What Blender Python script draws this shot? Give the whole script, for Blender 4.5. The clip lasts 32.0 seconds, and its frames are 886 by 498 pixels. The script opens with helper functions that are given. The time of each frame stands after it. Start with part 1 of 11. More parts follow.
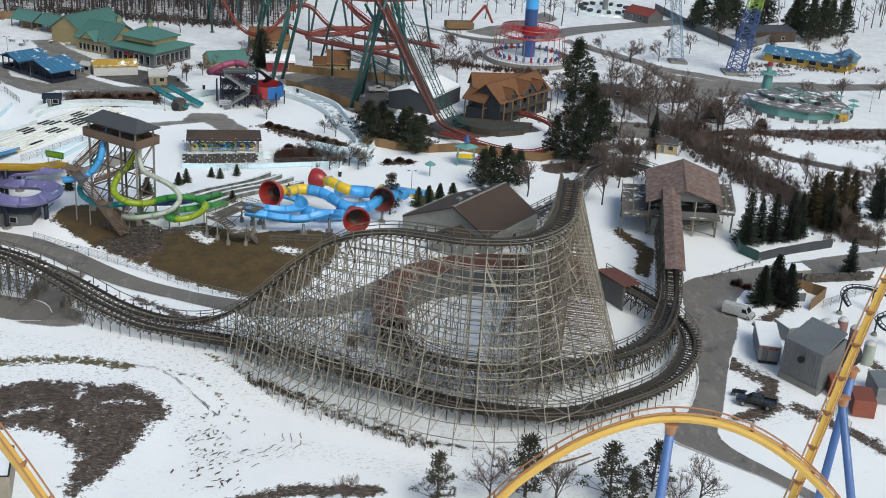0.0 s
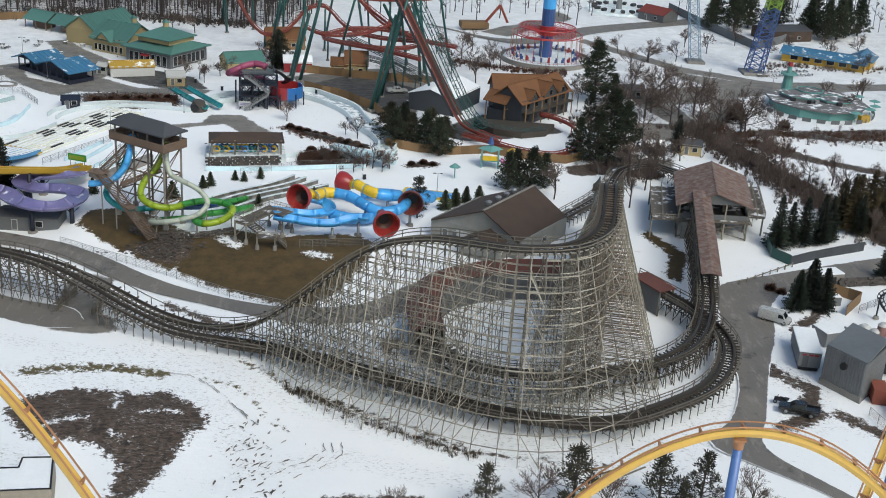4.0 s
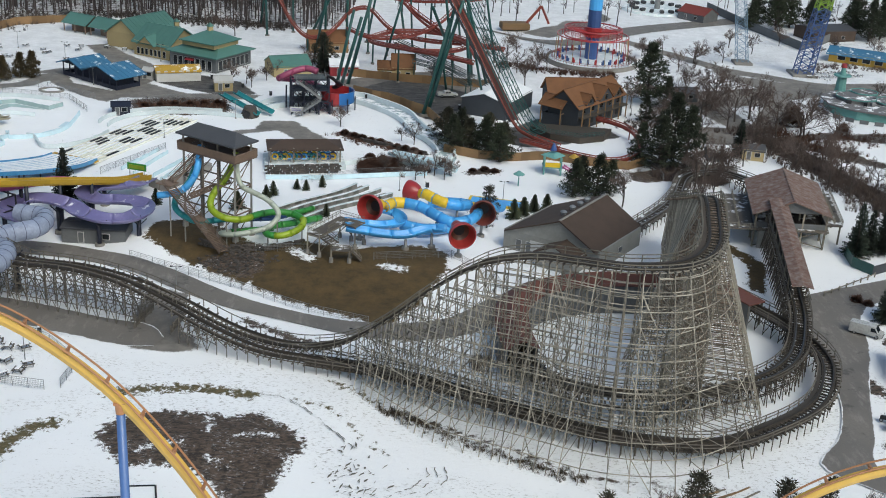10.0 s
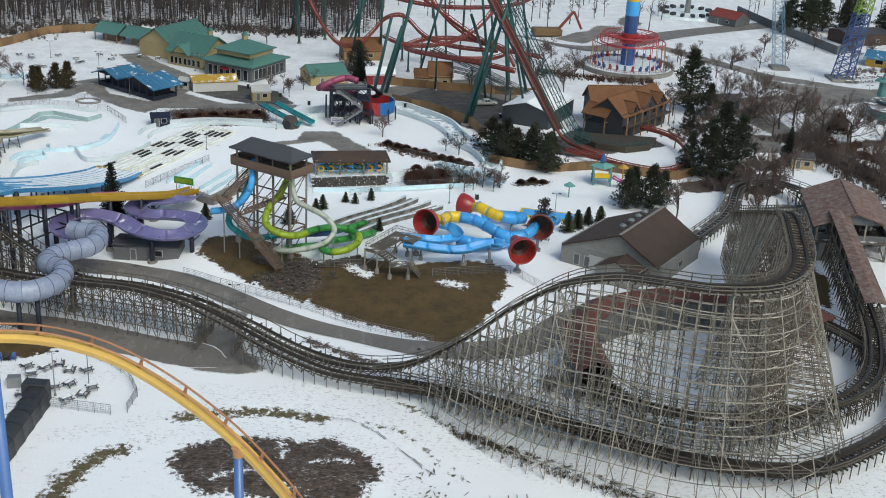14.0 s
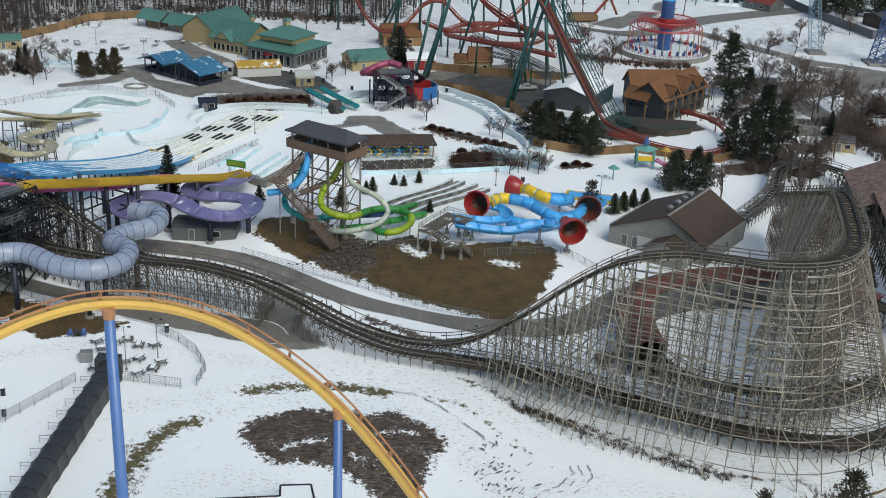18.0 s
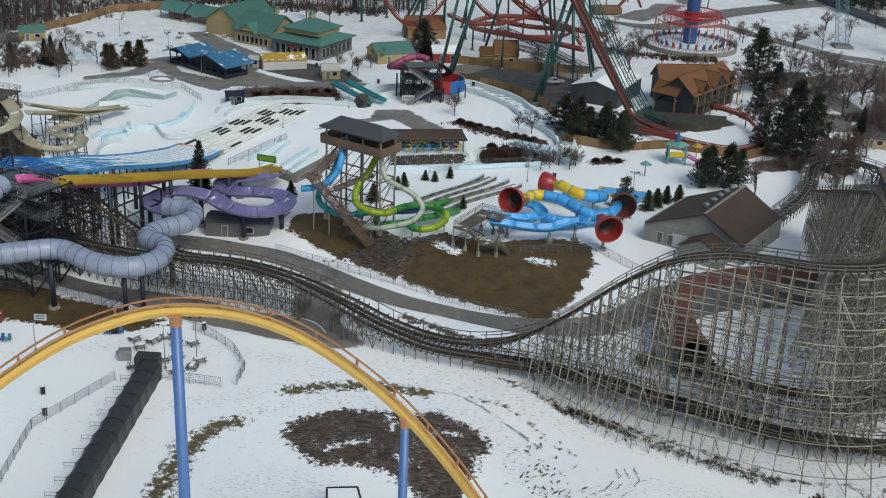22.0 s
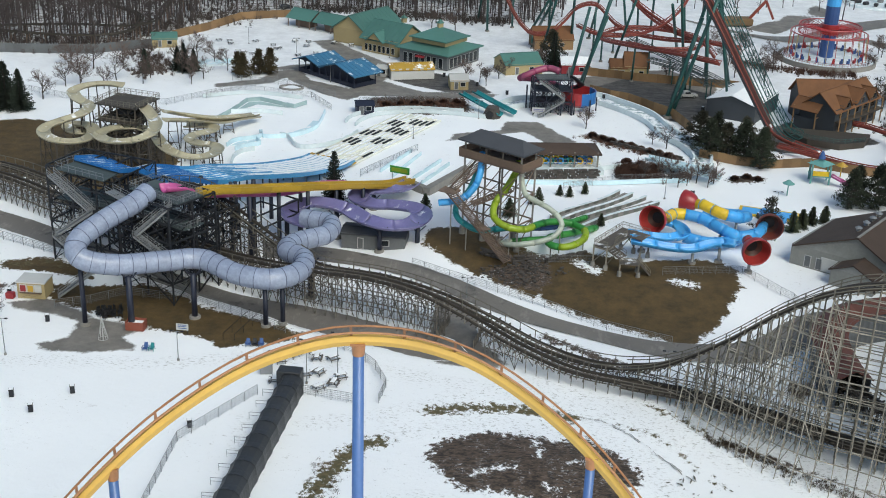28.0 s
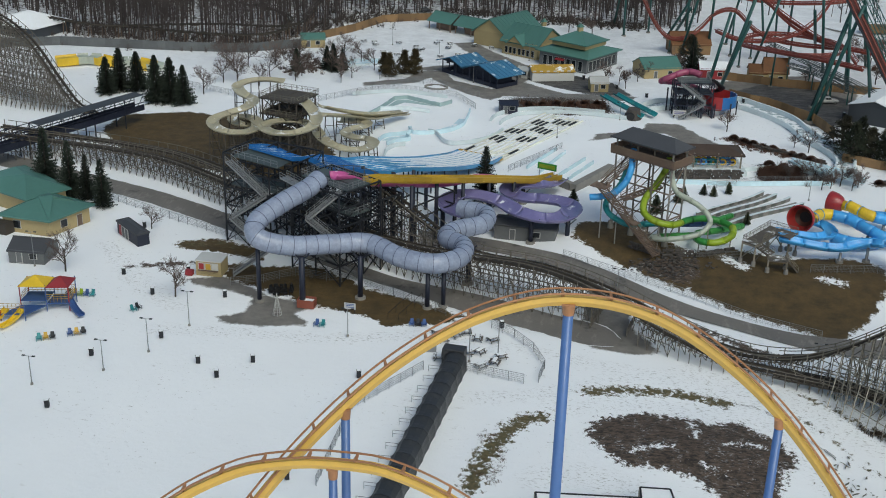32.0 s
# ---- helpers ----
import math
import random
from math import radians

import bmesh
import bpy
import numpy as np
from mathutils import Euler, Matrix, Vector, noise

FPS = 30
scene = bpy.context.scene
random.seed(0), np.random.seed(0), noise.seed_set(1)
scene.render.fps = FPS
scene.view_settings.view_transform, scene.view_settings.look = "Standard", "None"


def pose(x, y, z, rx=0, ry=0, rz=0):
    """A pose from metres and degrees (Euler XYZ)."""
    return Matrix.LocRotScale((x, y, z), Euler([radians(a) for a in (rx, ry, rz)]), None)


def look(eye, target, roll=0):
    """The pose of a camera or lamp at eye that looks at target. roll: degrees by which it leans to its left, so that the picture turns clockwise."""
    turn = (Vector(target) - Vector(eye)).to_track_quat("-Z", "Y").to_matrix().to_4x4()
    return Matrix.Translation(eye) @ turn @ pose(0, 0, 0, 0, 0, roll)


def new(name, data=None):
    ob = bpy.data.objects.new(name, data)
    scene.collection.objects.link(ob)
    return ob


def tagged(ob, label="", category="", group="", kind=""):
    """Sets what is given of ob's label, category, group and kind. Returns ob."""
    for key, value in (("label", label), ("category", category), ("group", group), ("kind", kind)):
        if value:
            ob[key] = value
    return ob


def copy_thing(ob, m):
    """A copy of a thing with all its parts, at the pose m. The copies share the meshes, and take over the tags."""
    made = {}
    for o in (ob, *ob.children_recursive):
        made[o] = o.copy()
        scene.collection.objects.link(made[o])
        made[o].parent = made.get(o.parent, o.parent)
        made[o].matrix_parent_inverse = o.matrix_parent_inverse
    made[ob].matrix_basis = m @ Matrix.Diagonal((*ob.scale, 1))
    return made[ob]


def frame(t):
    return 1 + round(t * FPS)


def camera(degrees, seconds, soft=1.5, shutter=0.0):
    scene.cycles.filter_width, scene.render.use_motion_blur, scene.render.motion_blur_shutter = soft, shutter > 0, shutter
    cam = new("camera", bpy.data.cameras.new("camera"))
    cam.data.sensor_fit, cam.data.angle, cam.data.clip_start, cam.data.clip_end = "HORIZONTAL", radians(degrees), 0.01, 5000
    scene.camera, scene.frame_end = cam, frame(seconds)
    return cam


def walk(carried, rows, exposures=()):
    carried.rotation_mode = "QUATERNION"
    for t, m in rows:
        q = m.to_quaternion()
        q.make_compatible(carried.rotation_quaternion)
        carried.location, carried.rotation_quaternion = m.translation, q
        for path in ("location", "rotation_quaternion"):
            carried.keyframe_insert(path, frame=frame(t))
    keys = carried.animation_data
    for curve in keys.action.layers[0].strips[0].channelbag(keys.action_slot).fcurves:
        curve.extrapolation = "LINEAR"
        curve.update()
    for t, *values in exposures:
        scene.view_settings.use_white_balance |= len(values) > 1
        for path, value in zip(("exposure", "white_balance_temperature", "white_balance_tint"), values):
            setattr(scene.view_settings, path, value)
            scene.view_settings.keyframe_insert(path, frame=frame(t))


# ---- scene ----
cam = camera(41.3, 32.0, 1.0)
PATH = [
    (0, (-0.585, 0.008, 83.889), (-0.506, 1.863, 83.146), 3.7),
    (1, (-2.011, 0.427, 83.771), (-1.93, 2.283, 83.028), 3.7),
    (2, (-3.511, 0.993, 83.81), (-3.43, 2.848, 83.068), 3.7),
    (3, (-5.023, 1.689, 83.945), (-4.941, 3.543, 83.2), 3.7),
    (3.5, (-5.738, 2.211, 83.817), (-5.656, 4.065, 83.071), 3.7),
    (5.5, (-9.474, 4.132, 83.97), (-9.392, 5.985, 83.222), 3.6),
    (6, (-10.624, 4.672, 83.724), (-10.543, 6.526, 82.979), 3.6),
    (7, (-12.721, 5.385, 83.867), (-12.641, 7.239, 83.122), 3.5),
    (8, (-14.917, 6.382, 83.674), (-14.838, 8.236, 82.929), 3.6),
    (9, (-17.302, 7.538, 83.772), (-17.225, 9.391, 83.023), 3.5),
    (10, (-19.678, 8.724, 83.8), (-19.602, 10.576, 83.047), 3.4),
    (11, (-22.288, 10.137, 83.762), (-22.212, 11.988, 83.008), 3.3),
    (12, (-24.833, 11.585, 84.051), (-24.76, 13.435, 83.294), 3.3),
    (13, (-27.339, 12.939, 84.267), (-27.267, 14.789, 83.51), 3.2),
    (14, (-29.229, 13.502, 84.28), (-29.162, 15.354, 83.528), 3.0),
    (14.5, (-29.931, 13.278, 84.26), (-29.867, 15.13, 83.509), 2.9),
    (16.5, (-32.801, 10.885, 84.615), (-32.773, 12.734, 83.855), 2.6),
    (17, (-33.612, 10.169, 84.57), (-33.581, 12.017, 83.805), 2.6),
    (18, (-34.933, 9.011, 84.504), (-34.9, 10.855, 83.731), 2.6),
    (18.5, (-35.691, 8.754, 84.374), (-35.672, 10.598, 83.598), 2.6),
    (19, (-36.246, 8.47, 84.588), (-36.234, 10.312, 83.81), 2.5),
    (20, (-37.468, 8.797, 84.595), (-37.453, 10.637, 83.811), 2.6),
    (21, (-38.652, 9.845, 84.626), (-38.634, 11.683, 83.839), 2.7),
    (22, (-39.812, 10.925, 84.981), (-39.792, 12.762, 84.191), 2.7),
    (22.5, (-40.735, 11.976, 84.531), (-40.756, 13.813, 83.74), 2.6),
    (23, (-41.248, 12.788, 84.679), (-41.303, 14.623, 83.887), 2.6),
    (24, (-42.458, 14.609, 84.643), (-42.526, 16.446, 83.855), 2.5),
    (24.5, (-42.967, 15.258, 84.704), (-43.042, 17.096, 83.918), 2.5),
    (26.5, (-45.294, 16.081, 84.737), (-45.393, 17.918, 83.954), 2.2),
    (27, (-45.797, 15.859, 84.703), (-45.916, 17.695, 83.918), 2.1),
    (28, (-46.952, 15.125, 84.679), (-47.1, 16.958, 83.893), 2.1),
    (29, (-48.691, 13.623, 84.916), (-48.879, 15.451, 84.128), 2.0),
    (30, (-50.304, 11.116, 85.158), (-50.538, 12.939, 84.369), 1.8),
    (31, (-52.427, 8.34, 85.246), (-52.696, 10.159, 84.46), 1.8),
    (32, (-53.818, 4.817, 84.936), (-54.147, 6.63, 84.157), 1.5),
]
walk(cam, [(t, look(eye, target, roll)) for t, eye, target, roll in PATH], [(0, 0.69, 6430, 2), (7, 0.68, 6430, 2), (12, 0.62, 6400, 1), (18, 0.59, 6360, 0), (20, 0.47, 6360, 0), (22, 0.40, 6360, 0), (24, 0.43, 6360, 0), (28, 0.71, 6360, 0), (30, 0.62, 6360, 0), (32, 0.32, 6360, -1)])

# ---- light ----
world = bpy.data.worlds.new("overcast_sky")
scene.world = world
world.use_nodes = True
wn = world.node_tree
sky = wn.nodes.new("ShaderNodeTexSky")
sky.sky_type, sky.sun_disc = "NISHITA", False
sky.sun_elevation, sky.sun_rotation = radians(42), radians(150)
sky.air_density, sky.dust_density, sky.ozone_density = 1.0, 3.0, 1.0
wn.links.new(sky.outputs[0], wn.nodes["Background"].inputs[0])
wn.nodes["Background"].inputs[1].default_value = 0.085

sun_lamp = bpy.data.lights.new("sun", "SUN")
sun_lamp.energy, sun_lamp.angle, sun_lamp.color = 0.9, radians(30), (1.0, 0.97, 0.93)
sun_ob = new("sun", sun_lamp)
sun_ob.matrix_world = look((60, -80, 120), (0, 0, 0))


# ---- materials ----
def nd(tree, kind, **vals):
    n = tree.nodes.new(kind)
    for k, v in vals.items():
        n.inputs[k].default_value = v
    return n


def mixer(tree, fac, a, b):
    m = tree.nodes.new("ShaderNodeMix")
    m.data_type = "RGBA"
    for sock, val in ((0, fac), (6, a), (7, b)):
        if isinstance(val, bpy.types.NodeSocket):
            tree.links.new(val, m.inputs[sock])
        else:
            m.inputs[sock].default_value = val
    return m.outputs[2]


def ramp(tree, val, lo, hi):
    r = tree.nodes.new("ShaderNodeMapRange")
    tree.links.new(val, r.inputs[0])
    r.inputs[1].default_value, r.inputs[2].default_value = lo, hi
    return r.outputs[0]


def rgba(c, k=1.0):
    return (c[0] * k, c[1] * k, c[2] * k, 1)


def coords(tree, local=False):
    if local:
        return tree.nodes.new("ShaderNodeTexCoord").outputs["Object"]
    return tree.nodes.new("ShaderNodeNewGeometry").outputs["Position"]


def noise_of(tree, scale, detail=4.0, rough=0.6, local=False, stretch=None):
    n = nd(tree, "ShaderNodeTexNoise", Scale=scale, Detail=detail, Roughness=rough)
    src = coords(tree, local)
    if stretch:
        mp = tree.nodes.new("ShaderNodeMapping")
        mp.inputs["Scale"].default_value = stretch
        tree.links.new(src, mp.inputs[0])
        src = mp.outputs[0]
    tree.links.new(src, n.inputs["Vector"])
    return n.outputs[0]


def material(name, col, rough=0.7, metal=0.0, dirt=0.35, dirt_col=None, big=0.15, fine=2.5, bump=0.15, tint=0.12, snow=0.0, coat=0.0, island=False):
    """Surface of one colour with large stains, fine grain, a shift from piece to piece, and snow lying on what faces up."""
    m = bpy.data.materials.new(name)
    m.use_nodes = True
    t = m.node_tree
    if max(col) < 0.78:
        col = tuple(c * 0.65 for c in col)
        dirt_col = tuple(c * 0.72 for c in dirt_col) if dirt_col else None
    p = t.nodes["Principled BSDF"]
    stain = ramp(t, noise_of(t, big, 5, 0.65), 0.42, 0.72)
    grain = ramp(t, noise_of(t, fine, 6, 0.7), 0.25, 0.75)
    dc = rgba(dirt_col) if dirt_col else rgba(col, 0.5)
    c = mixer(t, grain, rgba(col, 1.0 - dirt * 0.45), rgba(col, 1.0 + dirt * 0.18))
    f = t.nodes.new("ShaderNodeMath")
    f.operation = "MULTIPLY"
    t.links.new(stain, f.inputs[0])
    f.inputs[1].default_value = dirt
    c = mixer(t, f.outputs[0], c, dc)
    info = t.nodes.new("ShaderNodeObjectInfo")
    v = ramp(t, info.outputs["Random"], 0, 1)
    if island:
        v = ramp(t, t.nodes.new("ShaderNodeNewGeometry").outputs["Random Per Island"], 0, 1)
    h = t.nodes.new("ShaderNodeHueSaturation")
    mr = t.nodes.new("ShaderNodeMapRange")
    t.links.new(v, mr.inputs[0])
    mr.inputs[3].default_value, mr.inputs[4].default_value = 1 - tint, 1 + tint
    t.links.new(mr.outputs[0], h.inputs["Value"])
    t.links.new(c, h.inputs["Color"])
    c = h.outputs[0]
    if snow > 0:
        geo = t.nodes.new("ShaderNodeNewGeometry")
        sx = t.nodes.new("ShaderNodeSeparateXYZ")
        t.links.new(geo.outputs["Normal"], sx.inputs[0])
        up = ramp(t, sx.outputs[2], 0.55, 0.85)
        sn = ramp(t, noise_of(t, 0.45, 5, 0.6), 0.62 - 0.3 * snow, 0.7 - 0.3 * snow)
        mm = t.nodes.new("ShaderNodeMath")
        mm.operation = "MULTIPLY"
        t.links.new(up, mm.inputs[0])
        t.links.new(sn, mm.inputs[1])
        c = mixer(t, mm.outputs[0], c, (0.87, 0.885, 0.9, 1))
    t.links.new(c, p.inputs["Base Color"])
    rr = t.nodes.new("ShaderNodeMapRange")
    t.links.new(grain, rr.inputs[0])
    rr.inputs[3].default_value, rr.inputs[4].default_value = max(0.05, rough - 0.12), min(1, rough + 0.1)
    t.links.new(rr.outputs[0], p.inputs["Roughness"])
    p.inputs["Metallic"].default_value = metal
    p.inputs["Coat Weight"].default_value = coat
    if bump > 0:
        b = nd(t, "ShaderNodeBump", Strength=bump, Distance=0.05)
        t.links.new(grain, b.inputs["Height"])
        t.links.new(b.outputs[0], p.inputs["Normal"])
    return m


WOOD = material("weathered_timber", (0.33, 0.30, 0.245), 0.85, dirt=0.6, dirt_col=(0.15, 0.13, 0.10), tint=0.3)
WOOD_POST = material("weathered_post_timber", (0.30, 0.27, 0.22), 0.85, dirt=0.6, dirt_col=(0.10, 0.085, 0.065), tint=0.6, island=True)
WOOD_LEG = material("weathered_leg_timber", (0.27, 0.24, 0.19), 0.85, dirt=0.6, dirt_col=(0.10, 0.085, 0.065), tint=0.55)
WOOD_BRACE = material("weathered_brace_timber", (0.43, 0.395, 0.33), 0.85, dirt=0.6, dirt_col=(0.13, 0.11, 0.085), tint=0.5)
WOOD_RAIL = material("pale_weathered_ledger_timber", (0.53, 0.49, 0.41), 0.85, dirt=0.6, dirt_col=(0.15, 0.13, 0.10), tint=0.45, island=True)
WOOD_OLD = material("dark_aged_frame_timber", (0.125, 0.105, 0.085), 0.85, dirt=0.6, dirt_col=(0.06, 0.05, 0.04), tint=0.6, island=True)
WOOD_LIFT = material("red_brown_lift_timber", (0.34, 0.26, 0.20), 0.85, dirt=0.6, dirt_col=(0.09, 0.065, 0.05), tint=0.55, island=True)
WOOD_GREY = material("grey_brown_rail_timber", (0.22, 0.195, 0.165), 0.85, dirt=0.6, dirt_col=(0.11, 0.095, 0.08), tint=0.3)
DECK_OLD = material("dark_walkway_timber", (0.085, 0.075, 0.065), 0.85, dirt=0.5, tint=0.2)
DECK_BROWN = material("brown_walkway_timber", (0.125, 0.10, 0.08), 0.85, dirt=0.5, tint=0.2)
WOOD_DARK = material("dark_track_timber", (0.085, 0.07, 0.055), 0.8, dirt=0.5, tint=0.25)
WOOD_BROWN = material("stained_brown_timber", (0.27, 0.19, 0.145), 0.8, dirt=0.5, tint=0.2)
DECK = material("grey_deck_timber", (0.19, 0.165, 0.14), 0.85, dirt=0.5, tint=0.2, snow=0.25)
FENCE_WOOD = material("golden_fence_timber", (0.36, 0.22, 0.105), 0.8, dirt=0.4, tint=0.25)
RAIL = material("worn_steel_rail", (0.22, 0.21, 0.2), 0.4, 0.9, dirt=0.3)
RAIL_DARK = material("rusty_running_rail", (0.10, 0.085, 0.075), 0.5, 0.6, dirt=0.5)
GALV = material("galvanised_steel", (0.42, 0.43, 0.44), 0.5, 0.5, dirt=0.3)
NAVY_STEEL = material("dark_navy_steel", (0.022, 0.028, 0.055), 0.5, 0.1, dirt=0.3)
DARK_STEEL = material("dark_grey_steel", (0.034, 0.037, 0.046), 0.55, 0.3, dirt=0.4)
CONCRETE = material("weathered_concrete", (0.38, 0.36, 0.33), 0.9, dirt=0.5, big=0.4)
CONCRETE_PALE = material("pale_pool_concrete", (0.68, 0.76, 0.785), 0.85, dirt=0.3, snow=0.35)
CREAM_LANE = material("cream_lane_coating", (0.79, 0.785, 0.70), 0.6, dirt=0.3, big=0.4, snow=0.3)
YELLOW_TRACK = material("yellow_track_paint", (0.78, 0.49, 0.10), 0.45, dirt=0.3, dirt_col=(0.52, 0.30, 0.08), fine=1.2, bump=0.04, coat=0.2)
ORANGE_RAIL = material("faded_orange_rail_paint", (0.62, 0.30, 0.14), 0.5, dirt=0.35, bump=0.05)
BLUE_POST = material("blue_support_paint", (0.12, 0.25, 0.62), 0.4, dirt=0.25, dirt_col=(0.07, 0.14, 0.36), bump=0.05, coat=0.2)
TUBE = material("faded_lilac_fibreglass", (0.47, 0.54, 0.72), 0.4, dirt=0.6, dirt_col=(0.24, 0.27, 0.38), big=0.9, bump=0.05, tint=0.05, coat=0.2)
TUBE_SEAM = material("dark_tube_flange", (0.13, 0.15, 0.25), 0.5, dirt=0.3)
PURPLE = material("purple_fibreglass", (0.27, 0.25, 0.53), 0.35, dirt=0.3, big=0.4, bump=0.05, coat=0.2, snow=0.06)
TAN = material("cream_fibreglass", (0.66, 0.60, 0.42), 0.45, dirt=0.4, big=0.3, bump=0.05, snow=0.12)
BLUE_F = material("sky_blue_fibreglass", (0.08, 0.38, 0.80), 0.35, dirt=0.2, bump=0.04, coat=0.2, snow=0.0)
BLUE_LANE = material("deep_blue_fibreglass", (0.03, 0.20, 0.58), 0.4, dirt=0.4, bump=0.04, snow=0.3)
TEAL_POOL = material("pale_teal_pool_paint", (0.56, 0.74, 0.745), 0.65, dirt=0.4, big=0.3, snow=0.1)
PALE_BLUE = material("pale_blue_pool_paint", (0.58, 0.75, 0.82), 0.6, dirt=0.3, big=0.3, snow=0.3)
RED_F = material("red_fibreglass", (0.55, 0.045, 0.05), 0.35, dirt=0.35, bump=0.04, coat=0.2)
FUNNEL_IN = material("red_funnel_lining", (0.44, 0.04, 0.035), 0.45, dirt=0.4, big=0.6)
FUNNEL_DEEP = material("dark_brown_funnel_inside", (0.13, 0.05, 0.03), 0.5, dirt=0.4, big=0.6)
RIVER = material("pale_channel_paint_under_snow", (0.50, 0.63, 0.67), 0.7, dirt=0.4, big=0.3, snow=0.55)
PANEL_GREY = material("mossy_grey_panel", (0.20, 0.205, 0.18), 0.85, dirt=0.5, big=0.8, tint=0.3)
LIFT_DARK = material("dark_red_lift_planking", (0.12, 0.035, 0.028), 0.7, dirt=0.5, tint=0.2)
RACER_SNOW = material("sky_blue_lanes_under_snow", (0.10, 0.40, 0.76), 0.4, dirt=0.3, bump=0.04, snow=0.5)
RUST_IN = material("rust_red_fibreglass", (0.27, 0.06, 0.04), 0.5, dirt=0.5)
YELLOW_F = material("yellow_fibreglass", (0.78, 0.52, 0.03), 0.4, dirt=0.3, bump=0.04)
SLIDE_GOLD = material("weathered_gold_fibreglass", (0.66, 0.42, 0.035), 0.4, dirt=0.4, dirt_col=(0.3, 0.18, 0.03), bump=0.04)
LIME_F = material("lime_fibreglass", (0.42, 0.58, 0.03), 0.4, dirt=0.35, bump=0.04)
GREEN_F = material("green_fibreglass", (0.07, 0.38, 0.07), 0.4, dirt=0.35, bump=0.04)
TEAL_F = material("teal_fibreglass", (0.04, 0.35, 0.38), 0.4, dirt=0.35, bump=0.04)
PINK_F = material("pink_fibreglass", (0.72, 0.14, 0.42), 0.4, dirt=0.3, bump=0.04, snow=0.2)
WHITE_F = material("white_fibreglass", (0.62, 0.68, 0.58), 0.4, dirt=0.3, bump=0.04)
GREEN_ROOF = material("green_metal_roof", (0.14, 0.32, 0.27), 0.45, 0.1, dirt=0.35, big=0.08, fine=0.8)
BLUE_ROOF = material("blue_metal_roof", (0.08, 0.27, 0.47), 0.45, 0.1, dirt=0.3, fine=0.8, snow=0.12)
GREY_ROOF = material("grey_slate_roof", (0.10, 0.105, 0.12), 0.7, dirt=0.4)
BROWN_ROOF = material("brown_shingle_roof", (0.105, 0.07, 0.052), 0.85, dirt=0.5, big=0.3, fine=3.5)
RED_ROOF = material("russet_patchy_shingle_roof", (0.25, 0.135, 0.10), 0.85, dirt=0.8, dirt_col=(0.40, 0.36, 0.33), big=0.9, fine=2.6)
RED_TIN = material("rusty_red_tin_roof", (0.19, 0.065, 0.045), 0.7, dirt=0.5, dirt_col=(0.11, 0.05, 0.04), big=0.6)
ORANGE_ROOF = material("rusty_orange_shingle_roof", (0.26, 0.115, 0.045), 0.8, dirt=0.5, big=0.3)
CREAM_WALL = material("yellow_cream_stucco", (0.60, 0.48, 0.25), 0.85, dirt=0.3)
PALE_WALL = material("pale_grey_block_wall", (0.42, 0.42, 0.39), 0.9, dirt=0.4, big=0.3)
GREY_WALL = material("grey_timber_siding", (0.20, 0.21, 0.22), 0.8, dirt=0.4, big=0.3)
SLATE_WALL = material("dark_slate_siding", (0.075, 0.085, 0.10), 0.7, dirt=0.4)
NAVY_WALL = material("dark_navy_siding", (0.02, 0.028, 0.06), 0.6, dirt=0.3)
STEEL_SHEET = material("ribbed_steel_sheet", (0.34, 0.35, 0.36), 0.5, 0.4, dirt=0.4, big=0.2)
WHITE_PAINT = material("white_paint", (0.75, 0.75, 0.73), 0.5, dirt=0.2)
BLACK = material("black_rubber", (0.018, 0.018, 0.02), 0.6, dirt=0.3)
BLACK_TARP = material("black_tarpaulin", (0.055, 0.057, 0.062), 0.5, dirt=0.4, big=0.5, bump=0.3)
RED_PAINT = material("red_paint", (0.45, 0.04, 0.05), 0.55, dirt=0.3)
BRICK_RED = material("brick_red_steel", (0.36, 0.10, 0.06), 0.6, dirt=0.4)
GREEN_STEEL = material("dark_teal_steel", (0.03, 0.13, 0.12), 0.45, 0.1, dirt=0.3)
CORAL = material("coral_red_track_paint", (0.36, 0.075, 0.05), 0.45, dirt=0.3)
TURQ = material("turquoise_paint", (0.20, 0.48, 0.45), 0.6, dirt=0.35)
GOLD_PAINT = material("mustard_yellow_paint", (0.72, 0.45, 0.06), 0.6, dirt=0.3, snow=0.2)
STONE = material("rough_grey_stone", (0.125, 0.11, 0.10), 0.95, dirt=0.6, big=0.8, tint=0.25)
SNOW = material("packed_snow", (0.88, 0.895, 0.91), 0.75, dirt=0.12, dirt_col=(0.5, 0.5, 0.5), big=0.3, bump=0.25, tint=0.0)
BARK = material("grey_brown_bark", (0.105, 0.085, 0.075), 0.95, dirt=0.4, tint=0.25)
WOODS_BARK = material("grey_mauve_woodland_bark", (0.115, 0.094, 0.092), 0.95, dirt=0.4, tint=0.3, island=True)
TWIG = material("russet_twigs", (0.19, 0.14, 0.12), 0.95, dirt=0.3, tint=0.3)
NEEDLE = material("dark_pine_needles", (0.050, 0.064, 0.036), 0.9, dirt=0.5, fine=1.2, tint=0.3)
CEDAR = material("bronzed_cedar_foliage", (0.10, 0.075, 0.03), 0.9, dirt=0.5, fine=1.2, tint=0.2)
PINE_DRY = material("brownish_pine_needles", (0.078, 0.074, 0.046), 0.9, dirt=0.5, fine=1.2, tint=0.3)
YOUNG_SPRUCE = material("young_spruce_needles", (0.105, 0.125, 0.07), 0.9, dirt=0.5, fine=1.2, tint=0.3)
SPRUCE = material("dark_spruce_needles", (0.036, 0.052, 0.036), 0.9, dirt=0.5, fine=1.2, tint=0.3)
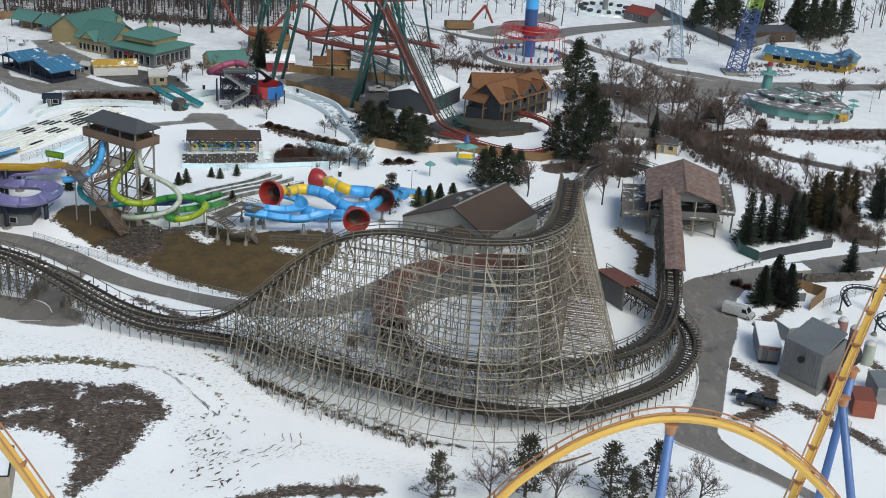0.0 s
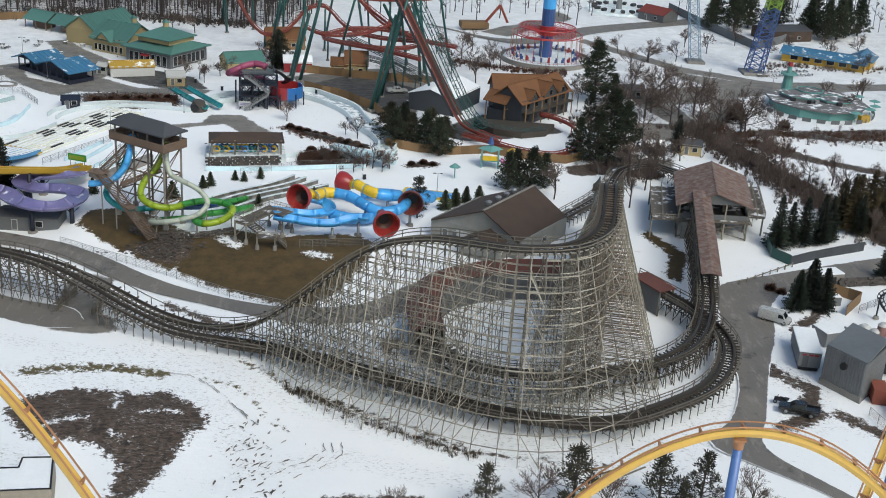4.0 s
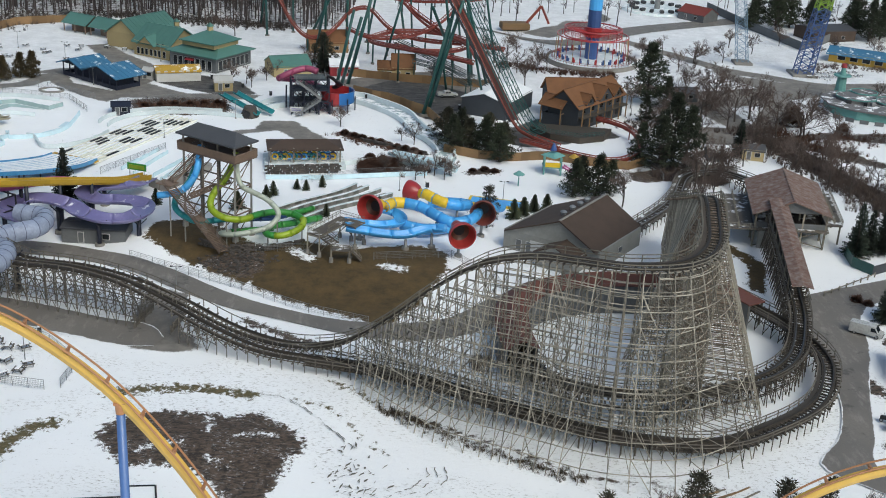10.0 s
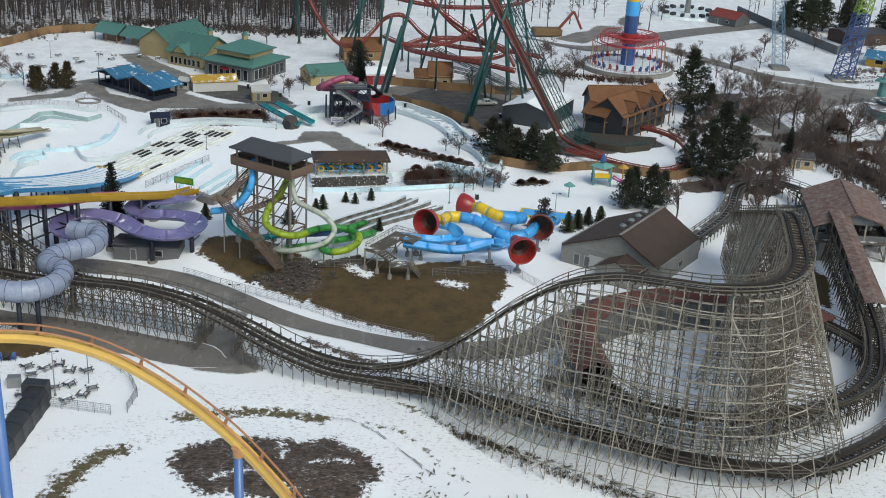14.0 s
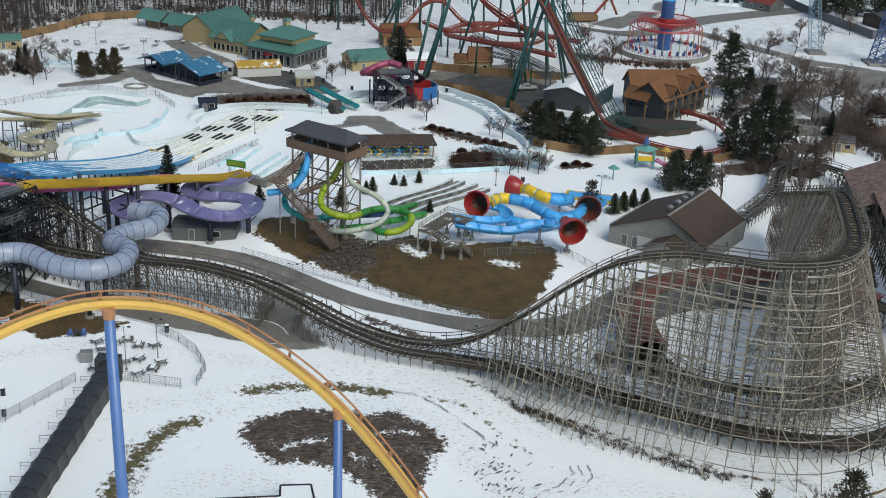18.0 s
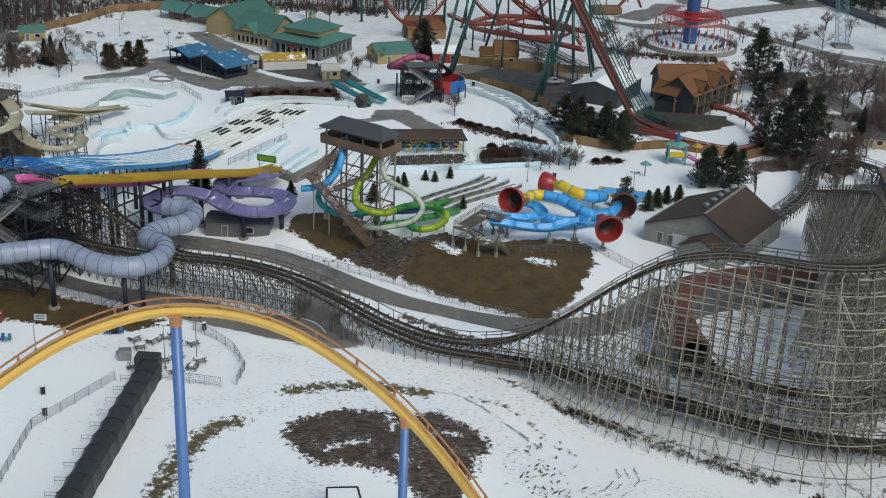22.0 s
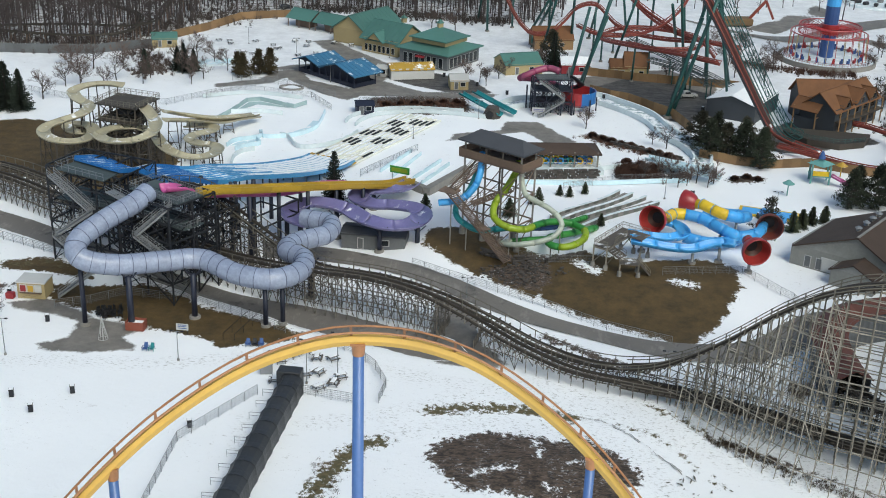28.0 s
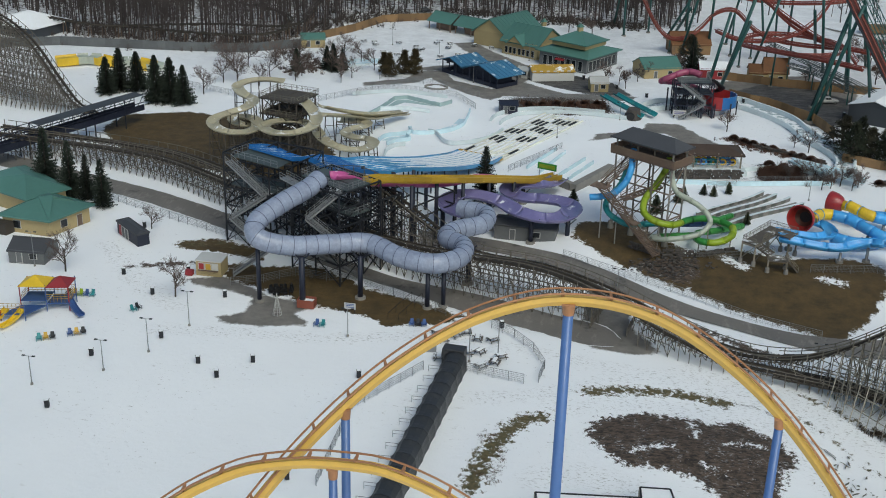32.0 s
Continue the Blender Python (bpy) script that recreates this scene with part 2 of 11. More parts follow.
CATWALK = material("grey_green_catwalk_steel", (0.13, 0.165, 0.165), 0.6, 0.2, dirt=0.4)
SHRUB = material("dead_russet_shrub", (0.15, 0.075, 0.05), 0.95, dirt=0.5, fine=3, tint=0.2)
SHRUB_DRY = material("dry_straw_weeds", (0.17, 0.125, 0.085), 0.95, dirt=0.5, fine=3, tint=0.2)
GLASS = material("dark_window_glass", (0.02, 0.025, 0.03), 0.1, dirt=0.1, bump=0)
STEEL_BLUE = material("steel_blue_paint", (0.06, 0.14, 0.40), 0.45, dirt=0.3)
LIME_PAINT = material("lime_green_paint", (0.33, 0.55, 0.04), 0.45, dirt=0.3)


# ---- mesh helpers ----
class B:
    """Collects faces in world metres; origin is taken off when the mesh is made."""

    def __init__(self):
        self.v, self.f = [], []

    def add(self, vs, fs):
        n = len(self.v)
        self.v += [tuple(p) for p in vs]
        self.f += [tuple(i + n for i in f) for f in fs]
        return self

    def box(self, c, s, rz=0.0, bev=0.0):
        x, y, z = s[0] / 2, s[1] / 2, s[2] / 2
        ca, sa = math.cos(radians(rz)), math.sin(radians(rz))
        if bev > 0:
            rings = ((-z, bev), (-z + bev, 0), (z - bev, 0), (z, bev))
            vs = []
            for h, e in rings:
                for px, py in ((-x + e, -y + e), (x - e, -y + e), (x - e, y - e), (-x + e, y - e)):
                    vs.append((c[0] + px * ca - py * sa, c[1] + px * sa + py * ca, c[2] + h))
            fs = [(3, 2, 1, 0), (12, 13, 14, 15)]
            for k in range(3):
                fs += [(4 * k + i, 4 * k + (i + 1) % 4, 4 * k + 4 + (i + 1) % 4, 4 * k + 4 + i) for i in range(4)]
            return self.add(vs, fs)
        vs = [(c[0] + px * ca - py * sa, c[1] + px * sa + py * ca, c[2] + h) for h in (-z, z) for px, py in ((-x, -y), (x, -y), (x, y), (-x, y))]
        return self.add(vs, [(3, 2, 1, 0), (4, 5, 6, 7), (0, 1, 5, 4), (1, 2, 6, 5), (2, 3, 7, 6), (3, 0, 4, 7)])

    def beam(self, p, q, w, h=None):
        p, q = Vector(p), Vector(q)
        d = q - p
        if d.length < 1e-4:
            return self
        d.normalize()
        up = Vector((0, 0, 1)) if abs(d.z) < 0.95 else Vector((0, 1, 0))
        s = d.cross(up).normalized()
        u = s.cross(d)
        a, b = s * w / 2, u * (h or w) / 2
        vs = [e + k for e in (p, q) for k in (-a - b, a - b, a + b, -a + b)]
        return self.add(vs, [(3, 2, 1, 0), (4, 5, 6, 7), (0, 1, 5, 4), (1, 2, 6, 5), (2, 3, 7, 6), (3, 0, 4, 7)])

    def sweep(self, pts, prof, closed=True, bank=None, caps=True, full=None, off=0):
        """Profile points (side, up) carried along pts."""
        n, k = len(pts), len(prof)
        vs, fs = [], []
        for i, p in enumerate(pts):
            p = Vector(p)
            run, j = (full, i + off) if full else (pts, i)
            d = (Vector(run[min(j + 1, len(run) - 1)]) - Vector(run[max(j - 1, 0)])).normalized()
            s = d.cross(Vector((0, 0, 1)))
            if s.length < 0.05:
                s = Vector((1, 0, 0))
            s.normalize()
            u = s.cross(d)
            if bank:
                r = radians(bank[i] if isinstance(bank, list) else bank)
                s, u = s * math.cos(r) + u * math.sin(r), u * math.cos(r) - s * math.sin(r)
            vs += [p + s * a + u * b for a, b in prof]
        m = k if closed else k - 1
        for i in range(n - 1):
            fs += [(i * k + j, i * k + (j + 1) % k, (i + 1) * k + (j + 1) % k, (i + 1) * k + j) for j in range(m)]
        if caps and closed:
            fs += [tuple(range(k))[::-1], tuple((n - 1) * k + j for j in range(k))]
        return self.add(vs, fs)

    def tube(self, pts, r, seg=12, caps=True, full=None, off=0):
        return self.sweep(pts, [(r * math.cos(2 * math.pi * j / seg), r * math.sin(2 * math.pi * j / seg)) for j in range(seg)], caps=caps, full=full, off=off)

    def cone(self, p, q, r1, r2, seg=10):
        p, q = Vector(p), Vector(q)
        d = (q - p).normalized()
        s = d.cross(Vector((0, 0, 1)) if abs(d.z) < 0.95 else Vector((1, 0, 0))).normalized()
        u = s.cross(d)
        vs = [e + (s * math.cos(2 * math.pi * j / seg) + u * math.sin(2 * math.pi * j / seg)) * r for e, r in ((p, r1), (q, r2)) for j in range(seg)]
        fs = [(j, (j + 1) % seg, seg + (j + 1) % seg, seg + j) for j in range(seg)]
        return self.add(vs, fs + [tuple(range(seg))[::-1], tuple(range(seg, 2 * seg))])

    def prism(self, poly, z0, z1):
        n = len(poly)
        vs = [(x, y, z0) for x, y in poly] + [(x, y, z1) for x, y in poly]
        return self.add(vs, [tuple(range(n))[::-1], tuple(range(n, 2 * n))] + [(i, (i + 1) % n, n + (i + 1) % n, n + i) for i in range(n)])

    def slab(self, quad, thick):
        """A sloping plate on four corners, thick metres deep."""
        a = [Vector(p) for p in quad]
        nrm = (a[1] - a[0]).cross(a[-1] - a[0]).normalized()
        if nrm.z < 0:
            nrm = -nrm
        n = len(a)
        vs = a + [p - nrm * thick for p in a]
        return self.add(vs, [tuple(range(n)), tuple(range(n, 2 * n))[::-1]] + [(i, n + i, n + (i + 1) % n, (i + 1) % n) for i in range(n)])


def mesh_of(name, b, mat, origin=(0, 0, 0), smooth=False):
    me = bpy.data.meshes.new(name)
    o = origin
    me.from_pydata([(x - o[0], y - o[1], z - o[2]) for x, y, z in b.v], [], b.f)
    bm = bmesh.new()
    bm.from_mesh(me)
    bmesh.ops.recalc_face_normals(bm, faces=bm.faces)
    bm.to_mesh(me)
    bm.free()
    if smooth:
        me.polygons.foreach_set("use_smooth", [True] * len(me.polygons))
    if mat:
        me.materials.append(mat)
    return me


def thing(name, at, label, category, group="", kind=""):
    ob = new(name)
    ob.location = at
    ob.empty_display_size = 0.3
    return tagged(ob, label, category, group, kind)


def origin_of(ob):
    o = Vector((0, 0, 0))
    while ob:
        o += ob.location
        ob = ob.parent
    return o


def part(name, b, mat, parent, label="", smooth=False, at=None):
    """One mesh under a thing or a part; faces are given in world metres."""
    o = origin_of(parent)
    a = Vector(at) if at else o
    ob = new(name, mesh_of(name, b, mat, a, smooth))
    ob.parent = parent
    ob.location = a - o
    return tagged(ob, label)


def single(name, b, mat, at, label, category, group="", kind="", smooth=False):
    ob = new(name, mesh_of(name, b, mat, at, smooth))
    ob.location = at
    return tagged(ob, label, category, group, kind)


def spline(pts, step=1.0):
    """Catmull-Rom through the points, then evenly spaced."""
    p = [Vector(q) for q in pts]
    p = [p[0] * 2 - p[1]] + p + [p[-1] * 2 - p[-2]]
    fine = []
    for i in range(1, len(p) - 2):
        a, b, c, d = p[i - 1 : i + 3]
        for k in range(24):
            t = k / 24
            fine.append(0.5 * ((2 * b) + (c - a) * t + (2 * a - 5 * b + 4 * c - d) * t * t + (3 * b - a - 3 * c + d) * t**3))
    fine.append(p[-2])
    out, left = [fine[0]], step
    for a, b in zip(fine, fine[1:]):
        seg = (b - a).length
        at = 0.0
        while seg - at >= left:
            at += left
            out.append(a + (b - a) * (at / seg))
            left = step
        left -= seg - at
    if (out[-1] - fine[-1]).length > 0.3 * step:
        out.append(fine[-1])
    return out


def sides(pts):
    """Level unit vectors to the right of the way at each point."""
    out = []
    for i in range(len(pts)):
        d = Vector(pts[min(i + 1, len(pts) - 1)]) - Vector(pts[max(i - 1, 0)])
        out.append(Vector((d.y, -d.x, 0)).normalized())
    return out
SKY_STEEL = material("pale_sky_blue_steel", (0.30, 0.46, 0.62), 0.5, dirt=0.3)


# ---- ground ----
def inside(poly, px, py):
    """Signed distance in metres to a polygon's edge, positive inside, for arrays of places."""
    d = np.full(px.shape, 1e9)
    c = np.zeros(px.shape, bool)
    n = len(poly)
    for i in range(n):
        (ax, ay), (bx, by) = poly[i], poly[(i + 1) % n]
        ex, ey = bx - ax, by - ay
        t = np.clip(((px - ax) * ex + (py - ay) * ey) / (ex * ex + ey * ey), 0, 1)
        d = np.minimum(d, np.hypot(px - ax - t * ex, py - ay - t * ey))
        c ^= ((ay > py) != (by > py)) & (px < ex * (py - ay) / (by - ay + 1e-9) + ax)
    return np.where(c, d, -d)


def along(line, width, px, py):
    d = np.full(px.shape, 1e9)
    for (ax, ay), (bx, by) in zip(line, line[1:]):
        ex, ey = bx - ax, by - ay
        t = np.clip(((px - ax) * ex + (py - ay) * ey) / (ex * ex + ey * ey), 0, 1)
        d = np.minimum(d, np.hypot(px - ax - t * ex, py - ay - t * ey))
    return width / 2 - d


GRASS_AREAS = [
    [(-44.5, 192.6), (-46, 200.5), (-44, 208), (-37.5, 210.5), (-27, 209), (-16.5, 211), (-11, 208.6), (-10.6, 201.3), (-14.4, 191.3), (-19, 184.2), (-21.2, 180.4), (-33.2, 186.6)],
    [(-66.8, 211), (-66, 218), (-57, 219.5), (-46, 208.5), (-43, 198), (-45.7, 193.6), (-54, 200.2), (-60.5, 205.0)],
    [(-183, 268), (-168, 274), (-150, 272), (-130, 264), (-124, 250), (-128, 228), (-150, 235), (-172, 243), (-183, 255)],
    [(-117.6, 182.2), (-114.3, 187.4), (-109.1, 187.3), (-104.8, 180.0), (-105.9, 176.4), (-109.2, 175.0), (-115.2, 179.1)],
    [(-105.1, 173.8), (-104.0, 177.3), (-99.3, 178.1), (-92.5, 176.7), (-84.8, 177.9), (-82.2, 173.5), (-92.4, 169.2), (-96.8, 172.0)],
    [(-126.2, 187.0), (-121.7, 186.8), (-120.1, 181.6), (-123.3, 181.9)],
    [(45, 226), (50.5, 214), (46.5, 200), (44, 203), (47, 214), (43, 224)],
    [(-126.5, 187.4), (-119.2, 187.2), (-109.4, 189), (-98.5, 182.2), (-81.1, 176.0), (-85.0, 171.6), (-98.2, 172.5), (-109.7, 175.4), (-115.2, 177.6), (-124.2, 181.0)],
    [(-138.2, 194.2), (-131.1, 197.4), (-121.6, 194), (-120.3, 189.8), (-128.9, 191.3), (-136.9, 191.4)],
]
MULCH_AREAS = [
    [(-58.6, 144), (-57.6, 148), (-51.3, 151), (-45, 151.2), (-41.6, 150), (-38.4, 151.8), (-33, 147.4), (-30.8, 143.8), (-33, 138.2), (-34.6, 130.6), (-37, 125), (-38.6, 122), (-40, 124.4), (-40.2, 131.6), (-44.4, 136.4), (-49.1, 137.6), (-52.9, 137.2), (-55.6, 139.6)],
    [(-92, 309), (-79, 313.5), (-66.6, 313.6), (-63.6, 302.2), (-74.3, 297), (-88.4, 298)],
    [(-5.8, 261.8), (-1.8, 265.1), (3.1, 264.7), (2.2, 261.4), (-4.6, 259.8)],
    [(-29.4, 269), (-29.6, 260.4), (-25.5, 259.3), (-20.2, 260.3), (-18, 264), (-21, 267.5), (-25, 269)],
    [(-35.5, 285.1), (-26.6, 279.4), (-17.1, 272.4), (-15.3, 274.5), (-24.2, 283.6), (-33.1, 289.4)],
    [(77, 298), (90, 284), (112, 271), (118, 273), (100, 284), (86, 299)],
    [(100, 309), (140, 318), (140, 308), (102, 302)],
    [(-55.5, 202.6), (-50, 204.4), (-43.6, 204.6), (-43, 199), (-45.4, 195.4), (-50, 197.4)],
]
WET_AREAS = [
    [(-33.5, 331.8), (-23.7, 343), (-10.8, 341), (-1, 332), (-4, 318), (-9, 303), (-14, 304), (-21.5, 314), (-30.4, 328)],
    [(2, 288), (8, 300), (16, 310), (26, 306), (34, 300), (36, 296), (26, 290), (12, 283)],
    [(-98, 344), (-84, 341), (-66, 333), (-60, 320), (-70, 318), (-86, 326), (-96, 336)],
]
TUFT_LINES = [
    ([(-72, 128), (-71, 137), (-69, 142.7), (-67, 146.2), (-65, 147)], 3.0),
    ([(-59.4, 155.6), (-53.5, 157.3), (-47.4, 158.2), (-42.9, 157.4), (-39.7, 156.7)], 2.6),
    ([(-137.4, 192.4), (-131.1, 195.4), (-125, 194.5)], 1.6),
    ([(-28.6, 161.8), (-24.4, 158.1), (-19.3, 153.5), (-14.1, 149.6)], 1.0),
    ([(-33.2, 155.6), (-29.2, 154.4), (-26.2, 150.8), (-23.5, 146.5), (-20.8, 142.9)], 0.3),
]
CLEAR_LINES = [
    ([(-52.6, 140.6), (-50.6, 142), (-47, 142.7)], 0.8),
    ([(-44.6, 149.4), (-43.6, 147), (-44, 145.6)], 0.7),
    ([(-40, 144.6), (-37.7, 145.3), (-35.1, 145.7)], 0.7),
    ([(-43, 139.2), (-40.5, 137.8)], 0.6),
    ([(-33, 140), (-30.5, 137)], 0.9),
    ([(-38.5, 206.3), (-35.5, 203)], 2.6),
    ([(-22, 200.9), (-19, 200.2)], 2.2),
    ([(-66, 209.8), (-64.5, 207.6), (-62.9, 203.6)], 2.0),
]
TROD_LINES = [
    ([(54, 168), (58, 160), (56, 151), (50, 148)], 7),
    ([(60, 152), (66, 146), (72, 140)], 6),
    ([(60, 180), (66, 184), (70, 190)], 5),
    ([(40, 146), (30, 134), (22, 126)], 4),
    ([(110, 420), (150, 440), (180, 430)], 16),
    ([(100, 400), (140, 392), (170, 400)], 14),
    ([(-64, 150), (-52, 153.4), (-38, 153), (-30, 148), (-27, 138)], 5),
    ([(-75, 150), (-66, 153), (-56, 160), (-44, 166)], 4),
    ([(-64, 132), (-58, 134), (-52, 132)], 6),
    ([(-84, 150), (-82, 138), (-80, 128)], 3),
    ([(-44, 163), (-30, 157), (-18, 151), (-6, 145), (8, 139), (24, 137), (38, 143)], 9),
    ([(-128, 160), (-100, 163), (-84, 168), (-66, 166), (-48, 162)], 4),
    ([(-150, 190), (-138, 176), (-128, 168)], 5),
    ([(-24, 132), (-12, 136), (0, 132), (16, 128)], 5),
    ([(-30, 160.5), (-20, 155.5), (-10, 149.6), (2, 143), (16, 138.8), (32, 142), (43, 152), (49, 166)], 7),
    ([(-26, 159.4), (-12, 152), (2, 145.4), (14, 141)], 6),
]
BARE_LINES = [
    ([(53, 168), (58, 161), (56, 152), (51, 149)], 3.4),
    ([(60, 153), (66, 147), (70, 141)], 3.0),
    ([(62, 182), (67, 187), (70, 192)], 2.6),
    ([(72, 175), (78, 168), (76, 160)], 3.0),
    ([(72, 304), (74, 299), (79.6, 283.3), (85.4, 264.3), (90.4, 245.4), (97, 226)], 9.0),
    ([(78, 300), (92, 306), (110, 304), (140, 309)], 6.0),
    ([(36, 264), (44, 268), (52, 264)], 8.0),
    ([(52, 352), (60, 340), (66, 328)], 5.0),
    ([(-20, 153.5), (-8, 147.5), (6, 138.5), (24, 136.5)], 1.0),
    ([(-44, 181), (-37, 176), (-30, 172)], 2.2),
    ([(-22, 121), (-12, 126), (-2, 126.5)], 3.0),
    ([(-142, 182), (-130, 186), (-118, 183)], 2.0),
]
WOODS_AREA = [(-300, 372), (-236, 345), (-205, 338), (-178, 343), (-166, 358), (-160, 378), (-150, 400), (-128, 410), (-60, 404), (-40, 415), (-40, 520), (-330, 520)]
PAVED_AREAS = [
    [(-134, 313.8), (-123.4, 320.8), (-121, 330.8), (-114.6, 334), (-110.3, 323.8), (-98.2, 317), (-90.2, 315.6), (-74.3, 317), (-74.3, 312.6), (-94, 310.5), (-96.5, 305.9), (-104.6, 310.6), (-113, 319.5), (-116.6, 324), (-119.9, 317.0), (-132.6, 310.4)],
    [(-62, 193), (-54.5, 190), (-54, 178), (-50.5, 172.8), (-48.4, 171), (-53, 168.6), (-60, 169.4), (-62, 178)],
    [(-126, 331), (-112, 334), (-95, 315), (-78, 312), (-60, 315), (-58, 320), (-78, 318), (-90, 326), (-88, 342), (-104, 360), (-112, 372), (-118, 368), (-104, 344), (-118, 338)],
    [(-55, 295), (-47.3, 296.6), (-37.3, 281), (-45.8, 276.5), (-46.0, 281.5), (-50.6, 287.9), (-55.7, 284.9), (-68.4, 276.7), (-66.6, 282.7), (-56.4, 288)],
    [(-39.2, 340.1), (-25.2, 350.4), (-10.6, 357.0), (1.5, 340.2), (-2.4, 304.9), (-14.2, 305.3), (-24.2, 321.0), (-35.0, 329.4)],
    [(60, 330), (70, 300), (76, 300), (72, 330), (110, 352), (160, 366), (160, 374), (104, 362), (60, 345)],
    [(-118.8, 164.5), (-112.9, 164.3), (-104.5, 166.7), (-108.5, 170.7), (-104.6, 174.5), (-113.9, 175.5), (-118.0, 178.2), (-124.7, 181.4), (-130.2, 178.8), (-128.2, 176.9), (-119.2, 175.4), (-116.8, 174.2), (-116.1, 168.7), (-120.3, 166.5)],
    [(38, 272), (60, 271), (60, 276), (38, 277)],
    [(20, 420), (60, 470), (66, 468), (30, 414)],
    [(77.5, 378.8), (85.6, 369.9), (96, 365.2), (112.6, 365.2), (132.3, 370.7), (129, 361.8), (102.8, 355.2), (93.1, 344.1), (81.1, 313.1), (73, 309.9), (81.5, 330.4), (89.1, 352.5), (78.5, 368.5)],
    [(55, 309), (67, 309), (66, 294), (54, 293)],
    [(57, 418), (84, 381), (106, 367.4), (130, 357), (130, 351), (105, 361), (80, 375), (54, 412)],
    [(86, 352), (94, 352), (92, 330), (79, 306), (60, 300), (60, 305), (73, 310), (84, 330)],
]

fine_x = np.concatenate([np.arange(-262, -90, 1.4), np.arange(-90, 0, 0.7), np.arange(0, 172, 1.4)])
fine_y = np.concatenate([np.arange(100, 124, 1.4), np.arange(124, 162, 0.7), np.arange(162, 430, 1.4)])
gx = np.concatenate([[-4000, -2000, -1000, -600, -420, -340, -295], fine_x, [190, 230, 300, 420, 700, 1400, 4000]])
gy = np.concatenate([[-3000, -1000, -300, -100, 0, 50, 80], fine_y, [440, 455, 480, 520, 600, 800, 1400, 4500]])
PX, PY = np.meshgrid(gx, gy)


def soft(areas, px, py, lines=()):
    d = np.full(px.shape, -50.0)
    for a in areas:
        d = np.maximum(d, inside(a, px, py))
    for l, w in lines:
        d = np.maximum(d, along(l, w, px, py))
    return np.clip(0.5 + d / 6.0, 0, 1)


def step01(a, lo, hi):
    t = np.clip((a - lo) / (hi - lo), 0, 1)
    return t * t * (3 - 2 * t)


def rise(px, py):
    """Height of the ground: flat, with the bank below the slides."""
    px, py = np.asarray(px, float), np.asarray(py, float)
    edge = 186 + 0.0 * px + 12 * step01(-px, 40, 62)
    h = 2.1 * step01(py, edge, edge + 17) * (1 - step01(py, 224, 246)) * step01(px, -76, -62) * (1 - step01(px, -12, 0))
    h += 0.7 * step01(inside(GRASS_AREAS[3], px, py), -1, 5)
    h += 1.1 * step01(inside(MULCH_AREAS[3], px, py), -1, 4)
    h += 0.8 * np.exp(-(((px + 44) / 10) ** 2 + ((py - 143) / 7) ** 2))
    return h


PZ = rise(PX, PY)
wave = np.sin(PX * 0.21 + np.sin(PY * 0.13)) * np.sin(PY * 0.17 + 0.6 * np.sin(PX * 0.09))
PZ = PZ + 0.10 * wave - 0.10
ny, nx = PX.shape
gv = np.stack([PX, PY, PZ], -1).reshape(-1, 3)
idx = np.arange(nx * ny).reshape(ny, nx)
gf = np.stack([idx[:-1, :-1], idx[:-1, 1:], idx[1:, 1:], idx[1:, :-1]], -1).reshape(-1, 4)
gme = bpy.data.meshes.new("ground")
gme.from_pydata(gv.tolist(), [], gf.tolist())
gme.polygons.foreach_set("use_smooth", [True] * len(gme.polygons))
for key, vals in (("grass", soft(GRASS_AREAS, PX, PY)), ("mulch", soft(MULCH_AREAS, PX, PY)), ("thin", np.maximum(soft([], PX, PY, BARE_LINES), 0.52 * soft([WOODS_AREA], PX, PY))), ("paved", soft(PAVED_AREAS, PX, PY)), ("wet", soft(WET_AREAS, PX, PY)), ("tuft", soft([], PX, PY, TUFT_LINES)), ("clear", soft([], PX, PY, CLEAR_LINES)), ("trod", soft([], PX, PY, TROD_LINES))):
    gme.attributes.new(key, "FLOAT", "POINT").data.foreach_set("value", vals.ravel().astype(np.float32))


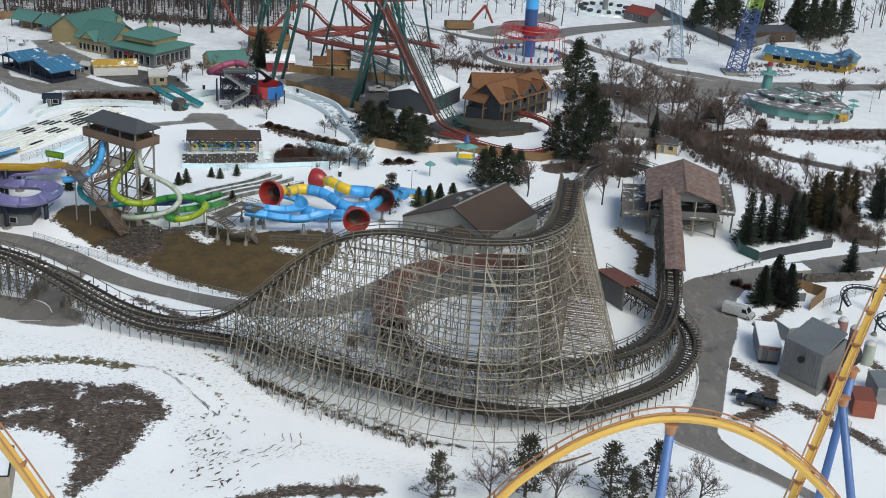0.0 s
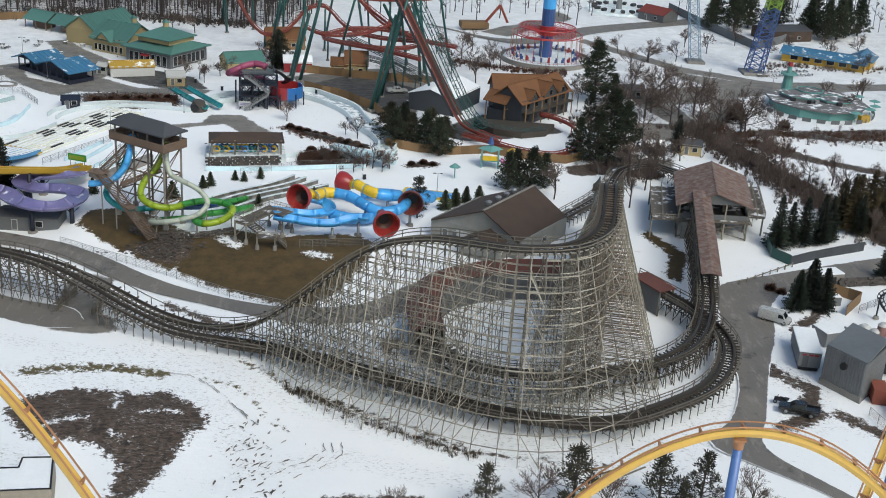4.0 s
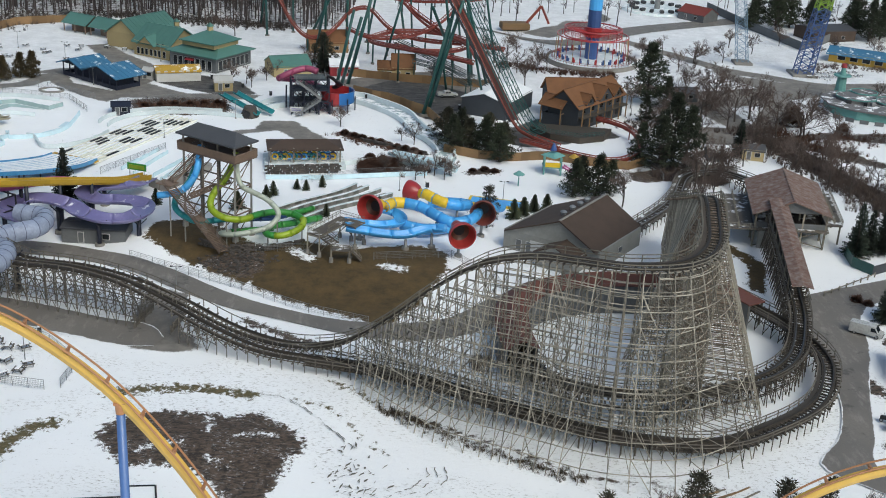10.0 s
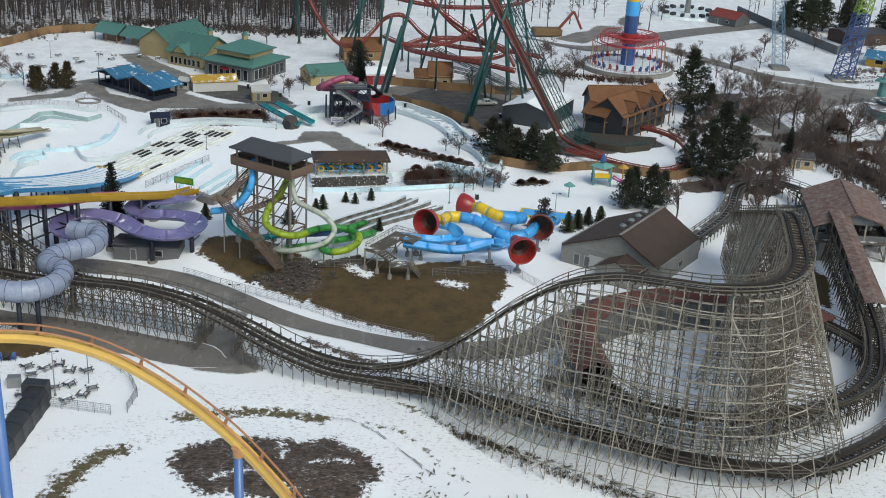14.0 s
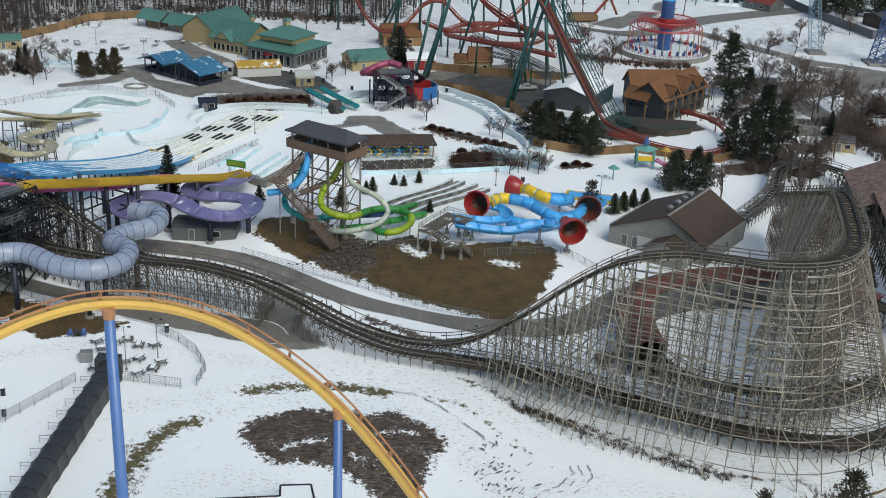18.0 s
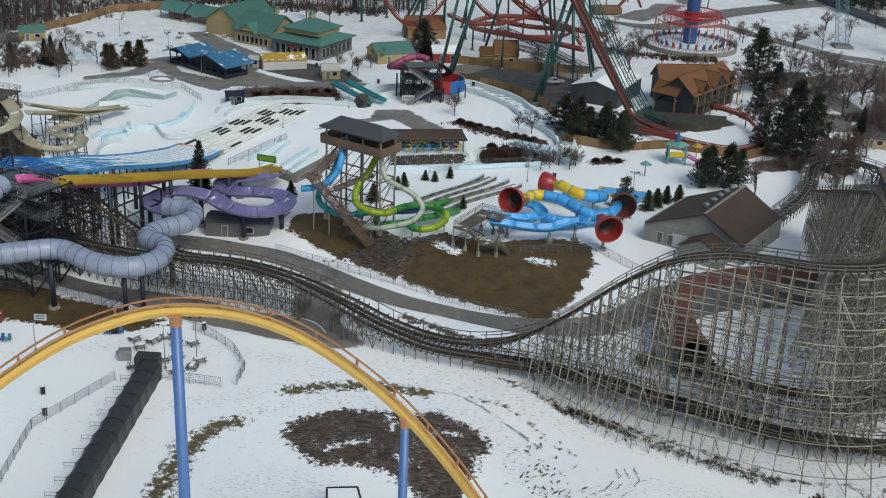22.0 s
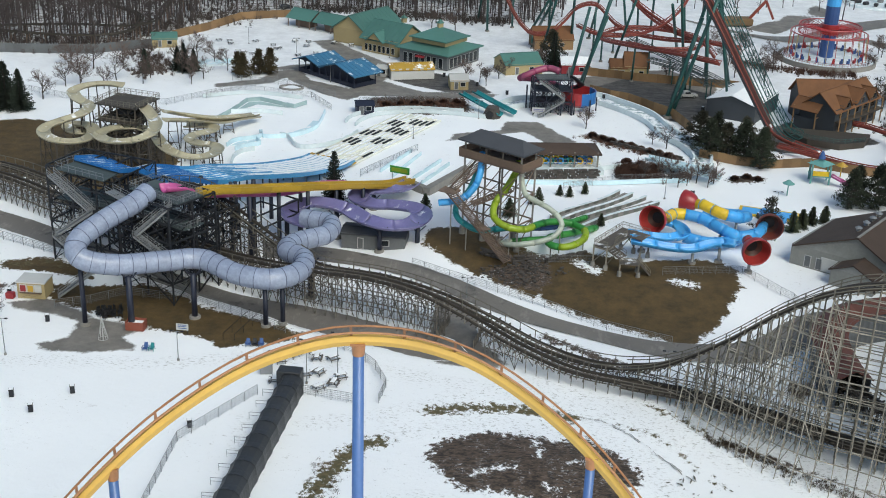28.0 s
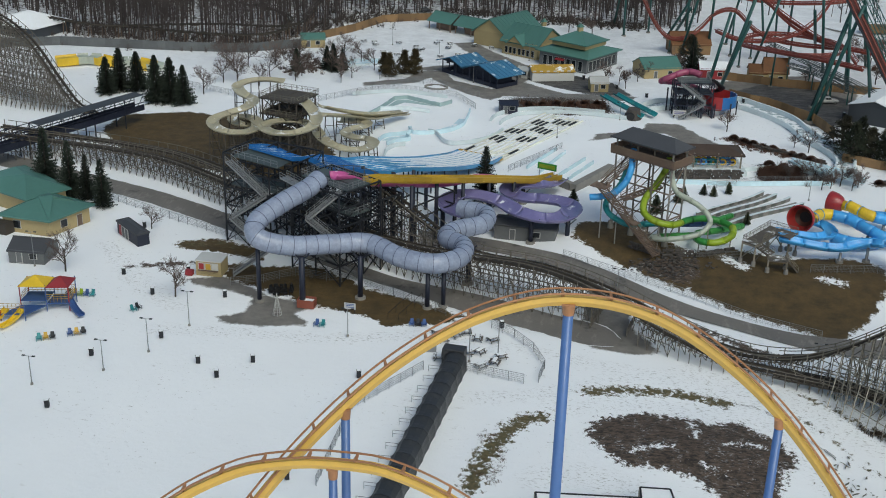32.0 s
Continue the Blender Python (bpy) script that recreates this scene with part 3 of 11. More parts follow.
def ground_material():
    m = bpy.data.materials.new("snowy_ground")
    m.use_nodes = True
    t = m.node_tree
    p = t.nodes["Principled BSDF"]

    def mask(name, lo, hi, scale, amp):
        a = t.nodes.new("ShaderNodeAttribute")
        a.attribute_name = name
        n = noise_of(t, scale, 9, 0.78)
        s = t.nodes.new("ShaderNodeMath")
        s.operation = "MULTIPLY_ADD"
        t.links.new(n, s.inputs[0])
        s.inputs[1].default_value, s.inputs[2].default_value = amp, -amp / 2
        d = t.nodes.new("ShaderNodeMath")
        d.operation = "ADD"
        t.links.new(a.outputs["Fac"], d.inputs[0])
        t.links.new(s.outputs[0], d.inputs[1])
        return ramp(t, d.outputs[0], lo, hi)

    big = noise_of(t, 0.03, 4, 0.6)
    fine = noise_of(t, 1.4, 8, 0.75)
    snow = mixer(t, ramp(t, big, 0.35, 0.7), (0.90, 0.912, 0.928, 1), (0.85, 0.863, 0.883, 1))
    snow = mixer(t, ramp(t, fine, 0.62, 0.9), snow, (0.66, 0.66, 0.66, 1))
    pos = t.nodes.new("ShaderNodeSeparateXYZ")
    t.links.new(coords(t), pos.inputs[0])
    # Snow turns greyer in noisy patches towards the back, from y 200 on.
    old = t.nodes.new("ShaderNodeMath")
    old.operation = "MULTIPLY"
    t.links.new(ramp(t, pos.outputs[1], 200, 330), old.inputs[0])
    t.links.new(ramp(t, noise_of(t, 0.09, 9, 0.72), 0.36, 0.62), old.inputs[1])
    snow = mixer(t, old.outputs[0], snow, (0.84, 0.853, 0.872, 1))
    # A second, greyer tone sets in beyond y 296.
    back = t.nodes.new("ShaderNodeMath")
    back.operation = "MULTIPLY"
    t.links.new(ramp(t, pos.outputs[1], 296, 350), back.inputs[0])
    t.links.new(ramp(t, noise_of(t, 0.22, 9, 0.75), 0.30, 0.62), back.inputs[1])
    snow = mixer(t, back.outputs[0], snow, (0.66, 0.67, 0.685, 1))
    worn = ramp(t, noise_of(t, 0.16, 10, 0.78, stretch=(1.0, 1.9, 1.0)), 0.625, 0.69)
    wk = t.nodes.new("ShaderNodeMath")
    wk.operation = "MULTIPLY"
    t.links.new(worn, wk.inputs[0])
    wk.inputs[1].default_value = 0.4
    snow = mixer(t, wk.outputs[0], snow, (0.25, 0.215, 0.17, 1))
    speck = t.nodes.new("ShaderNodeMath")
    speck.operation = "MULTIPLY"
    t.links.new(ramp(t, noise_of(t, 1.3, 9, 0.8, stretch=(0.7, 1.6, 1.0)), 0.60, 0.66), speck.inputs[0])
    t.links.new(ramp(t, noise_of(t, 0.045, 5, 0.6), 0.48, 0.60), speck.inputs[1])
    snow = mixer(t, speck.outputs[0], snow, (0.16, 0.135, 0.105, 1))
    steps = t.nodes.new("ShaderNodeMath")
    steps.operation = "MULTIPLY"
    t.links.new(mask("trod", 0.42, 0.72, 0.25, 0.9), steps.inputs[0])
    t.links.new(ramp(t, noise_of(t, 1.9, 7, 0.75, stretch=(0.8, 1.5, 1.0)), 0.54, 0.66), steps.inputs[1])
    trample = t.nodes.new("ShaderNodeMath")
    trample.operation = "MULTIPLY"
    t.links.new(steps.outputs[0], trample.inputs[0])
    trample.inputs[1].default_value = 0.9
    snow = mixer(t, trample.outputs[0], snow, (0.30, 0.285, 0.26, 1))
    grass = mixer(t, ramp(t, noise_of(t, 0.35, 8, 0.7), 0.35, 0.65), (0.048, 0.031, 0.010, 1), (0.108, 0.068, 0.022, 1))
    grass = mixer(t, ramp(t, noise_of(t, 2.6, 6, 0.7), 0.5, 0.8), grass, (0.05, 0.04, 0.015, 1))
    mulch = mixer(t, ramp(t, noise_of(t, 1.5, 8, 0.85, stretch=(0.7, 1.5, 1.0)), 0.42, 0.60), (0.013, 0.010, 0.008, 1), (0.135, 0.095, 0.068, 1))
    flecks = t.nodes.new("ShaderNodeMath")
    flecks.operation = "MULTIPLY"
    t.links.new(ramp(t, noise_of(t, 2.4, 6, 0.8, stretch=(0.7, 1.5, 1.0)), 0.56, 0.62), flecks.inputs[0])
    t.links.new(ramp(t, noise_of(t, 0.3, 5, 0.7), 0.45, 0.62), flecks.inputs[1])
    mulch = mixer(t, flecks.outputs[0], mulch, (0.62, 0.63, 0.64, 1))
    paved = mixer(t, ramp(t, noise_of(t, 0.25, 8, 0.7), 0.35, 0.65), (0.13, 0.122, 0.112, 1), (0.235, 0.217, 0.195, 1))
    c = mixer(t, mask("paved", 0.46, 0.56, 0.3, 0.55), snow, paved)
    wet = mixer(t, ramp(t, noise_of(t, 0.3, 8, 0.75, stretch=(1.0, 2.4, 1.0)), 0.42, 0.66), (0.045, 0.043, 0.042, 1), (0.13, 0.122, 0.115, 1))
    c = mixer(t, mask("wet", 0.46, 0.56, 0.3, 0.6), c, wet)
    c = mixer(t, mask("thin", 0.50, 0.58, 0.5, 1.1), c, mulch)
    c = mixer(t, mask("grass", 0.46, 0.52, 0.5, 1.1), c, grass)
    c = mixer(t, mask("mulch", 0.47, 0.53, 0.95, 1.6), c, mulch)
    tuft = mixer(t, ramp(t, noise_of(t, 1.6, 8, 0.75), 0.35, 0.65), (0.045, 0.05, 0.02, 1), (0.17, 0.125, 0.06, 1))
    c = mixer(t, mask("tuft", 0.50, 0.60, 0.9, 1.7), c, tuft)
    c = mixer(t, mask("clear", 0.50, 0.55, 1.2, 1.2), c, snow)
    t.links.new(c, p.inputs["Base Color"])
    p.inputs["Roughness"].default_value = 0.8
    b = nd(t, "ShaderNodeBump", Strength=0.5, Distance=0.25)
    t.links.new(noise_of(t, 0.9, 8, 0.7), b.inputs["Height"])
    t.links.new(b.outputs[0], p.inputs["Normal"])
    return m


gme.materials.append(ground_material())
tagged(new("ground", gme), "snow-covered park ground with brown grass and mulch patches", "ground", kind="structure")


def asphalt_material():
    m = bpy.data.materials.new("wet_asphalt")
    m.use_nodes = True
    t = m.node_tree
    p = t.nodes["Principled BSDF"]
    n1, n2 = noise_of(t, 0.12, 6, 0.65), noise_of(t, 3.0, 6, 0.7)
    c = mixer(t, ramp(t, n1, 0.35, 0.65), (0.135, 0.122, 0.108, 1), (0.215, 0.197, 0.175, 1))
    c = mixer(t, ramp(t, n2, 0.3, 0.8), c, (0.15, 0.138, 0.127, 1))
    c = mixer(t, ramp(t, noise_of(t, 0.5, 9, 0.75, stretch=(1.0, 0.35, 1.0)), 0.52, 0.68), c, (0.27, 0.25, 0.225, 1))
    c = mixer(t, ramp(t, noise_of(t, 0.22, 7, 0.7), 0.58, 0.66), c, (0.085, 0.078, 0.072, 1))
    a = t.nodes.new("ShaderNodeAttribute")
    a.attribute_name = "edge"
    s = t.nodes.new("ShaderNodeMath")
    s.operation = "MULTIPLY_ADD"
    t.links.new(noise_of(t, 0.35, 8, 0.7), s.inputs[0])
    s.inputs[1].default_value, s.inputs[2].default_value = 0.9, -0.45
    d = t.nodes.new("ShaderNodeMath")
    d.operation = "ADD"
    t.links.new(a.outputs["Fac"], d.inputs[0])
    t.links.new(s.outputs[0], d.inputs[1])
    c = mixer(t, ramp(t, d.outputs[0], 0.9, 0.97), c, (0.85, 0.865, 0.885, 1))
    t.links.new(c, p.inputs["Base Color"])
    rr = t.nodes.new("ShaderNodeMapRange")
    t.links.new(n1, rr.inputs[0])
    rr.inputs[3].default_value, rr.inputs[4].default_value = 0.35, 0.85
    t.links.new(rr.outputs[0], p.inputs["Roughness"])
    return m


ASPHALT = asphalt_material()


def road(name, left, right, label, ragged=1.0, lift=0.05):
    """A road between two edge lines of as many points."""
    L, R = spline([(x, y, 0) for x, y in left], 2.0), None
    rp = spline([(x, y, 0) for x, y in right], 0.25)
    R = [rp[round(i * (len(rp) - 1) / (len(L) - 1))] for i in range(len(L))]
    b, e, k = B(), [], 10
    for a, c in zip(L, R):
        for j in range(k + 1):
            q = a.lerp(c, j / k)
            b.v.append((q.x, q.y, float(rise(q.x, q.y)) + lift + 0.02 * math.sin(math.pi * j / k)))
            e.append(ragged * abs(2 * j / k - 1) ** 3)
    b.f = [(i * (k + 1) + j, i * (k + 1) + j + 1, (i + 1) * (k + 1) + j + 1, (i + 1) * (k + 1) + j) for i in range(len(L) - 1) for j in range(k)]
    ob = new(name, mesh_of(name, b, ASPHALT, (0, 0, 0), True))
    ob.data.attributes.new("edge", "FLOAT", "POINT").data.foreach_set("value", e)
    return tagged(ob, label, "road", kind="structure")


road("road_service", [(-240, 247), (-164, 222.5), (-146, 215.5), (-128, 206.5), (-106, 193.4), (-94, 187.6), (-80, 184.6), (-66, 179.6), (-58.4, 177.6), (-55.4, 173.4)],
     [(-240, 239), (-164, 215.5), (-146, 208.5), (-128, 199.5), (-106, 188.2), (-93, 182.6), (-82.3, 177.4), (-70, 172.8), (-61, 170.0), (-56.4, 170.4)], "wet brown-grey asphalt service road under the coaster", 1.12)
road("road_midway", [(-96, 210.4), (-82, 209.3), (-72, 206.1), (-59.9, 200.1), (-48.4, 191.2), (-39.7, 186.2), (-26, 181.8), (-12, 184), (0, 196), (14, 200), (30, 202)],
     [(-94, 203), (-84, 203.6), (-72, 201), (-64, 196.8), (-57.1, 191.4), (-48.1, 185.4), (-39.7, 181.8), (-24.3, 176.2), (-10, 177.6), (4, 189), (15, 194), (31, 195)], "wet grey asphalt path below the slide bank", 0.9)
road("road_loop", [(57.5, 124.0), (50.8, 132.0), (43.6, 138.0), (38.4, 143.2), (42.6, 149.5), (45, 154.5), (47.4, 162.9), (48.5, 177), (50.4, 189), (52.6, 199), (66, 206.5), (80, 213), (99, 221), (130, 232)],
     [(59.0, 126.0), (53.0, 133.4), (47.4, 140.4), (46.4, 144.6), (48.6, 150.4), (51, 158.5), (53.8, 167.3), (58.6, 180.2), (60.6, 190), (66, 197.6), (79, 203), (97, 212), (115, 218), (130, 223)], "muddy grey asphalt road curving round the coaster", 1.1)
road("road_far", [(0, 430), (30, 410), (62, 440), (110, 470)], [(4, 424), (34, 402), (68, 432), (114, 462)], "grey asphalt path beyond the drop tower", 0.9)


# ---- wheel ruts in the snow ----
rut_rng = random.Random(77)
ruts = B()
RUT = material("bare_earth_rut", (0.20, 0.185, 0.155), 0.95, dirt=0.6)
for line, offs in (([(-38.5, 157.1), (-34.7, 156), (-30.6, 151.9), (-27.8, 148.1), (-24.1, 143.2)], (0, 0.25)), ([(-12.4, 139.6), (-12.2, 137), (-14.6, 133.4), (-18, 130.6)], (0, 1.3, 2.4))):
    path = spline([(x, y, 0) for x, y in line], 0.5)
    ps = sides(path)
    for o in offs:
        run, gap = 0, 0
        for i in range(len(path) - 1):
            if gap <= 0 and run <= 0:
                run, gap = rut_rng.randint(2, 9), rut_rng.randint(1, 5)
                w = rut_rng.uniform(0.02, 0.07)
            if run > 0:
                run -= 1
                q = []
                for j, k in ((i, -1), (i, 1), (i + 1, 1), (i + 1, -1)):
                    e = path[j] + ps[j] * (o + 0.12 * math.sin(j * 0.7) + 0.08 * math.sin(j * 1.9) + k * w)
                    q.append((e.x, e.y, float(rise(e.x, e.y)) + 0.03))
                ruts.add(q, [(0, 1, 2, 3)])
            else:
                gap -= 1
for i in range(110):
    a, c = rut_rng.random(), rut_rng.gauss(0, 1)
    x, y = -25.5 + 3.4 * a + 2.3 * c, 144 - 19 * a + 1.2 * rut_rng.gauss(0, 1)
    run = Vector((-0.4 + 0.8 * rut_rng.gauss(0, 1), -1, 0)).normalized() * rut_rng.choice((0.2, 0.3, 0.4, 0.7))
    wide = Vector((run.y, -run.x, 0)).normalized() * rut_rng.uniform(0.05, 0.2)
    g = float(rise(x, y)) + 0.03
    m = Vector((x, y, g))
    ruts.add([m - run, m - run * 0.3 - wide, m + run, m + run * 0.2 + wide], [(0, 1, 2, 3)])
rut_mesh = bpy.data.meshes.new("wheel_rut")
rut_mesh.from_pydata([tuple(v) for v in ruts.v], [], ruts.f)
rut_mesh.materials.append(RUT)
tagged(new("wheel_rut", rut_mesh), "thin bare earth wheel ruts crossing the snow", "wheel rut", kind="stuff")

# ---- wooden coaster ----
coaster = thing("wooden_coaster", (10, 165, 0), "weathered grey timber roller coaster with tall lattice structure", "roller coaster")


def bent(p, side, lean_out, lean_in, level=2.0):
    """One cross frame of posts, level beams and diagonals below the track at p."""
    h = p.z - 0.45
    s = Vector((side.x, side.y, 0))

    def at(k, z):
        f = (h - z) / max(h, 0.1)
        off = {0: -1.35 - lean_in * f * h, 1: -1.25, 2: 1.25, 3: 1.35 + lean_out * f * h}[k]
        return Vector((p.x, p.y, 0)) + s * off + Vector((0, 0, z))

    legs = [1, 2]
    if lean_in > 0.02 and h > 3:
        legs = [0] + legs
    if lean_out > 0.02 and h > 3:
        legs = legs + [3]
    uprights = [(at(k, -0.2), at(k, h), 0.115, 0.115, k) for k in legs]
    n = max(0, int((h - 0.7) / level))
    zs = [level * i for i in range(n + 1)] + [h]
    lo, hi = legs[0], legs[-1]
    beams = []
    for i, z in enumerate(zs[1:], 1):
        beams.append((at(lo, z), at(hi, z), 0.055, 0.10))
        if i % 2 == 0 or len(zs) < 4:
            j = max(0, i - 2)
            a, c = (1, 2) if (i // 2) % 2 else (2, 1)
            beams.append((at(a, zs[j]), at(c, z), 0.06, 0.10))
    if hi == 3 and len(zs) > 3:
        beams.append((at(3, zs[0]), at(2, zs[len(zs) // 2]), 0.07, 0.12))
    beams.append((at(1, h) - s * 0.7, at(2, h) + s * 0.7, 0.16, 0.26))
    return uprights, beams, {k: [at(k, z) for z in zs] for k in legs}


def track(course, lean, step=1.8, rails_mat=RAIL_DARK, old=lambda p: False, deck_mat=None, rail_wood=None, walks=(-1, 1), deep=0.2):
    """Timber track with its decks, rails, walk rails, bents and the long beams that tie the bents; old: where the timber is dark."""
    pts = spline(course, 0.9)
    sd = sides(pts)
    cutting = next((i for i, p in enumerate(pts) if p.x < -32), len(pts))
    for off in (-0.75, 0.75):
        for i0, i1, low in ((0, cutting + 1, deep), (cutting, len(pts), 0.2)):
            if i1 - i0 > 1:
                bed = B().sweep([p + s * off + Vector((0, 0, -0.16)) for p, s in zip(pts[i0:i1], sd[i0:i1])], [(-0.23, -low), (0.23, -low), (0.23, 0.12), (-0.23, 0.12)])
                part("track_bed", bed, WOOD_DARK, coaster, "dark laminated timber track stack")
    for off in (-0.66, 0.66):
        rl = B().sweep([p + s * off + Vector((0, 0, 0.0)) for p, s in zip(pts, sd)], [(-0.09, -0.02), (0.09, -0.02), (0.09, 0.05), (-0.09, 0.05)])
        part("running_rail", rl, rails_mat, coaster, "flat steel running rail")
    ties = B()
    for p, s in zip(pts, sd):
        q = p + Vector((0, 0, -0.40))
        w = 1.75 if p.x > -32 else 1.4
        ties.beam(q - s * w, q + s * w, 0.2 if p.x > -32 else 0.12, 0.14)
    tagged(part("cross_tie", ties, WOOD_DARK, coaster, "dark timber cross ties"), kind="stuff")
    for k in walks:
        east = [(p, s) for p, s in zip(pts, sd) if p.x > -32]
        decks = B().sweep([p + s * 1.4 * k + Vector((0, 0, -0.24)) for p, s in east], [(-0.31, -0.04), (0.31, -0.04), (0.31, 0.04), (-0.31, 0.04)])
        part("walkway", decks, deck_mat or DECK, coaster, "timber walkway planks beside the rails")
    for k in (-1, 1):
        hr = B()
        for h, line in ((0.55, list(zip(pts, sd))[: cutting + 1 : 2]), (1.05, list(zip(pts, sd))[::2])):
            hr.sweep([p + s * 1.75 * k + Vector((0, 0, h - 0.25)) for p, s in line], [(-0.055, -0.055), (0.055, -0.055), (0.055, 0.055), (-0.055, 0.055)])
        for p, s in list(zip(pts, sd))[::3]:
            q = p + s * 1.75 * k
            hr.beam(q + Vector((0, 0, -0.5)), q + Vector((0, 0, 0.85)), 0.13)
        part("handrail", hr, rail_wood or WOOD, coaster, "timber handrail")
    n = max(1, round(step / 0.9))
    frames, ledgers, prev = {}, {}, None
    for i in range(0, len(pts), n):
        p, s = pts[i], sd[i]
        lo, hi = lean(p)
        uprights, beams, joints = bent(p, s, hi, lo)
        if p.z < 1.0 or (-59.5 < p.x < -53.5 and p.y < 182):
            prev = None
            continue
        dark = old(p)
        lift = not dark and p.y > 158 and p.x > 20
        leg_mat = {k: (WOOD_GREY if p.x < -30 else WOOD_OLD) if dark else (WOOD_LIFT if k in (1, 2) and lift else (WOOD_POST if k in (1, 2) else WOOD_RAIL)) for k in range(4)}
        if p.x > -14 and p.y < 151 and not dark:
            for a, c, w, h, k in uprights:
                part("post", B().beam(a, c, w, h), WOOD_LEG if k in (1, 2) else WOOD_BRACE, coaster, at=(p.x, p.y, 0))
            for a, c, w, h in beams:
                part("brace", B().beam(a, c, w, h), WOOD_BRACE, coaster, at=(p.x, p.y, 0))
        else:
            for a, c, w, h, k in uprights:
                frames.setdefault(leg_mat[k], B()).beam(a, c, w, h)
            for a, c, w, h in beams:
                frames.setdefault((WOOD_GREY if p.x < -30 else WOOD_OLD) if dark else (WOOD_LIFT if lift else WOOD_POST), B()).beam(a, c, w, h)
        if prev:
            for k, zs in joints.items():
                if k in prev:
                    rows = ledgers.setdefault((WOOD_GREY if p.x < -30 else WOOD_OLD) if dark else (WOOD_LIFT if lift and k in (1, 2) else WOOD_RAIL), B())
                    m = min(len(zs), len(prev[k])) - 1
                    for j in range(1, m):
                        rows.beam(prev[k][j], zs[j], 0.07, 0.12)
                    rows.beam(prev[k][-1], zs[-1], 0.08, 0.14)
                    if (i // n) % (2 if dark else 3 if lift else 6) == 0:
                        for j in range(0, m - 1, 2):
                            rows.beam(prev[k][j], zs[j + 2], 0.06, 0.11)
                            if k == 3:
                                rows.beam(prev[k][j + 2], zs[j], 0.06, 0.11)
        prev = joints
    for mat, b in frames.items():
        tagged(part("cross_frame", b, mat, coaster, "weathered timber cross frames below the track"), kind="stuff")
    for mat, b in ledgers.items():
        tagged(part("ledger", b, mat, coaster, "long timber ledgers and braces"), kind="stuff")


def lean_main(p):
    if p.y > 166 and p.x > 20:
        k = 0.30 - 0.24 * min(1.0, max(0.0, (p.y - 172) / 30))
        return k, k
    if p.z > 10 and p.x > -60:
        return (0.33, 0.10)
    return (0.26, 0.12) if p.x > -24 else (0.0, 0.0)


T1 = [(33.6, 221, 10.2), (31.4, 206, 15.6), (27.6, 182, 24.2), (25.6, 170, 28.3), (24.2, 162, 28.4), (22, 152.6, 27.7), (17.2, 146.4, 27.4), (10, 145.6, 27), (4, 147.9, 26.6), (-1.8, 150.4, 26),
      (-8, 152.4, 24), (-13.8, 155.8, 19), (-20, 159.7, 12), (-26, 164.0, 6.0), (-32, 167.6, 2.8), (-38, 170.6, 1.7), (-45, 174.2, 2.1), (-53, 178.0, 4.2), (-61, 181.5, 5.8), (-70, 185, 6.4), (-80, 187.6, 6.2), (-84.4, 190.0, 6.6),
      (-89, 192.6, 8.0), (-94.7, 195.9, 10.2), (-99.6, 198.6, 12.2), (-105, 201.6, 13.4), (-111, 205.0, 12.4), (-120, 210.0, 8.8), (-127, 213.8, 6.4), (-134, 217.5, 5.6), (-150, 227.5, 5.2), (-164, 233, 4.6), (-180, 236.5, 4.2), (-196, 234, 6)]
T2 = [(36, 195, 3.4), (40, 188, 3.6), (44.4, 181, 3.4), (46.9, 173, 3.2), (46.3, 165.5, 3.0), (41.6, 156, 2.8), (33.4, 148.8, 2.7), (23.5, 143.6, 2.7), (10.2, 145.2, 2.6), (-1.4, 151.2, 2.4), (-11.6, 157.2, 2.3),
      (-22.6, 162.2, 2.1), (-32, 164.9, 1.9), (-40, 167.1, 2.1), (-48, 170.6, 3.6), (-56, 175.0, 5.7), (-63, 178.4, 7.2), (-71, 181.2, 7.8), (-80, 183.6, 7.4), (-91, 188.4, 6.2), (-104, 195.8, 5.2), (-121, 206, 5),
      (-135, 213.8, 5), (-151, 223.6, 5), (-166, 229, 4.6), (-181, 231.5, 4.4), (-196, 229, 6)]
T3 = [(54.2, 224, 6.8), (51, 206, 6.0), (47.6, 188, 5.4), (45.4, 178, 4.9), (41.0, 167, 4.5), (34, 160, 4.2), (23, 155.4, 4.0), (12.6, 154.8, 3.9), (5, 157.4, 3.8), (1, 162.6, 3.7), (-1.4, 170, 3.6), (-1.0, 179, 3.6), (3.6, 186.6, 3.6), (13, 191, 3.6), (23, 192, 3.6), (33, 193.5, 3.6)]
track(T1, lean_main, old=lambda p: p.x < -30, deck_mat=DECK_BROWN, walks=(1,))
track(T2, lambda p: (0.18, 0.1) if p.x > -24 and p.y < 172 else (0.0, 0.0), old=lambda p: True, deck_mat=DECK_OLD, rail_wood=WOOD_GREY, walks=(1,), deep=0.8)
track(T3, lambda p: (0.1, 0.15), old=lambda p: True, rails_mat=RAIL, rail_wood=WOOD_GREY, walks=(), deep=0.5)
T4 = [(55.2, 232, 6.0), (57.6, 246, 4.6), (57.4, 256, 3.4), (53.2, 262.6, 2.8), (48.2, 262.2, 2.5), (44.2, 258.4, 2.5), (41.6, 252, 2.5), (39.6, 246, 2.5), (35.1, 237.3, 2.4), (28.6, 228, 2.3), (22, 218.6, 2.2)]
track(T4, lambda p: (0.05, 0.05), rails_mat=GALV, old=lambda p: True, rail_wood=WOOD_GREY)


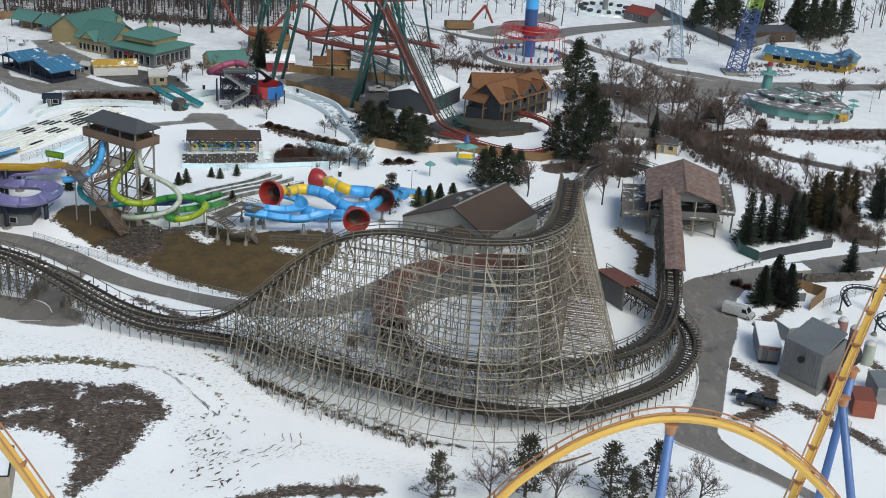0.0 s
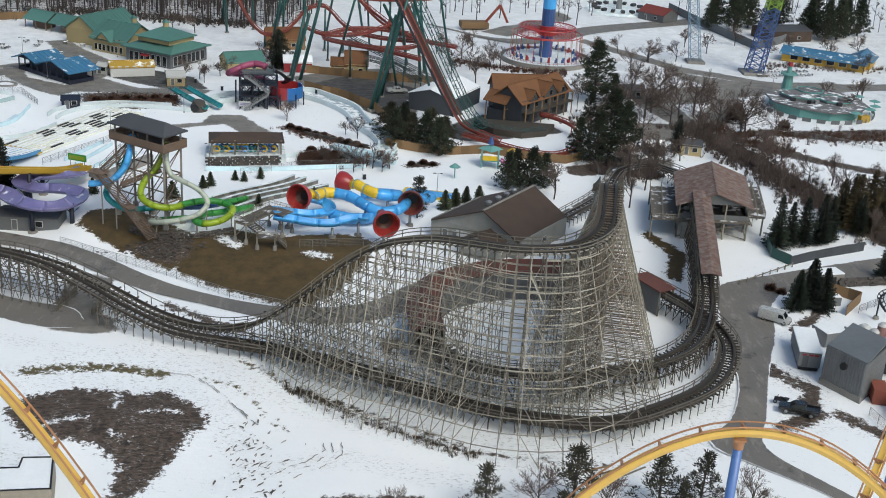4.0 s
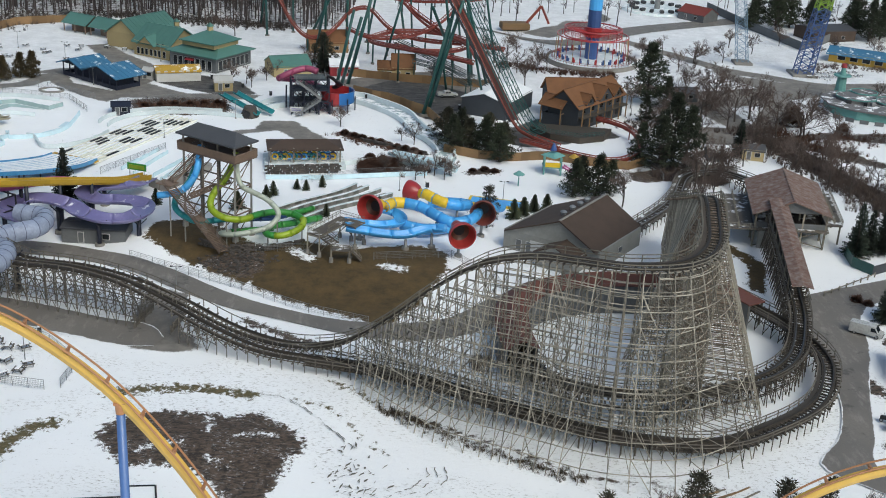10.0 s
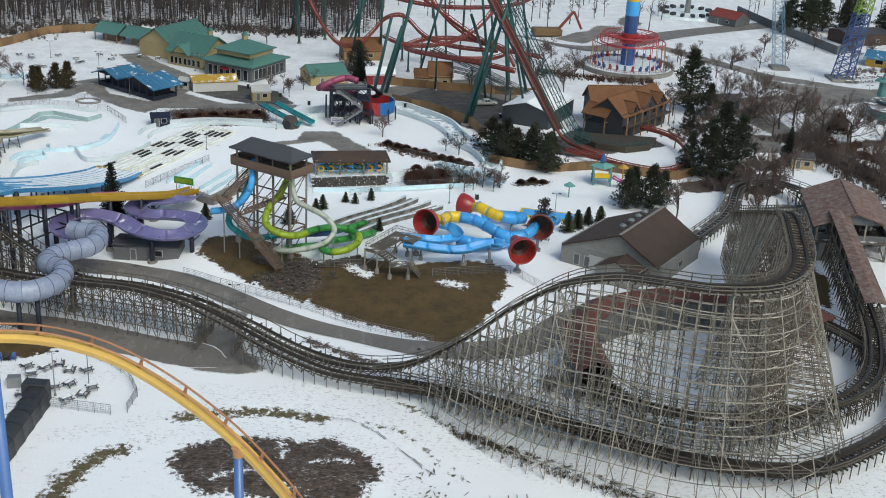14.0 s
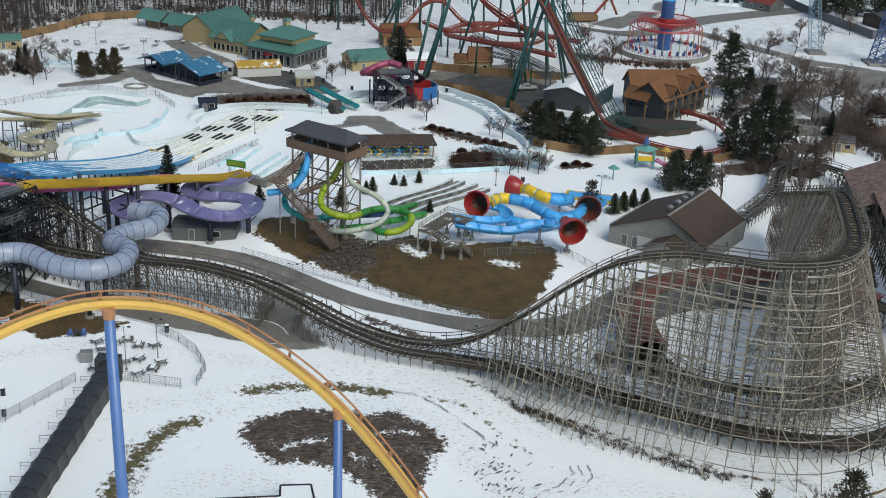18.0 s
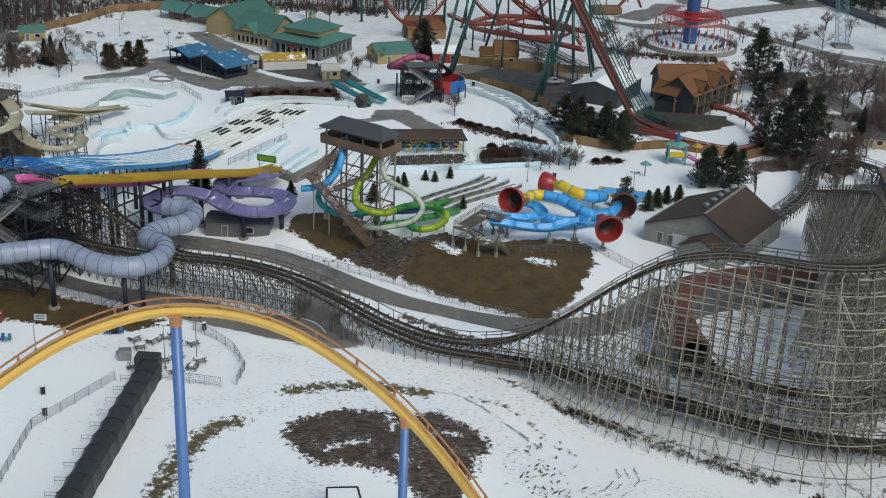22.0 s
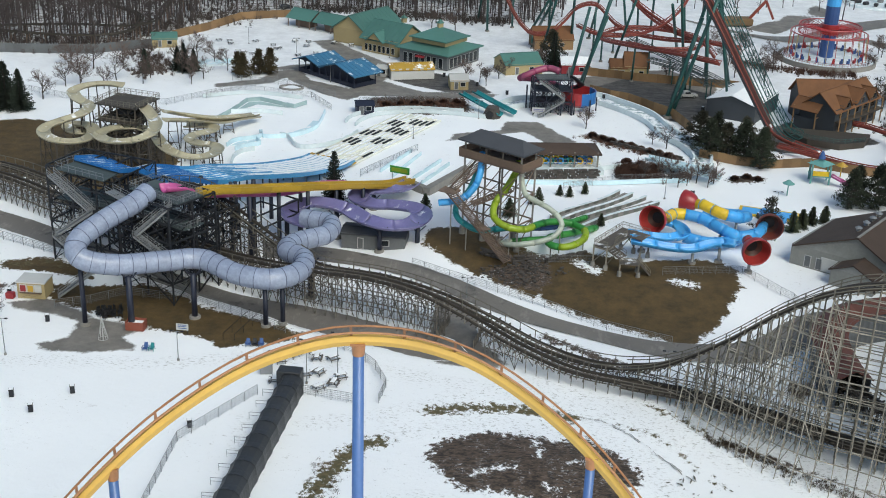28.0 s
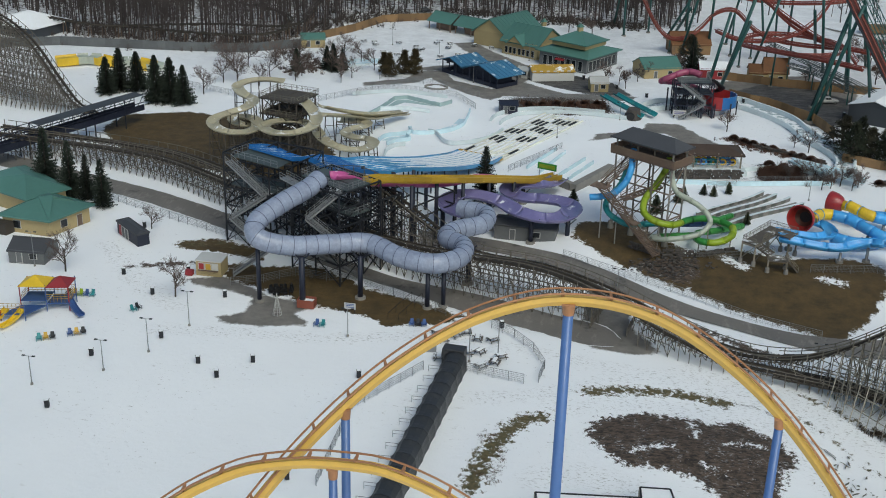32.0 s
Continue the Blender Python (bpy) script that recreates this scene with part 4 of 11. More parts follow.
for p, q in (((-60.4, 176.6), (-59.0, 183.0)), ((-54.6, 174.4), (-53.6, 180.4))):
    p, q = Vector((*p, 0)), Vector((*q, 0))
    for z in (0.3, 0.75, 1.2):
        part("side_plank", B().beam(p + Vector((0, 0, z)), q + Vector((0, 0, z)), 0.1, 0.36), WOOD_GREY, coaster, "grey plank beside the underpass", at=p)
    for k in range(6):
        m = p.lerp(q, k / 5)
        part("side_post", B().beam(m, m + Vector((0, 0, 1.7)), 0.16), WOOD_GREY, coaster, at=m)

# ---- yellow steel coaster ----
hyper = thing("steel_coaster", (-58, 90, 0), "yellow steel roller coaster with orange rails on blue pillars", "roller coaster")


def steel_track(course, spine_mat, rail_mat, owner, spine_w=0.88, spine_h=0.78, gauge=0.55, above=0.42, step=1.3, walkway=None, pipe=0.09):
    pts = spline(course, step)
    sd = sides(pts)
    sp = B()
    w, h = spine_w / 2, spine_h
    sp.sweep(pts, [(-w * 0.55, -h), (w * 0.55, -h), (w, -h * 0.45), (w * 0.7, 0), (-w * 0.7, 0), (-w, -h * 0.45)])
    part("spine", sp, spine_mat, owner)
    for k in (-1, 1):
        r = B().tube([p + s * gauge * k + Vector((0, 0, above)) for p, s in zip(pts, sd)], pipe, 8)
        part("rail", r, rail_mat, owner, smooth=True)
    for p, s in list(zip(pts, sd))[::3]:
        part("cross_tie", B().beam(p - s * gauge + Vector((0, 0, above)), p - Vector((0, 0, 0.05)), 0.2, 0.14).beam(p + s * gauge + Vector((0, 0, above)), p - Vector((0, 0, 0.05)), 0.2, 0.14).beam(p - s * gauge + Vector((0, 0, above - 0.06)), p + s * gauge + Vector((0, 0, above - 0.06)), 0.16, 0.12), rail_mat, owner, "orange cross tie")
    if walkway:
        a, z, k = walkway
        line = [(p, s) for p, s in zip(pts, sd) if a < p.x < z]
        part("service_rail", B().sweep([p + s * 0.72 * k + Vector((0, 0, 0.5)) for p, s in line], [(-0.055, -0.055), (0.055, -0.055), (0.055, 0.055), (-0.055, 0.055)]), rail_mat, owner, "thin faded orange service handrail")
        for p, s in line[::3]:
            part("rail_post", B().beam(p + s * 0.5 * k + Vector((0, 0, 0.0)), p + s * 0.72 * k + Vector((0, 0, 0.5)), 0.08), rail_mat, owner)
    return pts


def hump(cx, cy, top, curve, xs, bend=0.0):
    return [(x, cy - bend * (x - cx) ** 2, top - curve * (x - cx) ** 2) for x in xs]


left_arch = [(x, 90.7 + 0.2 * (x + 59) - 0.009 * (x + 59) ** 2, 45.05 - 0.0285 * (x + 58.7) ** 2) for x in (-94, -90, -86, -80, -74, -68, -63, -58.9, -54, -49, -43, -38, -33)]
valley = [(-27, 88.4, 17), (-22, 89.2, 8), (-15, 90.8, 5.2), (-7, 92.4, 8), (0, 93.6, 14)]
right_arch = hump(27.0, 95.6, 30.2, 0.033, (7.5, 12, 17, 22, 26.2, 31, 36, 41, 46), 0.001)
steel_track(left_arch + valley + right_arch, YELLOW_TRACK, ORANGE_RAIL, hyper)
steel_track([(-104, 76, 12), (-97, 78.5, 20.5), (-90.5, 80, 27.3), (-84.6, 80.6, 31.3), (-79.8, 80.6, 33.0), (-75.6, 80.4, 33.7), (-70.7, 80, 33.7), (-64.3, 79.4, 31.3), (-57, 78, 26)], YELLOW_TRACK, ORANGE_RAIL, hyper)
steel_track([(60, 121, 52), (55.5, 116.5, 45.5), (50.7, 112, 38.2), (46.2, 106.6, 31), (42.6, 102, 24.6), (39.0, 97.4, 19), (34, 92, 13)], YELLOW_TRACK, ORANGE_RAIL, hyper)


def pillar(x, y, top, r0, r1, lean=(0, 0)):
    p = part("pillar", B().cone((x + lean[0], y + lean[1], -0.3), (x, y, top), r0, r1, 20), BLUE_POST, hyper, "blue painted steel pillar", True, at=(x, y, 0))
    c = B().cone((x, y, top), (x, y, top + 0.9), r1 * 1.08, r1 * 1.25, 20)
    c.box((x, y, top + 0.95), (r1 * 2.6, r1 * 2.2, 0.2))
    part("collar", c, ORANGE_RAIL, p, "orange collar below the track")
    part("footing", B().cone((x + lean[0], y + lean[1], -0.3), (x + lean[0], y + lean[1], 0.5), r0 * 1.9, r0 * 1.8, 16), CONCRETE, p)


pillar(-59.0, 90.7, 43.4, 0.56, 0.42)
pillar(-41.3, 91.4, 34.8, 0.46, 0.36)
pillar(-76.0, 84.7, 34.9, 0.44, 0.36)
pillar(-75.9, 80.5, 31.9, 0.42, 0.34)
pillar(25.9, 95.6, 28.1, 0.55, 0.44)
pillar(47.0, 107, 29.0, 0.5, 0.42, (-1.0, 1))
pillar(46.0, 105.5, 26.5, 0.5, 0.42, (6.5, -3))


# ---- tube and racer slide tower ----
tower = thing("slide_tower", (-114, 195, 0), "dark steel slide tower with stairs and lattice platforms", "slide tower")


def frame_tower(owner, xs, ys, levels, rot, cx, cy, mat, w=0.22, brace=True):
    """Columns on a grid with level beams and braces, turned rot degrees round its middle."""
    ca, sa = math.cos(radians(rot)), math.sin(radians(rot))

    def at(x, y, z):
        return Vector((cx + x * ca - y * sa, cy + x * sa + y * ca, z))

    for x in xs:
        for y in ys:
            part("column", B().beam(at(x, y, -0.2), at(x, y, levels[-1]), w), mat, owner, at=at(x, y, 0))
    for z0, z1 in zip([0] + list(levels[:-1]), levels):
        b = B()
        for y in ys:
            b.beam(at(xs[0], y, z1), at(xs[-1], y, z1), w * 0.7, w)
        for x in xs:
            b.beam(at(x, ys[0], z1), at(x, ys[-1], z1), w * 0.7, w)
        if brace:
            for y in (ys[0], ys[-1]):
                for a, c in zip(xs, xs[1:]):
                    b.beam(at(a, y, z0), at(c, y, z1), w * 0.5)
                    b.beam(at(c, y, z0), at(a, y, z1), w * 0.5)
            for x in (xs[0], xs[-1]):
                for a, c in zip(ys, ys[1:]):
                    b.beam(at(x, a, z0), at(x, c, z1), w * 0.5)
        part("frame", b, mat, owner)
    return at


def railing(owner, line, h=1.1, mat=None, gap=1.5, name="railing", pickets=0.0):
    b = B()
    for hh in (h, h * 0.55):
        for p, q in zip(line, line[1:]):
            b.beam(Vector(p) + Vector((0, 0, hh)), Vector(q) + Vector((0, 0, hh)), 0.06)
    for p, q in zip(line, line[1:]):
        p, q = Vector(p), Vector(q)
        n = max(1, round((q - p).length / gap))
        for i in range(n + 1):
            a = p.lerp(q, i / n)
            b.beam(a, a + Vector((0, 0, h)), 0.07)
        if pickets:
            n = max(1, round((q - p).length / pickets))
            for i in range(n + 1):
                a = p.lerp(q, i / n)
                b.beam(a + Vector((0, 0, 0.1)), a + Vector((0, 0, h)), 0.03)
    return part(name, b, mat or GALV, owner)


def stair(owner, p, q, width, mat, rail_mat):
    """A flight from p down to q with stringers, treads and rails."""
    p, q = Vector(p), Vector(q)
    d = q - p
    s = Vector((d.y, -d.x, 0)).normalized() * width / 2
    n = max(3, round(abs(d.z) / 0.19))
    st = part("stair", B().beam(p + s, q + s, 0.10, 0.32), mat, owner, at=p)
    part("stringer", B().beam(p - s, q - s, 0.10, 0.32), mat, st, at=p)
    for i in range(n):
        a = p + d * ((i + 0.5) / n)
        part("tread", B().beam(a - s, a + s, d.xy.length / n * 1.02, 0.05), mat, st, at=a)
    for k in (-1, 1):
        railing(st, [p + s * k, q + s * k], 1.0, rail_mat, 1.8, "stair_rail")


at = frame_tower(tower, (-7.5, -2.5, 2.5, 7.5), (-5, 0, 5), (3.6, 7.2, 10.6, 14.0, 17.2), -17, -121, 199.5, DARK_STEEL, 0.26)
for z, hx, hy in ((17.4, 8.2, 5.6), (10.7, 7.6, 3.2)):
    q = [at(-hx, -hy, z), at(hx, -hy, z), at(hx, hy, z), at(-hx, hy, z)]
    if z > 17:
        q = [Vector(p) for p in [(-127.2, 195.0, 17.4), (-125.0, 200.0, 17.4), (-115.9, 195.7, 17.4), (-117.3, 190.6, 17.4)]]
    part("platform", B().slab(q, 0.18), CATWALK, tower)
    railing(tower, [q[3], q[0], q[1]], 1.15, GALV)
at = frame_tower(tower, (-6, 0, 6), (-5, 0, 5), (3.6, 7.2, 10.6, 13.8, 16.6), -30, -106.5, 189.5, DARK_STEEL, 0.26)
for z, hx, hy in ((16.7, 5.6, 2.8), (12.2, 6.2, 2.2)):
    q = [at(-hx, -hy, z), at(hx, -hy, z), at(hx, hy, z), at(-hx, hy, z)]
    part("platform", B().slab(q, 0.18), CATWALK, tower)
    railing(tower, [q[0], q[1], q[2], q[3], q[0]], 1.15, GALV, pickets=0.4)
for a, c in (((-127, 192.5, 17.3), (-119, 189, 12.6)), ((-119, 189, 12.6), (-124.5, 186.6, 9.0)), ((-124.5, 186.6, 9.0), (-117, 184, 4.6)), ((-117, 184, 4.6), (-123, 182, 0.2)), ((-104, 184, 16.6), (-109, 181, 12.4)), ((-109, 181, 12.4), (-102.5, 179.6, 8.4)), ((-102.5, 179.6, 8.4), (-108, 184.5, 4.2)), ((-108, 184.5, 4.2), (-101, 186, 0.2)), ((-115, 187, 17.2), (-110, 183.5, 16.7))):
    stair(tower, a, c, 1.5, GALV, GALV)
for x, y, h in ((-99.0, 201.3, 14.6), (-94.5, 196.5, 14), (-92, 207, 12), (-88, 213, 10.5), (-84, 220, 8), (-80, 227, 5.6), (-107, 210.4, 12), (-102, 215, 9.6), (-97, 222, 7.6), (-112, 203, 14), (-96, 205, 14), (-90, 216, 9.5)):
    part("column", B().cone((x, y, -0.2), (x, y, h), 0.42, 0.36, 12), NAVY_STEEL, tower, "round navy steel column", True, at=(x, y, 0))

for cx_, cy_, xs_, ys_, lv_, br in ((-104, 195, (-6, -2, 2, 6), (-5, 0, 5), (3.4, 6.8, 10.2, 12.6), True), (-96, 208, (-4.6, 4.6), (-5.6, 5.6), (6.0, 8.6), False)):
    frame_tower(tower, xs_, ys_, lv_, -29, cx_, cy_, DARK_STEEL, 0.26, br)

tube = thing("tube_slide", (-100, 180, 0), "large faded lilac enclosed tube slide with dark seams", "water slide")
tp = spline([(-108.6, 187, 17.4), (-109.8, 183.9, 16.6), (-113, 179.2, 15.3), (-115.7, 174.6, 13.5), (-114.6, 172.5, 11.6), (-109.8, 174.3, 10.1), (-103.7, 178.4, 9.4), (-98.3, 180.9, 9.0), (-92, 177.7, 8.4), (-86.4, 177.3, 8.1),
             (-83.0, 181.2, 7.9), (-83.3, 186.6, 7.7), (-86.8, 189.9, 7.6), (-86.0, 194.0, 7.5), (-81.9, 198.2, 7.4), (-82.0, 203.4, 7.3), (-85.6, 205.0, 7.2), (-87.4, 205.6, 7.1)], 0.66)
k = 3
for i in range(0, len(tp) - 1, k):
    seg = tp[i : i + k + 1]
    if len(seg) > 1:
        part("tube_section", B().tube(seg, 1.66, 22, False, tp, i), TUBE, tube, smooth=True, at=seg[0])
        part("seam", B().tube([tp[i].lerp(tp[i + 1], 0.0), tp[i].lerp(tp[i + 1], 0.13)], 1.72, 22), TUBE_SEAM, tube, at=seg[0])
for x, y, z, r in ((-107.8, 173.5, 8.6, 0.52), (-99.2, 178.3, 7.6, 0.46), (-87.5, 177.2, 6.6, 0.40), (-85.1, 178.6, 6.6, 0.40), (-82.6, 188.6, 6.4, 0.5), (-115.2, 173.3, 10.2, 0.4)):
    part("post", B().cone((x, y, -0.2), (x, y, z), r, r * 0.9, 14), NAVY_STEEL, tube, "navy steel post", True, at=(x, y, 0))
    part("footing", B().cone((x, y, -0.2), (x, y, 0.35), r * 2, r * 1.9, 14), CONCRETE, tube, at=(x, y, 0))
    part("cradle", B().tube([(x - 1.3, y, z + 0.8), (x - 0.7, y, z), (x, y, z - 0.3), (x + 0.7, y, z), (x + 1.3, y, z + 0.8)], 0.14, 6), NAVY_STEEL, tube)


def trough(owner, course, r, mat, depth=0.95, step=0.8, name="chute", lip=0.16, label="", cut=8):
    """An open half-round chute with a rolled lip, in sections."""
    pts = spline(course, step)
    n = 12
    a0 = math.pi * (0.5 + 0.42 * depth)
    arc = [(r * math.sin(-a0 + 2 * a0 * j / n) * 1.0, -r * math.cos(-a0 + 2 * a0 * j / n) + r * 0.0) for j in range(n + 1)]
    arc = [(r * math.sin(t), r - r * math.cos(t)) for t in [(-1 + 2 * j / n) * math.pi * 0.5 * depth for j in range(n + 1)]]
    outer = [(x * (1 + lip / r), z - (0.12 if abs(x) < r * 0.9 else 0.0)) for x, z in arc]
    outer[0], outer[-1] = (arc[0][0] - lip, arc[0][1] + 0.05), (arc[-1][0] + lip, arc[-1][1] + 0.05)
    prof = arc + outer[::-1]
    for i in range(0, len(pts) - 1, cut):
        seg = pts[i : i + cut + 1]
        if len(seg) > 1:
            part(name, B().sweep(seg, prof, full=pts, off=i), mat, owner, label, smooth=True, at=seg[0])
    return pts


purple = thing("open_slide", (-78, 210, 0), "wide purple open raft slide with snow inside", "water slide")
trough(purple, [(-86.6, 204.5, 6.0), (-89.2, 206.4, 5.9), (-90.2, 211.4, 5.8), (-88.4, 215.1, 5.6), (-85.1, 215.9, 5.4), (-80.8, 213.9, 5.2), (-77.3, 210.4, 5.0), (-72.9, 208.6, 4.8), (-69.0, 210.0, 4.6), (-67.2, 214.7, 4.4), (-69.0, 219.3, 4.2), (-73.2, 220.9, 4.0), (-77.5, 221.2, 3.8), (-80.5, 224.4, 3.6), (-79.8, 229.1, 3.4), (-76.0, 231.8, 3.0), (-73.2, 234.7, 2.6), (-71.9, 239.7, 2.0)], 2.25, PURPLE, 0.66)
for x, y, z in ((-74.2, 209.2, 4.9), (-67.6, 212.0, 4.5), (-91.2, 209.6, 5.7), (-83, 214.8, 5.2), (-79.6, 223.2, 3.6), (-78.4, 230.2, 3.2)):
    part("post", B().cone((x, y, -0.2), (x, y, z), 0.46, 0.42, 14), NAVY_STEEL, purple, "navy steel post", True, at=(x, y, 0))
    part("footing", B().cone((x, y, -0.2), (x, y, 0.5), 0.95, 0.85, 14), CONCRETE, purple, at=(x, y, 0))
    for dx, dy in ((1.5, 0), (-1.5, 0), (0, 1.5), (0, -1.5)):
        part("strut", B().beam((x, y, z - 1.4), (x + dx, y + dy, z + 0.1), 0.16), NAVY_STEEL, purple)

# mat racer: eight lanes down from the top deck
racer = thing("mat_racer_slide", (-105, 220, 0), "blue multi-lane mat racing slide with wavy lanes", "water slide")
mid = spline([(-120.5, 196.5, 18.0), (-118.2, 201, 16.6), (-115.0, 206.2, 12.9), (-112.6, 210.8, 12.0), (-108.6, 216.6, 9.8), (-105.4, 222.6, 8.6), (-101.4, 231.4, 6.0), (-97.4, 240.6, 3.6), (-93.4, 250.5, 1.6), (-91.6, 257.2, 0.7)], 1.0)
wid, lanes = 10.6, 8
prof = []
for j in range(lanes + 1):
    x = -wid / 2 + wid * j / lanes
    prof += [(x - 0.08, 0.2), (x + 0.08, 0.2)] + ([(x + 0.14, 0.02), (x + wid / lanes - 0.14, 0.02)] if j < lanes else [])
prof = [(-wid / 2 - 0.25, 0.5), (-wid / 2 - 0.1, 0.5)] + prof + [(wid / 2 + 0.1, 0.5), (wid / 2 + 0.25, 0.5), (wid / 2 + 0.2, -0.35), (-wid / 2 - 0.2, -0.35)]
for i in range(0, len(mid) - 1, 6):
    seg = mid[i : i + 7]
    if len(seg) > 1:
        part("lane_section", B().sweep(seg, prof, full=mid, off=i), BLUE_LANE if i < 24 else RACER_SNOW, racer, at=seg[0])
rs = sides(mid)
for j in range(lanes):
    k = -wid / 2 + (j + 0.5) * wid / lanes
    i0 = int(len(mid) * (0.50 + 0.06 * (j % 3)))
    part("snow_strip", B().sweep([p + s * k + Vector((0, 0, 0.1)) for p, s in zip(mid[i0:], rs[i0:])], [(-0.52, -0.06), (0.52, -0.06), (0.48, 0.1), (-0.48, 0.1)]), SNOW, racer, "snow lying in a lane")
for p in mid[4::5]:
    for k in (-3.2, 3.2):
        s = Vector((0.86, -0.5, 0))
        q = p + s * k
        if q.z > 1.5:
            part("post", B().beam((q.x, q.y, -0.2), (q.x, q.y, q.z - 0.3), 0.28), NAVY_STEEL, racer, at=(q.x, q.y, 0))
runout = thing("slide_run_out", (-82, 275, 0), "flat cream run-out lanes with dark mats and snow", "water slide")
d = Vector((16.5, 38.5, 0)).normalized()
s = Vector((d.y, -d.x, 0))
o = Vector((-91.7, 257.2, 0))
gap, reach = 1.36, 40.0
rng = random.Random(5)
ang = math.degrees(math.atan2(d.y, d.x))
part("lane_bed", B().beam(o + Vector((0, 0, 0.06)), o + d * reach + Vector((0, 0, 0.06)), gap * 8, 0.2), CREAM_LANE, runout, "cream lane floor", at=o)
for j in range(9):
    a = o + s * gap * (j - 4)
    part("lane_divider", B().beam(a + Vector((0, 0, 0.3)), a + d * reach + Vector((0, 0, 0.3)), 0.2, 0.42), CREAM_LANE, runout, "cream lane divider", at=a)
    part("gold_end", B().box((a.x, a.y, 0.62), (1.6, 0.5 if j not in (0, 8) else 0.9, 0.3), ang, 0.05), GOLD_PAINT, runout, "gold painted divider end", at=a)
for j in range(8):
    a = o + s * gap * (j - 3.5)
    g = 0.6
    while g < reach - 2:
        n = min(reach - 0.5, g + rng.uniform(4, 12))
        if rng.random() < 0.92:
            part("snow_strip", B().beam(a + d * g + Vector((0, 0, 0.2)), a + d * n + Vector((0, 0, 0.2)), 1.02, 0.22), SNOW, runout, "snow lying in the lane", at=a)
        g = n + rng.uniform(0.2, 1.6)
for g, lo, hi in ((3.0, 0, 1), (6.5, 7, 8), (13.6, 0, 3), (17.4, 4, 7), (21.4, 0, 3), (25.6, 3, 7), (31.2, 1, 4), (35.0, 4, 8)):
    for j in range(lo, hi):
        a = o + s * gap * (j - 3.5) + d * (g + rng.uniform(-0.8, 0.8))
        part("dark_mat", B().box((a.x, a.y, 0.44), (4.0, 0.62, 0.2), ang, 0.05), BLACK, runout, "black rubber lane mat", at=(a.x, a.y, 0))

yel = thing("speed_slide", (-88, 215, 0), "straight yellow twin speed slide on dark columns", "water slide")
yc = [(-101.0, 190.6, 16.5), (-99.4, 193.5, 16.1), (-96, 199.6, 14.2), (-90, 210.6, 11.0), (-84, 221.5, 7.8), (-79, 230.6, 5.0), (-75.6, 236.8, 3.2), (-72.6, 242.2, 2.4)]
twin = [(-1.3, 0.5), (-1.12, 0.5), (-1.0, 0.05), (-0.16, 0.05), (-0.08, 0.3), (0.08, 0.3), (0.16, 0.05), (1.0, 0.05), (1.12, 0.5), (1.3, 0.5), (1.3, -0.3), (-1.3, -0.3)]
yp = spline(yc, 1.0)
for i in range(0, len(yp) - 1, 8):
    if len(yp[i : i + 9]) > 1:
        part("chute", B().sweep(yp[i : i + 9], twin, full=yp, off=i), SLIDE_GOLD, yel, "gold moulded twin chute", at=yp[i])
part("beam", B().sweep(spline([(x, y, z - 0.75) for x, y, z in yc], 2), [(-1.1, 0.1), (1.1, 0.1), (1.1, 0.36), (-1.1, 0.36)]), GOLD_PAINT, yel)
pink = thing("pink_slide", (-95, 212, 0), "pink twin open body slide with snow inside", "water slide")
trough(pink, [(-106.8, 188.8, 16.9), (-104.8, 191.0, 16.3), (-102.8, 194.0, 14.4), (-98.4, 201.4, 12.0), (-92.4, 212.4, 8.6), (-86.4, 223.2, 6.6), (-81.4, 232.2, 3.6), (-78.6, 238.0, 1.9)], 1.2, PINK_F, 0.9, 1.0)

# ---- cream body slides ----
tan = thing("body_slide_complex", (-138, 248, 0), "cream looping body slides on a timber tower", "water slide")
at = frame_tower(tan, (-4.4, 0, 4.4), (-4, 0, 4), (3.4, 6.8, 10.2, 13.4), -14, -134, 249, WOOD_OLD, 0.3)
for z in (13.5, 10.0):
    q = [at(-5, -4.6, z), at(5, -4.6, z), at(5, 4.6, z), at(-5, 4.6, z)]
    part("platform", B().slab(q, 0.2), DECK_OLD, tan)
    railing(tan, q + [q[0]], 1.2, WOOD, 1.5, pickets=0.35)
stair(tan, at(-5, 3, 13.5), at(3, 6.6, 9.6), 1.6, DECK, WOOD)
stair(tan, at(3, 6.6, 9.6), at(-5, 7.6, 5.0), 1.6, DECK, WOOD)
stair(tan, at(-5, 7.6, 5.0), at(3, 9, 0.2), 1.6, DECK, WOOD)
tan_a = trough(tan, [(-139.1, 260.1, 13.2), (-143.6, 261.2, 13.0), (-147.2, 259.7, 12.7), (-148.6, 256.2, 12.3), (-146.1, 251.9, 11.9), (-142.2, 248.6, 11.5), (-142.1, 243.6, 11.2), (-144.7, 239.8, 10.8), (-146.6, 236.2, 10.4), (-145.4, 232.3, 10.0), (-141.9, 230.4, 9.6), (-138.3, 232.4, 9.2), (-137.6, 237.7, 8.8), (-140.6, 244.3, 8.4), (-144.8, 246.8, 8.0), (-146.1, 245.6, 7.6), (-143.7, 243.6, 7.2), (-139.9, 246.0, 6.8), (-138.2, 252.6, 6.2)], 1.5, TAN, 0.62)
